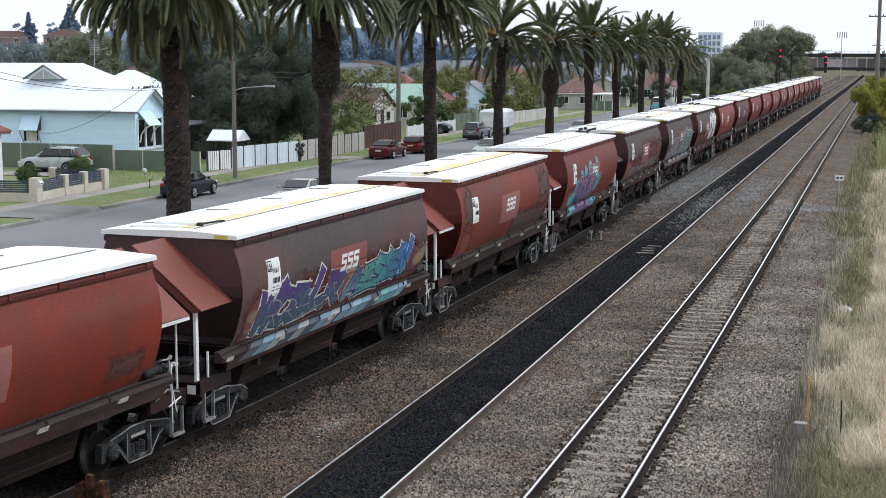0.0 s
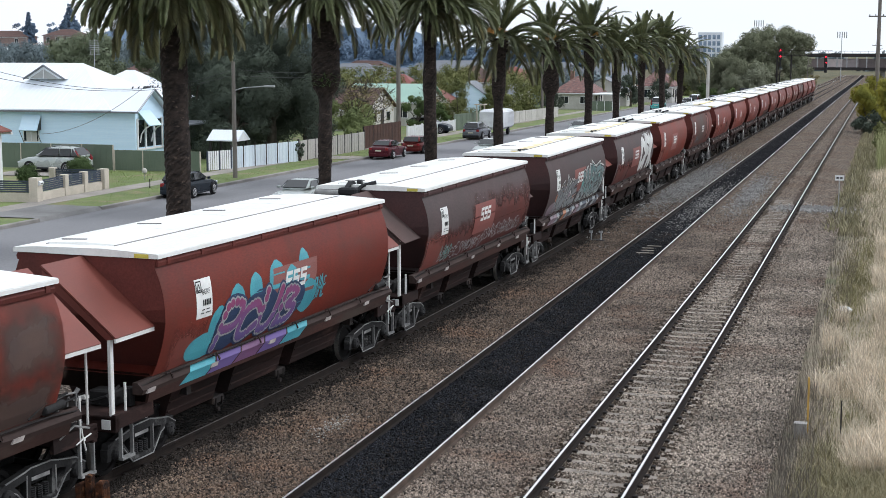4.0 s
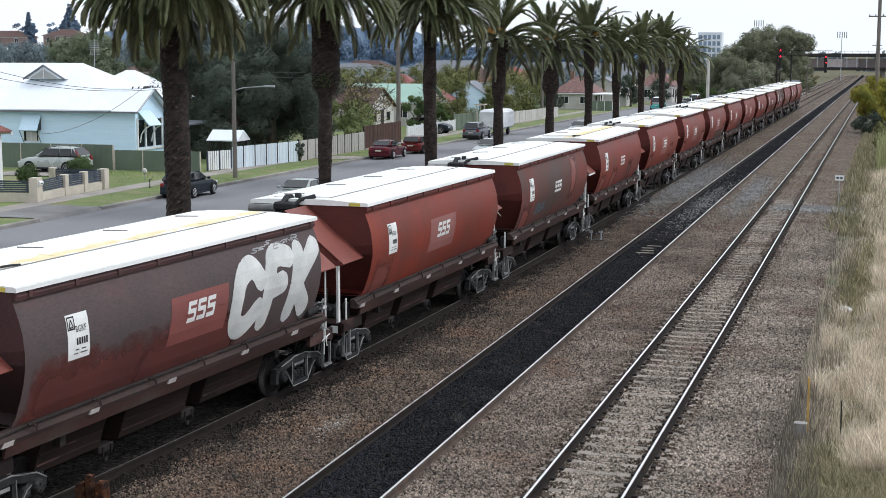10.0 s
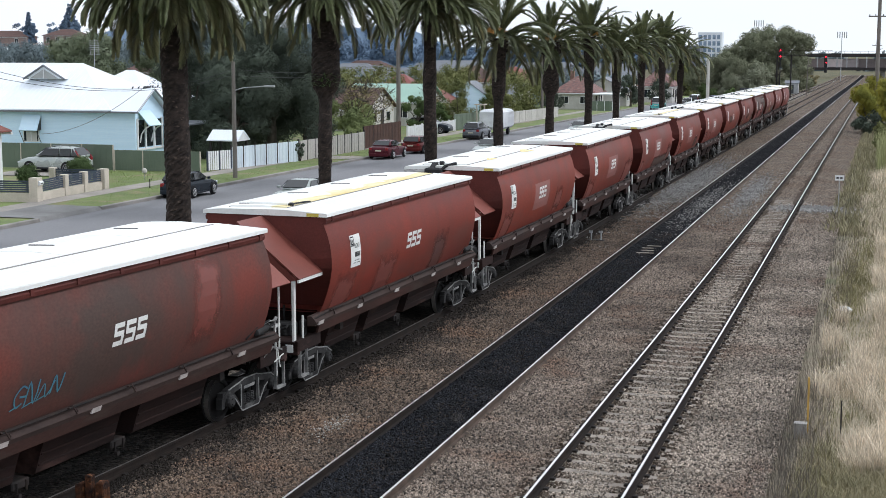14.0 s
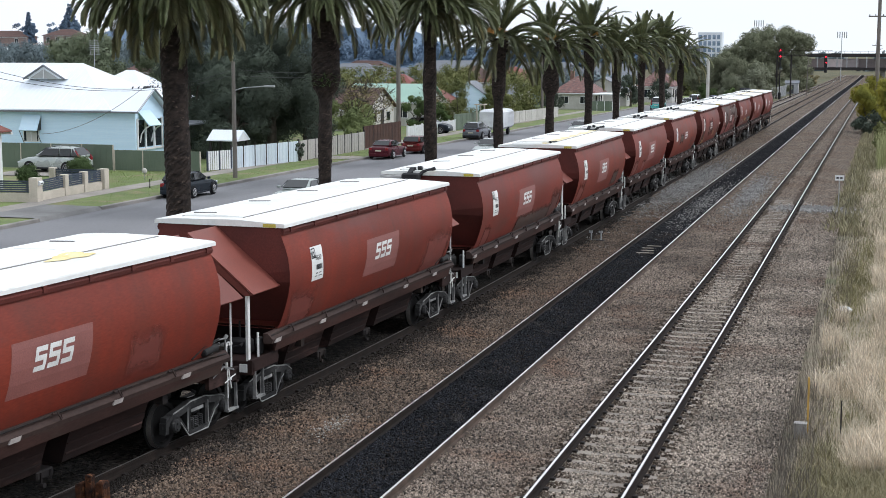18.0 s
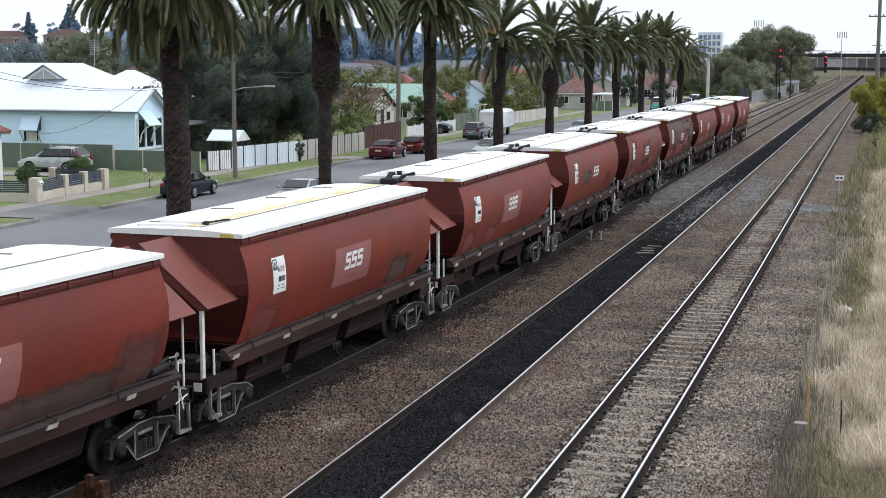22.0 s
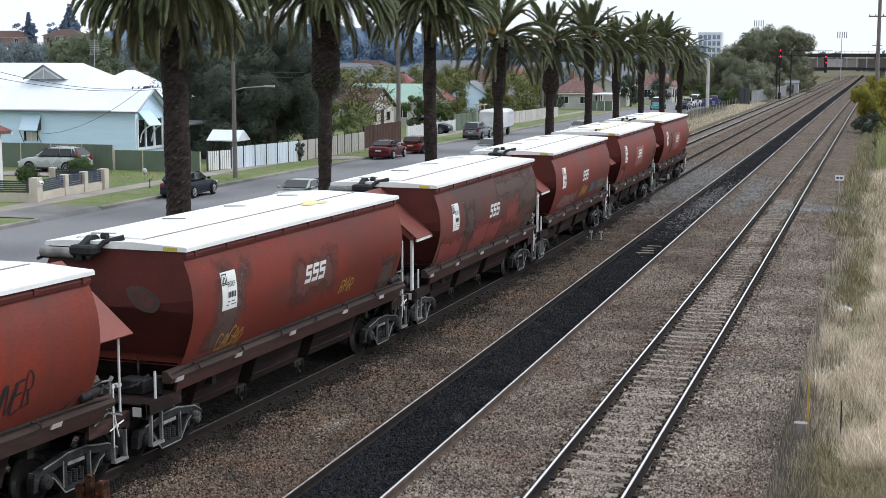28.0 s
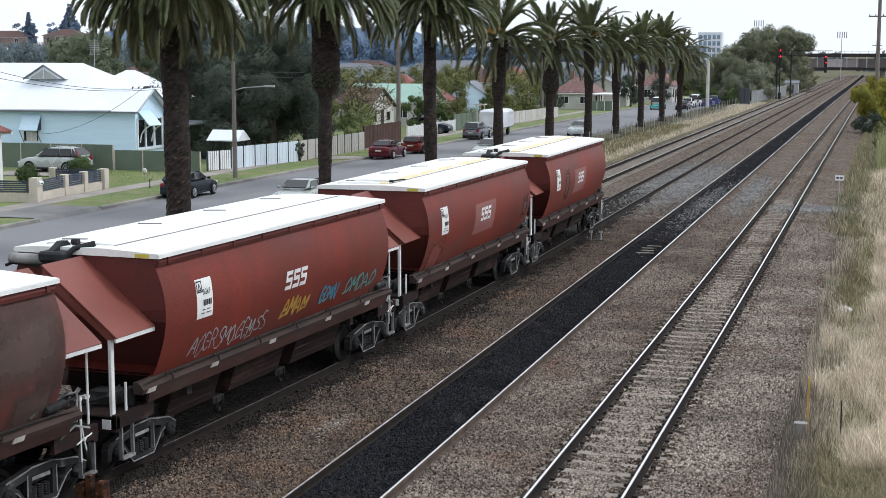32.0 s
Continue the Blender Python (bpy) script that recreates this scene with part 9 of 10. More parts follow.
def ball_bush(label, x, y, z, r, seed):
    t = thing("round_bush", label, "bush", pose(x, y, fall(y) - 0.3))
    bm = bmesh.new()
    tube(bm, [(0, 0, 0), (0, 0, z)], 0.05, 6)
    part("stem", bm, M_BARK, t)
    rq = random.Random(seed)
    clumps = [(rq.uniform(-0.2, 0.2) * r, rq.uniform(-0.2, 0.2) * r, z + rq.uniform(-0.1, 0.1) * r, r * rq.uniform(0.8, 0.95)) for _ in range(4)]
    part("foliage", leaves_mesh(clumps, 5200, 0.08, seed, M_BUSH), None, t)


ball_bush("clipped round green bush behind the low wall", -43.3, 68.0, 0.95, 0.66, 901)
ball_bush("larger clipped green bush behind the low wall", -42.3, 71.6, 1.15, 0.72, 902)
mbx = thing("letterbox", "small white letterbox on the wall pier", "letterbox", pose(-39.7, 63.5, fall(63.5) + 0.72))
bm = bmesh.new()
tube(bm, [(0, -0.16, 0), (0, 0.16, 0)], 0.12, 10)
part("body", bm, M_TRIM, mbx)
bm = bmesh.new()
box(bm, 0.1, 0.125, -0.1, 0.1, -0.02, 0.02)
part("slot", bm, M_BLACK, mbx)
hedge("low_hedge", "low bright green hedge by the fence", -43.6, 140.5, 1.2, 1.6, 1.6, M_LEAF_GREEN, 903, 1000, 0.14)
hedge("climber", "dark creeper over the white fence", -38.55, 94.0, 0.3, 0.5, 1.9, M_LEAF_DARK, 904, 700, 0.1)
gate = thing("gate_roof", "small white gabled roof over a garden gate", "gate", pose(-42.87, 92.0, fall(92) - 0.3))
bm = bmesh.new()
gable_roof(bm, -1.15, 1.15, -1.0, 1.0, 1.55, 2.2)
part("roof", bm, M_WHITEROOF, gate)
for sx in (-0.95, 0.95):
    for sy in (-0.8, 0.8):
        bm = bmesh.new()
        box(bm, sx - 0.07, sx + 0.07, sy - 0.07, sy + 0.07, -0.1, 1.6)
        part("post", bm, M_DARKTIMBER, gate)
bm = bmesh.new()
gable_fill(bm, 1.1, -0.95, 0.95, 1.55, 2.18, 0.05)
part("gable_board", bm, M_TRIM, gate)
tap = thing("garden_tap", "short dark garden standpipe on the lawn", "standpipe", pose(-38.2, 71.9, fall(72) - 0.2))
bm = bmesh.new()
tube(bm, [(0, 0, 0), (0, 0, 0.5), (0.12, 0, 0.5)], 0.03, 6)
part("pipe", bm, M_DARKTIMBER, tap)
orb = thing("garden_lamp", "small pale globe lamp on a short stake", "garden lamp", pose(-40.9, 76.4, fall(76) - 0.22))
bm = bmesh.new()
tube(bm, [(0, 0, 0), (0, 0, 0.42)], 0.02, 6)
part("stake", bm, M_GALV, orb)
bm = bmesh.new()
tube(bm, [(0, 0, 0.4), (0, 0, 0.46), (0, 0, 0.56), (0, 0, 0.66), (0, 0, 0.72)], 0.14, 12, True, [0.04, 0.13, 0.16, 0.13, 0.04])
part("globe", bm, M_RENDER, orb, "pale frosted globe", True)
perg = thing("pergola", "pale timber garden pergola behind the fence", "pergola", pose(-40.0, 146.2, fall(146) - 0.3))
for i in range(3):
    bm = bmesh.new()
    box(bm, -0.4 + 0.4 * i - 0.05, -0.4 + 0.4 * i + 0.05, -0.05, 0.05, 0, 2.4)
    part("post", bm, M_CREAM, perg)
bm = bmesh.new()
box(bm, -0.55, 0.55, -0.5, 0.5, 2.4, 2.5)
part("top", bm, M_CREAM, perg)


# ---- vehicles ----
CARS = {
    # length, width, body line (x, height), cabin: rear foot, rear top, front top, front foot, roof height
    "estate": (4.8, 1.9, [(-2.42, 0.6), (-2.38, 1.1), (-1.2, 1.12), (0.8, 1.08), (1.6, 1.02), (2.25, 0.88), (2.45, 0.55)], (-2.35, -1.7, 0.15, 1.1, 1.75), 0.23, 0.36),
    "hatch": (4.25, 1.76, [(-2.1, 0.6), (-2.06, 0.95), (-1.0, 0.95), (0.8, 0.93), (1.6, 0.84), (2.0, 0.72), (2.12, 0.5)], (-2.02, -1.55, 0.0, 0.95, 1.44), 0.18, 0.32),
    "sedan": (4.65, 1.8, [(-2.3, 0.62), (-2.25, 0.98), (-1.5, 1.0), (0.8, 0.94), (1.7, 0.84), (2.2, 0.7), (2.32, 0.5)], (-1.75, -1.0, 0.0, 0.95, 1.44), 0.18, 0.33),
    "suv": (4.6, 1.85, [(-2.28, 0.65), (-2.22, 1.08), (-1.2, 1.08), (0.9, 1.04), (1.7, 0.98), (2.18, 0.85), (2.3, 0.55)], (-2.2, -1.75, 0.05, 0.95, 1.66), 0.22, 0.36),
    "van": (4.7, 1.84, [(-2.33, 0.6), (-2.3, 1.05), (-1.2, 1.05), (1.2, 1.05), (2.0, 1.02), (2.28, 0.9), (2.35, 0.55)], (-2.3, -2.2, 1.45, 2.15, 2.0), 0.22, 0.34),
}


def loft(bm, rows):
    """A closed skin through like rows of points."""
    vs = [[bm.verts.new(p) for p in r] for r in rows]
    for a, b in zip(vs, vs[1:]):
        for i in range(len(a)):
            bm.faces.new((a[i], a[(i + 1) % len(a)], b[(i + 1) % len(a)], b[i]))
    bm.faces.new(vs[0][::-1])
    bm.faces.new(vs[-1])


def plate(bm, quad, t=0.012):
    """A thin pane over four corners, standing proud by t."""
    q = [Vector(p) for p in quad]
    nrm = (q[1] - q[0]).cross(q[3] - q[0]).normalized() * t
    lo, hi = [bm.verts.new(p - nrm * 2) for p in q], [bm.verts.new(p + nrm) for p in q]
    bm.faces.new(lo[::-1])
    bm.faces.new(hi)
    for i in range(4):
        bm.faces.new((lo[i], lo[(i + 1) % 4], hi[(i + 1) % 4], hi[i]))


def b_rim(wr):
    def f(bm):
        ring = [(wr * 0.66 * math.cos(k * math.tau / 16), -0.102, wr * 0.66 * math.sin(k * math.tau / 16)) for k in range(17)]
        tube(bm, ring, 0.018, 4, False)
        for k in range(7):
            a = k * math.tau / 7
            tube(bm, [(0, -0.1, 0), (wr * 0.66 * math.cos(a), -0.104, wr * 0.66 * math.sin(a))], 0.022, 4)
        tube(bm, [(0, -0.09, 0), (0, -0.112, 0)], 0.05, 8)
    return f


def car(kind, label, colour, x, y, turn, lift=-0.3, roof=None, category="car"):
    ln, wd, line, (rf0, rt, ft, ff, top), clear, wr = CARS[kind]
    c = thing("car" if kind != "van" else "van", label, category, pose(x, y, fall(y) + lift, 0, 0, turn), "vehicles in the street")
    c.scale = (0.92, 0.92, 0.92)
    hw = wd / 2
    belt = line[2][1]
    end = line[0][0]
    # lower body with rounded corners, seen from above and from the side
    rows = []
    for k, (px_, pz) in enumerate(line):
        tp = 0.84 if k in (0, len(line) - 1) else 0.95 if k in (1, len(line) - 2) else 1.0
        half = [(hw * 0.84, clear), (hw * 0.98, clear + 0.1), (hw * 1.0, pz * 0.62), (hw * 0.985, pz * 0.8), (hw * 0.93, pz - 0.05), (hw * 0.8, pz)]
        rows.append([(px_, s_ * tp, z) for s_, z in half] + [(px_, -s_ * tp, z) for s_, z in half[::-1]])
    bm = bmesh.new()
    loft(bm, rows)
    body = part("body", bm, colour, c, smooth=True)
    sm = body.modifiers.new("rounding", "SUBSURF")
    sm.levels = sm.render_levels = 2
    # cabin
    b0, t0 = hw * 0.9, hw * 0.7
    mid = (rt + ft) / 2
    rows = []
    for px_, pz in ((rf0, belt), (rf0 + (rt - rf0) * 0.55, belt + (top - belt) * 0.62), (rt, top - 0.05), (mid, top), (ft, top - 0.04), (ff - (ff - ft) * 0.5, belt + (top - belt) * 0.52), (ff, belt - 0.04)):
        u = (pz - belt) / (top - belt)
        wt = b0 + (t0 - b0) * max(0.0, u)
        rows.append([(px_, b0, belt - 0.1), (px_, b0 + (wt - b0) * 0.9, belt + (pz - belt) * 0.85), (px_, wt * 0.86, pz), (px_, -wt * 0.86, pz), (px_, -b0 - (wt - b0) * 0.9, belt + (pz - belt) * 0.85), (px_, -b0, belt - 0.1)])
    bm = bmesh.new()
    loft(bm, rows)
    cabin = part("cabin", bm, roof or colour, c, smooth=True)
    sm = cabin.modifiers.new("rounding", "SUBSURF")
    sm.levels = sm.render_levels = 2

    def side_at(u, px_, sy):
        return (px_, sy * (b0 + (t0 - b0) * u + 0.006), belt + (top - belt) * u)
    for sy in (-1, 1):
        # side panes between the pillars
        cuts = (rf0 + 0.12, rf0 + (mid - rf0) * 0.42, mid - 0.02, ff - 0.3) if kind in ("estate", "suv", "van") else (rf0 + 0.3, mid - 0.12, ff - 0.28)
        for a, b in zip(cuts, cuts[1:]):
            def limit(px_, u):
                lo_ = rf0 + (rt - rf0) * u + 0.08
                hi_ = ff + (ft - ff) * u - 0.1
                return max(lo_, min(hi_, px_))
            quad = [side_at(0.06, limit(a + 0.04, 0.06), sy), side_at(0.06, limit(b - 0.04, 0.06), sy), side_at(0.8, limit(b - 0.04, 0.8), sy), side_at(0.8, limit(a + 0.04, 0.8), sy)]
            bm = bmesh.new()
            plate(bm, quad if sy < 0 else [quad[1], quad[0], quad[3], quad[2]])
            part("side_window", bm, M_CARGLASS, c, "dark glass")
        bm = bmesh.new()
        box(bm, ff - 0.42, ff - 0.28, min(sy * hw * 0.96, sy * (hw + 0.14)), max(sy * hw * 0.96, sy * (hw + 0.14)), belt - 0.02, belt + 0.11, 0.03)
        part("mirror", bm, colour, c)
        bm = bmesh.new()
        ya, yb = sorted((sy * hw * 0.58, sy * hw * 0.86))
        box(bm, end + 0.02, end + 0.3, ya, yb, belt - 0.32, belt - 0.1, 0.03)
        if kind in ("estate", "van"):
            tube(bm, [(rf0 + 0.03, sy * b0 * 0.9, belt - 0.12), (rf0 + (rt - rf0) * 0.62, sy * (b0 + (t0 - b0) * 0.6) * 0.93, belt + (top - belt) * 0.6)], 0.07, 6, True, [0.09, 0.05])
        part("tail_lamp", bm, M_TAIL, c, "red tail lamp")
        bm = bmesh.new()
        ya, yb = sorted((sy * hw * 0.5, sy * hw * 0.9))
        box(bm, line[-1][0] - 0.3, line[-1][0] - 0.05, ya, yb, 0.58, 0.72, 0.04)
        part("headlamp", bm, M_HEAD, c, "clear headlamp")
        bm = bmesh.new()
        box(bm, -ln * 0.17, ln * 0.19, min(sy * (hw * 0.97), sy * (hw + 0.004)), max(sy * (hw * 0.97), sy * (hw + 0.004)), clear + 0.02, clear + 0.13, 0.02)
        part("side_skirt", bm, M_BLACK if kind in ("estate", "suv") else colour, c)
        for wx in (-ln * 0.29, ln * 0.3):
            w = part("wheel", shared("car_arch_%.2f" % wr, lambda bm: tube(bm, [(0, -0.03, 0), (0, 0.03, 0)], wr + 0.06, 22), M_BLACK), None, c)
            w.matrix_basis = pose(wx, sy * (hw - 0.035), wr)
            part("tyre", shared("car_tyre_%.2f" % wr, lambda bm: tube(bm, [(0, -0.1, 0), (0, -0.07, 0), (0, 0.07, 0), (0, 0.1, 0)], wr, 22, True, [wr - 0.03, wr, wr, wr - 0.03]), M_TYRE, smooth=True), None, w)
            r = part("rim", shared("car_rim_%.2f" % wr, b_rim(wr), M_RIM), None, w)
            r.matrix_basis = pose(0, 0.0, 0, 0, 0, 0 if sy < 0 else 180)
    # rear screen and windscreen
    for xa, xb, name in ((rf0, rt, "rear_window"), (ff, ft, "windscreen")):
        sg_ = -1 if xa < xb else 1
        lo_u, hi_u = 0.12, 0.86
        pts_ = []
        for u in (lo_u, hi_u):
            wv = (b0 + (t0 - b0) * u) * 0.84
            pts_.append((xa + (xb - xa) * u + sg_ * 0.02, wv, belt + (top - belt) * u))
        quad = [(pts_[0][0], -pts_[0][1], pts_[0][2]), (pts_[0][0], pts_[0][1], pts_[0][2]), (pts_[1][0], pts_[1][1], pts_[1][2]), (pts_[1][0], -pts_[1][1], pts_[1][2])]
        bm = bmesh.new()
        plate(bm, quad[::-1] if sg_ < 0 else quad)
        part(name, bm, M_CARGLASS, c, "dark glass")
    bm = bmesh.new()
    box(bm, end - 0.03, end + 0.02, -0.24, 0.24, 0.62, 0.73)
    part("number_plate", bm, M_PLATE, c, "pale plate")
    bm = bmesh.new()
    box(bm, end - 0.05, end + 0.2, -hw * 0.86, hw * 0.86, clear + 0.04, 0.46, 0.05)
    part("bumper", bm, M_BLACK if kind in ("estate", "suv") else colour, c)
    if kind in ("estate", "suv"):
        for sy in (-1, 1):
            bm = bmesh.new()
            tube(bm, [(rt + 0.15, sy * t0 * 0.82, top - 0.02), (rt + 0.3, sy * t0 * 0.82, top + 0.05), (ft - 0.4, sy * t0 * 0.82, top + 0.05), (ft - 0.2, sy * t0 * 0.82, top - 0.01)], 0.022, 6)
            part("roof_rail", bm, M_RIM, c, "silver roof rail")
    return c


def car_paint(name, a):
    return mat("car_paint_" + name, a, tuple(v * 0.92 for v in a), 1, 0.28, 0.25, 0.0, 30, rough_var=0.05)


P_SILVER, P_BLACK, P_RED, P_RED2, P_GREY, P_WHITE, P_BLUE, P_TEAL = car_paint("silver", (0.43, 0.465, 0.45)), car_paint("blue_black", (0.02, 0.026, 0.035)), car_paint("dark_red", (0.075, 0.013, 0.02)), car_paint("maroon", (0.11, 0.02, 0.018)), car_paint("grey", (0.15, 0.16, 0.18)), car_paint("white", (0.65, 0.66, 0.68)), car_paint("blue", (0.03, 0.05, 0.22)), car_paint("teal", (0.1, 0.42, 0.4))
car("estate", "silver estate car parked in the driveway", P_SILVER, -49.5, 81.0, 180, -0.24)
car("hatch", "dark blue-black hatchback parked at the kerb", P_BLACK, -34.75, 69.7, 90)
car("sedan", "dark red sedan parked at the kerb", P_RED, -34.55, 101.0, 90)
car("hatch", "maroon hatchback parked at the kerb", P_RED2, -34.3, 107.4, 90)
car("suv", "grey four-wheel drive parked at the kerb", P_GREY, -35.3, 127.8, 90)
car("suv", "black four-wheel drive in a driveway", P_BLACK, -41.6, 134.0, 0, -0.2)
car("sedan", "silver sedan parked by the palm trees", P_SILVER, -27.2, 66.4, -90)
car("sedan", "silver-blue sedan parked by the palm trees", P_SILVER, -27.9, 104.3, -90)
car("sedan", "silver sedan driving up the street", P_SILVER, -27.9, 137.2, -90)
car("van", "teal van with a white roof parked at the kerb", P_TEAL, -31.6, 211.0, 90, -0.3, P_WHITE, "van")
car("sedan", "dark sedan parked down the street", P_BLACK, -28.0, 210.5, 90)
car("suv", "white four-wheel drive parked down the street", P_WHITE, -28.4, 219.5, 90)
car("hatch", "blue hatchback parked down the street", P_BLUE, -26.2, 226, 90)
car("suv", "blue four-wheel drive parked down the street", P_BLUE, -26.3, 234, 90)
car("van", "white van parked down the street", P_WHITE, -28.5, 228, 90, -0.3, P_WHITE, "van")
cv = thing("caravan", "caravan under a white tarpaulin at the kerb", "caravan", pose(-35.5, 135.6, fall(136) - 0.28))
bm = bmesh.new()
box(bm, -1.15, 1.15, -2.2, 2.2, 0.55, 2.35, 0.22)
bmesh.ops.subdivide_edges(bm, edges=bm.edges[:], cuts=4, use_grid_fill=True)
for v in bm.verts:
    v.co += noise.noise_vector(v.co * 1.7) * 0.07
part("tarpaulin", bm, M_TARP, cv, "creased white tarpaulin")
for sx in (-1.0, 1.0):
    bm = bmesh.new()
    tube(bm, [(sx - 0.1, 0.2, 0.33), (sx + 0.1, 0.2, 0.33)], 0.33, 16)
    part("wheel", bm, M_TYRE, cv)
bm = bmesh.new()
tube(bm, [(0, -2.2, 0.5), (0, -3.1, 0.5), (0, -3.1, 0.0)], 0.05, 6)
part("drawbar", bm, M_GALV, cv)


# ---- poles, wires, signals ----
def power_pole(label, x, y, top, arms=(), r=0.15, lamp=None, base=None):
    g = fall(y) - 0.3 if base is None else base
    p = thing("power_pole", label, "pole", pose(x, y, g), "poles along the street")
    bm = bmesh.new()
    tube(bm, [(0, 0, -0.1), (0, 0, top - g)], r, 10, True, [r * 1.1, r * 0.8])
    part("shaft", bm, M_POLE, p)
    for z, half, ang in arms:
        bm = bmesh.new()
        box(bm, -half, half, -0.06, 0.06, z - g - 0.06, z - g + 0.06)
        a = part("crossarm", bm, M_POLE, p)
        a.matrix_basis = pose(0, 0, 0, 0, 0, ang)
        for q in (-0.9, -0.35, 0.35, 0.9):
            bm = bmesh.new()
            tube(bm, [(half * q, 0, z - g + 0.05), (half * q, 0, z - g + 0.22)], 0.045, 6)
            part("insulator", bm, M_GALV, a)
    if lamp:
        bm = bmesh.new()
        z = lamp[0] - g
        tube(bm, [(0, 0, z), (0.6, 0, z + 0.18), (lamp[1] - 0.5, 0, z + 0.28)], 0.035, 6)
        arm = part("lamp_arm", bm, M_GALV, p)
        bm = bmesh.new()
        box(bm, lamp[1] - 0.55, lamp[1] + 0.1, -0.1, 0.1, z + 0.22, z + 0.33, 0.03)
        part("lamp_head", bm, M_GALV, arm, "grey street lamp head")
        arm.matrix_basis = pose(0, 0, 0, 0, 0, lamp[2])
    return p


def wire(a, b, sag, r=0.012, name="overhead_wire", label="thin dark overhead power wire"):
    bm = bmesh.new()
    pts = []
    for i in range(15):
        u = i / 14
        p = Vector(a).lerp(Vector(b), u)
        p.z -= 4 * sag * u * (1 - u)
        pts.append(p)
    tube(bm, pts, r, 5)
    tagged(new(name, mesh_of(name, bm, M_WIRE)), label, "wire", "overhead wires")


power_pole("weathered timber pole with a street lamp arm", -36.75, 79.7, 6.45, (), 0.13, (4.75, 2.5, 0))
power_pole("tall timber power pole behind the red cars", -41.4, 124, 11.6, ((10.8, 1.2, 0),), 0.2)
power_pole("timber pole beside the street bend", -40.2, 175, 9.0, ((8.4, 1.0, 0),), 0.16)
power_pole("timber pole down the street", -33.6, 210, 9.2, ((8.6, 1.0, 0),), 0.17)
power_pole("tall pole rising behind the palms", -61.0, 330, 16.5, ((15.6, 1.8, 10), (14.2, 1.4, 10)), 0.2)
power_pole("tall pole far down the street", -43.0, 330, 11.0, ((10.4, 1.6, 20),), 0.2)
power_pole("tall timber pole beside the railway", -1.35, 150, 12.6, ((10.3, 1.0, 0),), 0.2)
power_pole("timber pole beside the railway bridge", -3.2, 330, 9.0, ((8.0, 1.0, 0),), 0.22)
pw = thing("light_mast", "pale concrete lighting mast beside the railway", "pole", pose(-25.5, 218, fall(218) - 0.4))
bm = bmesh.new()
tube(bm, [(0, 0, 0), (0, 0, 7.9)], 0.2, 10, True, [0.26, 0.2])
part("shaft", bm, M_RENDER, pw)
power_pole("plain timber pole carrying the street wires", -36.75, 54.4, 7.4, (), 0.14)
for z, z_end, sag in ((6.02, 6.46, 1.08), (5.69, 6.12, 0.83)):
    wire((-36.75, 79.7, z), (-36.75, 54.4, z_end), sag)
    wire((-36.75, 79.7, z), (-41.4, 124, z + 0.86), 0.8)
wire((-36.75, 68.6, 5.14), (-54.7, 87.95, 1.5), 0.55)
# small birds on the wire
for u in (0.477, 0.452, 0.43, 0.424, 0.417, 0.411, 0.403, 0.392, 0.37):
    b = thing("bird", "small dark bird perched on the wire", "bird", pose(-36.75, 79.7 - 25.3 * u, 6.02 + 0.44 * u - 4 * 1.08 * u * (1 - u) + 0.03), "birds on the wire")
    bm = bmesh.new()
    tube(bm, [(0, -0.1, -0.02), (0, -0.03, 0.03), (0, 0.05, 0.06)], 0.04, 6, True, [0.01, 0.045, 0.03])
    part("torso", bm, M_BLACK, b)
    bm = bmesh.new()
    tube(bm, [(0, 0.04, 0.08), (0, 0.09, 0.09)], 0.03, 6, True, [0.03, 0.012])
    part("head", bm, M_BLACK, b)

M_SIGRED = mat("red_signal_lens", (1.0, 0.016, 0.03), (1.0, 0.012, 0.024), 1, 0.3, 0, 0.0, 30, glow=6.0)


def signal(label, x, y, foot, head, heads=1):
    s = thing("railway_signal", label, "signal", pose(x, y, 0))
    bm = bmesh.new()
    tube(bm, [(0, 0, foot), (0, 0, head + 0.4)], 0.09, 8)
    box(bm, -0.25, 0.25, -0.2, 0.2, foot, foot + 1.2, 0.02)
    part("post", bm, M_BLACK, s)
    for k in range(heads):
        bm = bmesh.new()
        z = head - 1.05 * k
        box(bm, -0.28, 0.28, -0.1, 0.1, z - 0.6, z + 0.45, 0.04)
        h = part("signal_head", bm, M_BLACK, s, "black signal head")
        bm = bmesh.new()
        tube(bm, [(0, -0.14, z + 0.1), (0, -0.1, z + 0.1)], 0.115, 14)
        part("lens", bm, M_SIGRED, h, "glowing red lens")
        bm = bmesh.new()
        for q in range(7):
            a0 = radians(180 * q / 6)
            bm.verts.new((0.19 * math.cos(a0), -0.1, z + 0.1 + 0.19 * math.sin(a0)))
            bm.verts.new((0.19 * math.cos(a0), -0.32, z + 0.1 + 0.19 * math.sin(a0)))
        bm.verts.ensure_lookup_table()
        for q in range(6):
            bm.faces.new([bm.verts[i] for i in (2 * q, 2 * q + 1, 2 * q + 3, 2 * q + 2)])
        part("lens_hood", bm, M_BLACK, h)
    return s


signal("tall railway signal showing two red lights", -19.2, 273, fall(273) - 0.3, 6.9, 2)
signal("railway signal showing red lights over the tracks", -11.5, 277.54, 3.0, 5.75, 2)
gan = thing("signal_gantry", "dark steel signal gantry across the tracks", "gantry")
bm = bmesh.new()
box(bm, -20.2, -10.4, 277.6, 278.4, 6.05, 6.2)
for x in np.arange(-20.0, -10.4, 1.2):
    tube(bm, [(x, 277.6, 6.2), (x, 277.6, 7.0)], 0.03, 4)
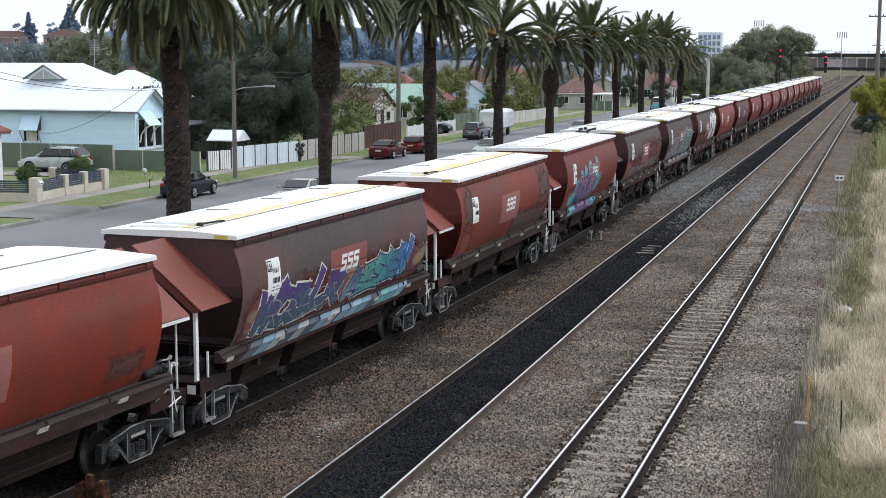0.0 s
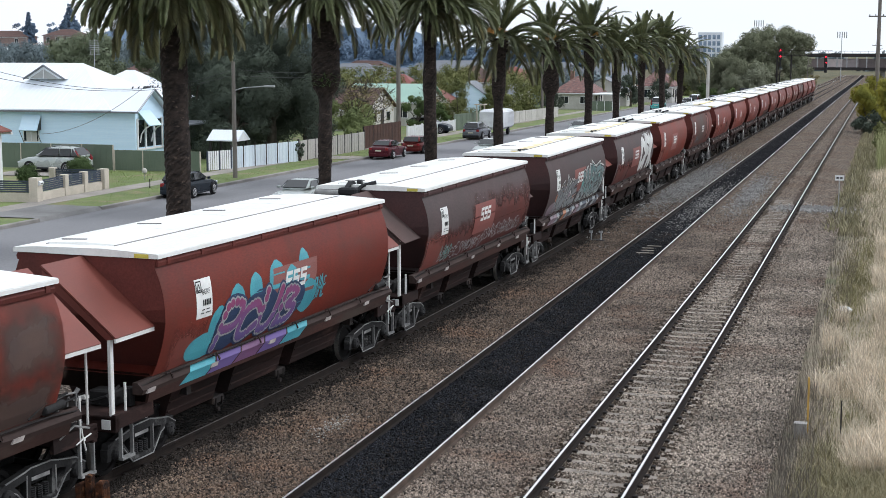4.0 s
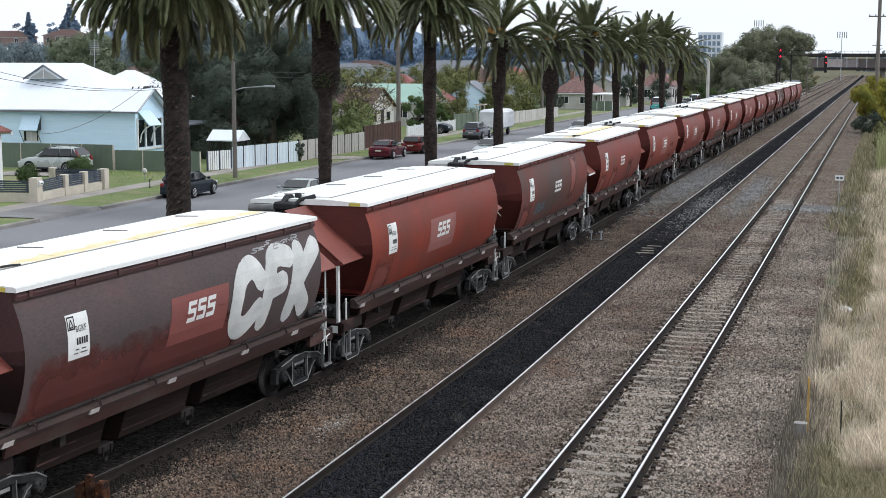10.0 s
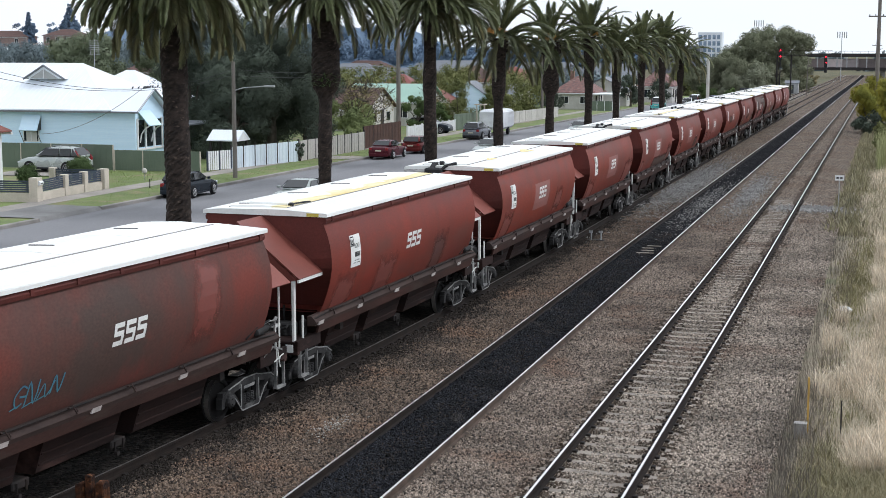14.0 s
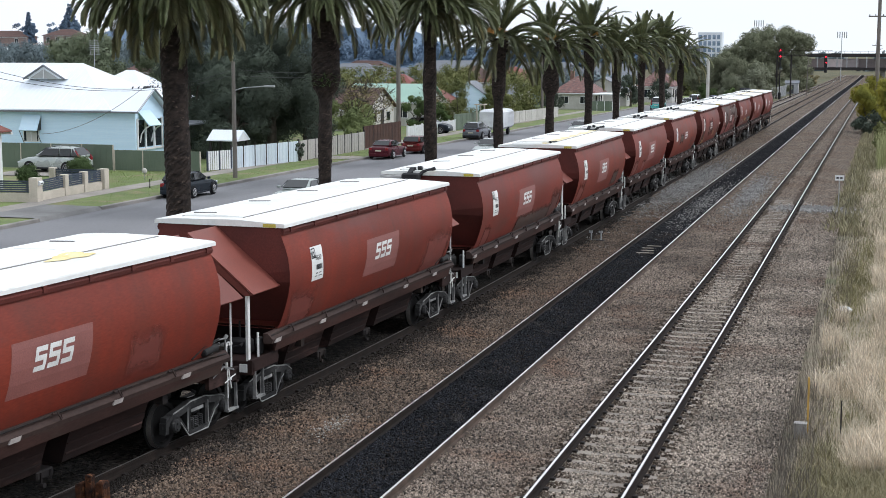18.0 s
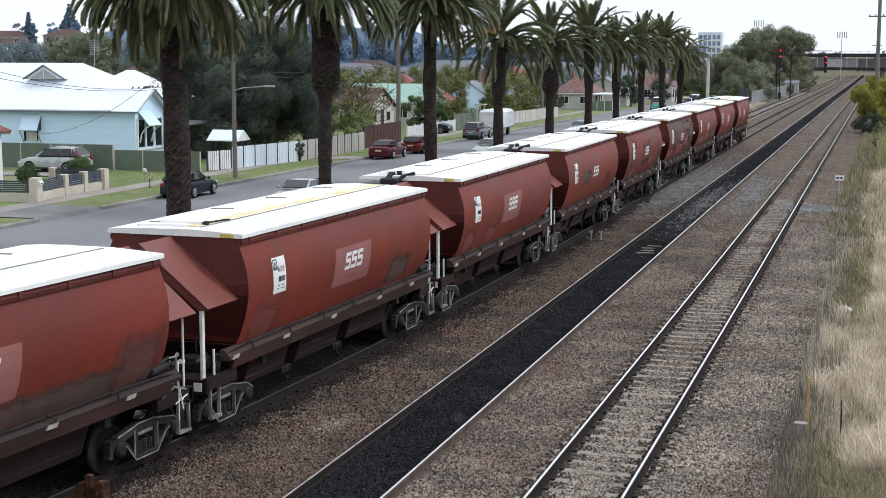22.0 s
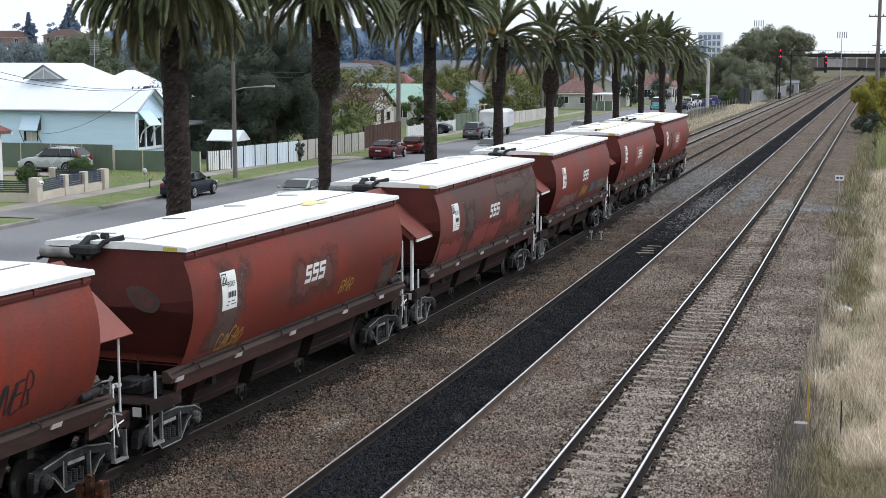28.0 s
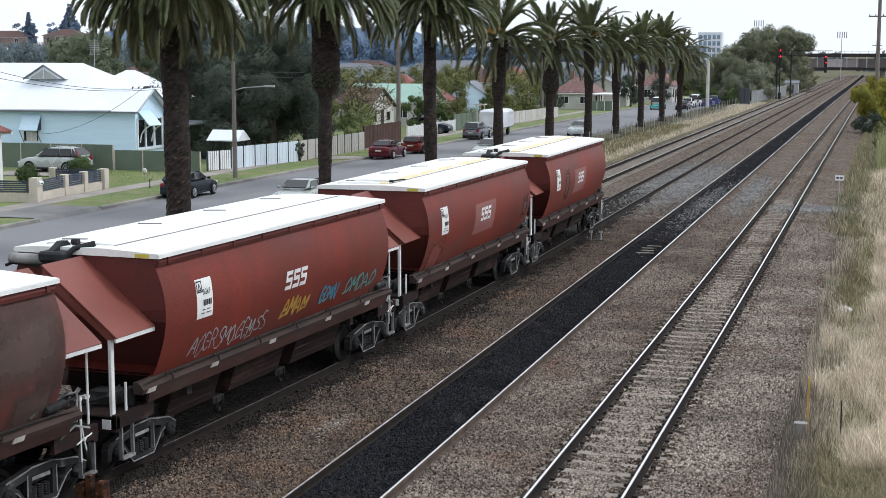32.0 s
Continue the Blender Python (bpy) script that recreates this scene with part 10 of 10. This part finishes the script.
tube(bm, [(-20.2, 277.6, 7.0), (-10.4, 277.6, 7.0)], 0.03, 4)
part("walkway", bm, M_DARKTIMBER, gan)
for x in (-20.1, -17.6):
    bm = bmesh.new()
    box(bm, x - 0.12, x + 0.12, 277.9, 278.1, fall(278) - 0.4, 6.1)
    part("leg", bm, M_DARKTIMBER, gan)
lp = thing("leaning_pole", "pale timber pole leaning beside the siding", "pole", pose(-15.15, 285, fall(285) - 0.3, 0, 1.6, 0))
bm = bmesh.new()
tube(bm, [(0, 0, 0), (0, 0, 7.4)], 0.09, 7, True, [0.11, 0.07])
part("shaft", bm, M_POLE, lp)
bridge = thing("road_bridge", "dark steel road bridge across the railway", "bridge")
bm = bmesh.new()
box(bm, -36, 30, 600, 609, -0.9, 0.2)
part("girder", bm, M_DARKTIMBER, bridge, "dark girder")
bm = bmesh.new()
box(bm, -36, 30, 600, 600.3, 4.2, 5.6)
part("parapet", bm, M_DARKTIMBER, bridge)
for i in range(17):
    bm = bmesh.new()
    x = -35.4 + 3.7 * i
    box(bm, x - 0.22, x + 0.22, 600.0, 600.25, 0.2, 4.2)
    part("upright", bm, M_GALV, bridge)
bm = bmesh.new()
box(bm, -36, 30, 602.5, 602.7, 0.2, 3.6)
part("screen", bm, mat("dusty_brown_screen", (0.2, 0.165, 0.16), (0.12, 0.1, 0.1), 0.08, 0.8), bridge)
bm = bmesh.new()
box(bm, -25.5, -18.6, 602.2, 602.45, 0.4, 3.4)
part("pale_screen", bm, mat("pale_pinkish_screen", (0.6, 0.52, 0.51), (0.48, 0.42, 0.42), 0.3, 0.8), bridge, "pale panel between uprights")
bm = bmesh.new()
box(bm, -18.4, -12.6, 602.2, 602.45, 0.4, 3.4)
part("grey_screen", bm, mat("dull_pinkish_grey_screen", (0.32, 0.28, 0.28), (0.24, 0.21, 0.21), 0.3, 0.8), bridge, "dull grey panel between uprights")
bm = bmesh.new()
tube(bm, [(-36, 600.1, 6.5), (30, 600.1, 6.5)], 0.07, 5)
for x in np.arange(-36.0, 30.1, 3.0):
    tube(bm, [(x, 600.1, 5.6), (x, 600.1, 6.5)], 0.06, 4)
part("handrail", bm, M_GALV, bridge)
for x in (-31.0, -3.5, 20.0):
    bm = bmesh.new()
    box(bm, x - 0.9, x + 0.9, 602, 607, -5.0, -0.9)
    part("pier", bm, M_KERB, bridge)
M_TOWERGLASS = mat("blue_grey_tower_glass", (0.24, 0.32, 0.42), (0.16, 0.22, 0.3), 0.5, 0.3)
apt = thing("apartment_tower", "pale glass apartment tower above the suburb", "building", pose(-81, 700, -5))
bm = bmesh.new()
box(bm, -5.4, 5.4, -4, 4, 0, 20)
part("wall", bm, mat("pale_blue_white_cladding", (0.74, 0.78, 0.82), (0.66, 0.7, 0.76), 0.4, 0.5), apt)
for i in range(5):
    for j in range(5):
        bm = bmesh.new()
        box(bm, -4.9 + 2.05 * i, -3.5 + 2.05 * i, -4.08, -4.0, 5.2 + 2.9 * j, 7.2 + 2.9 * j)
        part("window", bm, M_TOWERGLASS, apt)
apt2 = thing("office_block", "grey flat-roofed block behind the palms", "building", pose(-92, 690, -5))
bm = bmesh.new()
box(bm, -14, 8, -5, 5, 0, 14)
part("wall", bm, M_ROOF_GREY, apt2)
for i in range(8):
    bm = bmesh.new()
    box(bm, -13 + 2.6 * i, -11.3 + 2.6 * i, -5.08, -5.0, 10, 12)
    part("window", bm, M_ROOF_DARK, apt2)
for x, y, z in ((-42.4, 500, 15.6), (-15.9, 500, 11.8)):
    mst = thing("radio_mast", "slim mast with antenna panels on the skyline", "mast", pose(x, y, -4))
    bm = bmesh.new()
    tube(bm, [(0, 0, 0), (0, 0, z + 4)], 0.11, 6)
    part("shaft", bm, M_GALV, mst)
    for k in range(5):
        bm = bmesh.new()
        box(bm, -1.5 + 0.7 * k, -1.2 + 0.7 * k, -0.15, 0.15, z + 3.0, z + 5.0)
        part("antenna", bm, M_GALV, mst)
hut = thing("relay_hut", "grey steel relay hut beside the siding", "hut", pose(-19.8, 318, fall(318) - 0.3))
bm = bmesh.new()
box(bm, -1.3, 1.3, -1.2, 1.2, 0, 2.2, 0.03)
part("body", bm, M_GALV, hut)
bm = bmesh.new()
gable_roof(bm, -1.5, 1.5, -1.4, 1.4, 2.15, 2.7)
part("roof", bm, M_ROOF_GREY, hut)
bm = bmesh.new()
box(bm, -0.5, 0.4, -1.26, -1.2, 0.1, 1.9)
part("door", bm, M_ROOF_DARK, hut)
cab = thing("equipment_cabinet", "pair of tall dark steel cabinets by the line", "cabinet", pose(-22.0, 238, fall(238) - 0.3))
for k in range(2):
    bm = bmesh.new()
    box(bm, -0.8 + 0.8 * k, -0.05 + 0.8 * k, -0.4, 0.4, 0, 2.6, 0.03)
    part("locker", bm, M_ROOF_DARK, cab)
run_fence("railway_fence", "grey steel palisade fence beside the siding", [(-21.3, 242), (-19.8, 300)], 3.0, 2.0, M_GALV, M_GALV, 0.1, 0.12)

# wire mesh fence between palms and siding
wf = thing("wire_fence", "sagging wire fence with thin steel posts", "fence")
for i in range(44):
    y = 88 + i * 3.2
    bm_key = shared("wire_post", lambda bm: tube(bm, [(0, 0, -0.1), (0, 0, 1.35)], 0.03, 5), M_GALV)
    p = part("post", bm_key, None, wf)
    p.matrix_basis = pose(-23.2 + 0.009 * (y - 88) + random.uniform(-0.05, 0.05), y, fall(y) - 0.32, random.uniform(-2, 2), random.uniform(-2, 2), 0)
for z in (0.25, 0.5, 0.75, 1.0, 1.25):
    bm = bmesh.new()
    tube(bm, [(-23.2 + 0.009 * (y - 88), y, fall(y) - 0.32 + z) for y in np.arange(88, 226, 6.4)], 0.008, 4)
    part("strand", bm, M_WIRE, wf)
bm = bmesh.new()
for i in range(560):
    y = 100 + i * 0.2
    x = -23.2 + 0.009 * (y - 88)
    tube(bm, [(x, y, fall(y) - 0.3), (x, y + random.uniform(-0.2, 0.2), fall(y) + 0.85)], 0.006, 3, False)
o = part("mesh", bm, M_WIRE, wf)
o["kind"] = "stuff"

# ---- small things near the line ----
post = thing("marker_post", "thin yellow timber marker post in the weeds", "post", pose(-1.32, 29.2, -0.36))
bm = bmesh.new()
box(bm, -0.018, 0.018, -0.02, 0.02, 0, 1.15)
part("stake", bm, mat("yellow_stake", (0.55, 0.33, 0.07), (0.45, 0.27, 0.06), 4, 0.7), post)
post2 = thing("steel_stake", "thin dark steel stake in the grass", "stake", pose(-0.69, 29.2, -0.36))
bm = bmesh.new()
box(bm, -0.015, 0.015, -0.02, 0.02, 0, 0.72)
part("stake", bm, M_DARKTIMBER, post2)
M_PIT = mat("pale_grey_plastic", (0.3, 0.29, 0.27), (0.22, 0.21, 0.2), 4, 0.7)
bx = thing("junction_box", "small grey cable box beside the marker post", "box", pose(-1.44, 28.9, -0.36))
bm = bmesh.new()
box(bm, -0.12, 0.12, -0.09, 0.09, 0, 0.29, 0.01)
part("body", bm, M_PIT, bx)
bm = bmesh.new()
box(bm, -0.13, 0.13, -0.1, 0.1, 0.29, 0.315, 0.008)
part("lid", bm, M_PIT, bx)
sg = thing("trackside_sign", "small white sign on a thin post", "sign", pose(-2.2, 72.8, fall(72.8) - 0.36))
bm = bmesh.new()
tube(bm, [(0, 0, 0), (0, 0, 1.65)], 0.02, 6)
part("post", bm, M_GALV, sg)
bm = bmesh.new()
box(bm, -0.2, 0.22, -0.03, -0.01, 1.42, 1.66)
bd = part("board", bm, M_TRIM, sg, "white sign board")
for a in (-0.14, 0.02):
    bm = bmesh.new()
    box(bm, a, a + 0.13, -0.034, -0.03, 1.5, 1.58)
    part("bar", bm, M_BLACK, bd)
bag = thing("plastic_bag", "crumpled white plastic bag in the grass", "litter", pose(-1.05, 43.6, -0.34))
bm = bmesh.new()
bmesh.ops.create_icosphere(bm, subdivisions=3, radius=0.2)
for v in bm.verts:
    v.co = Vector((v.co.x * 1.2, v.co.y, max(0.0, v.co.z) * 0.7)) + noise.noise_vector(v.co * 9) * 0.06
part("film", bm, M_TARP, bag)
# rusty steel post by the bridge foot
st = thing("rusty_post", "rusted steel post with flaking orange rust", "post", pose(-10.86, 18.4, -0.36))
M_RUST = mat("flaking_orange_rust", (0.075, 0.03, 0.014), (0.014, 0.009, 0.008), 11, 0.95, 0, 0.9, 30, spots=(0.2, 0.085, 0.035), spot_scale=9.0, spot_at=0.64)
bm = bmesh.new()
box(bm, -0.05, 0.05, -0.06, 0.06, 0, 1.42, 0.01)
part("upright", bm, M_RUST, st)
bm = bmesh.new()
box(bm, 0.12, 0.26, -0.1, 0.1, 0, 1.34, 0.02)
bmesh.ops.subdivide_edges(bm, edges=bm.edges[:], cuts=3, use_grid_fill=True)
for v in bm.verts:
    v.co += noise.noise_vector(v.co * 7) * 0.03
part("flange", bm, M_RUST, st, "flaking rusty flange")
bm = bmesh.new()
box(bm, -0.2, -0.09, -0.1, 0.1, 0, 1.3, 0.02)
bmesh.ops.subdivide_edges(bm, edges=bm.edges[:], cuts=3, use_grid_fill=True)
for v in bm.verts:
    v.co += noise.noise_vector(v.co * 6) * 0.03
part("flange", bm, M_RUST, st, "flaking rusty flange")
# point indicator by the turnout
pt = thing("points_lever", "small pale grey points indicator beside the turnout", "points lever", pose(-10.75, 56.2, fall(56) - 0.22))
for dx in (-0.16, 0.22):
    bm = bmesh.new()
    tube(bm, [(dx, 0, 0), (dx, 0, 0.42)], 0.025, 6)
    box(bm, dx - 0.09, dx + 0.05, -0.03, 0.03, 0.36, 0.44)
    part("lever", bm, M_GALV, pt)
bm = bmesh.new()
box(bm, -0.3, 0.35, -0.15, 0.15, 0.0, 0.1, 0.02)
part("base", bm, M_DARKTIMBER, pt)
tuft = blades("weed_tuft", "small green weed tuft in the ballast", 160, lambda r: (-10.05 + r.gauss(0, 0.1), 22.6 + r.gauss(0, 0.14), 1.0), 0.1, 0.24, 0.008, M_BLADE, 707, 0.6)

motions()
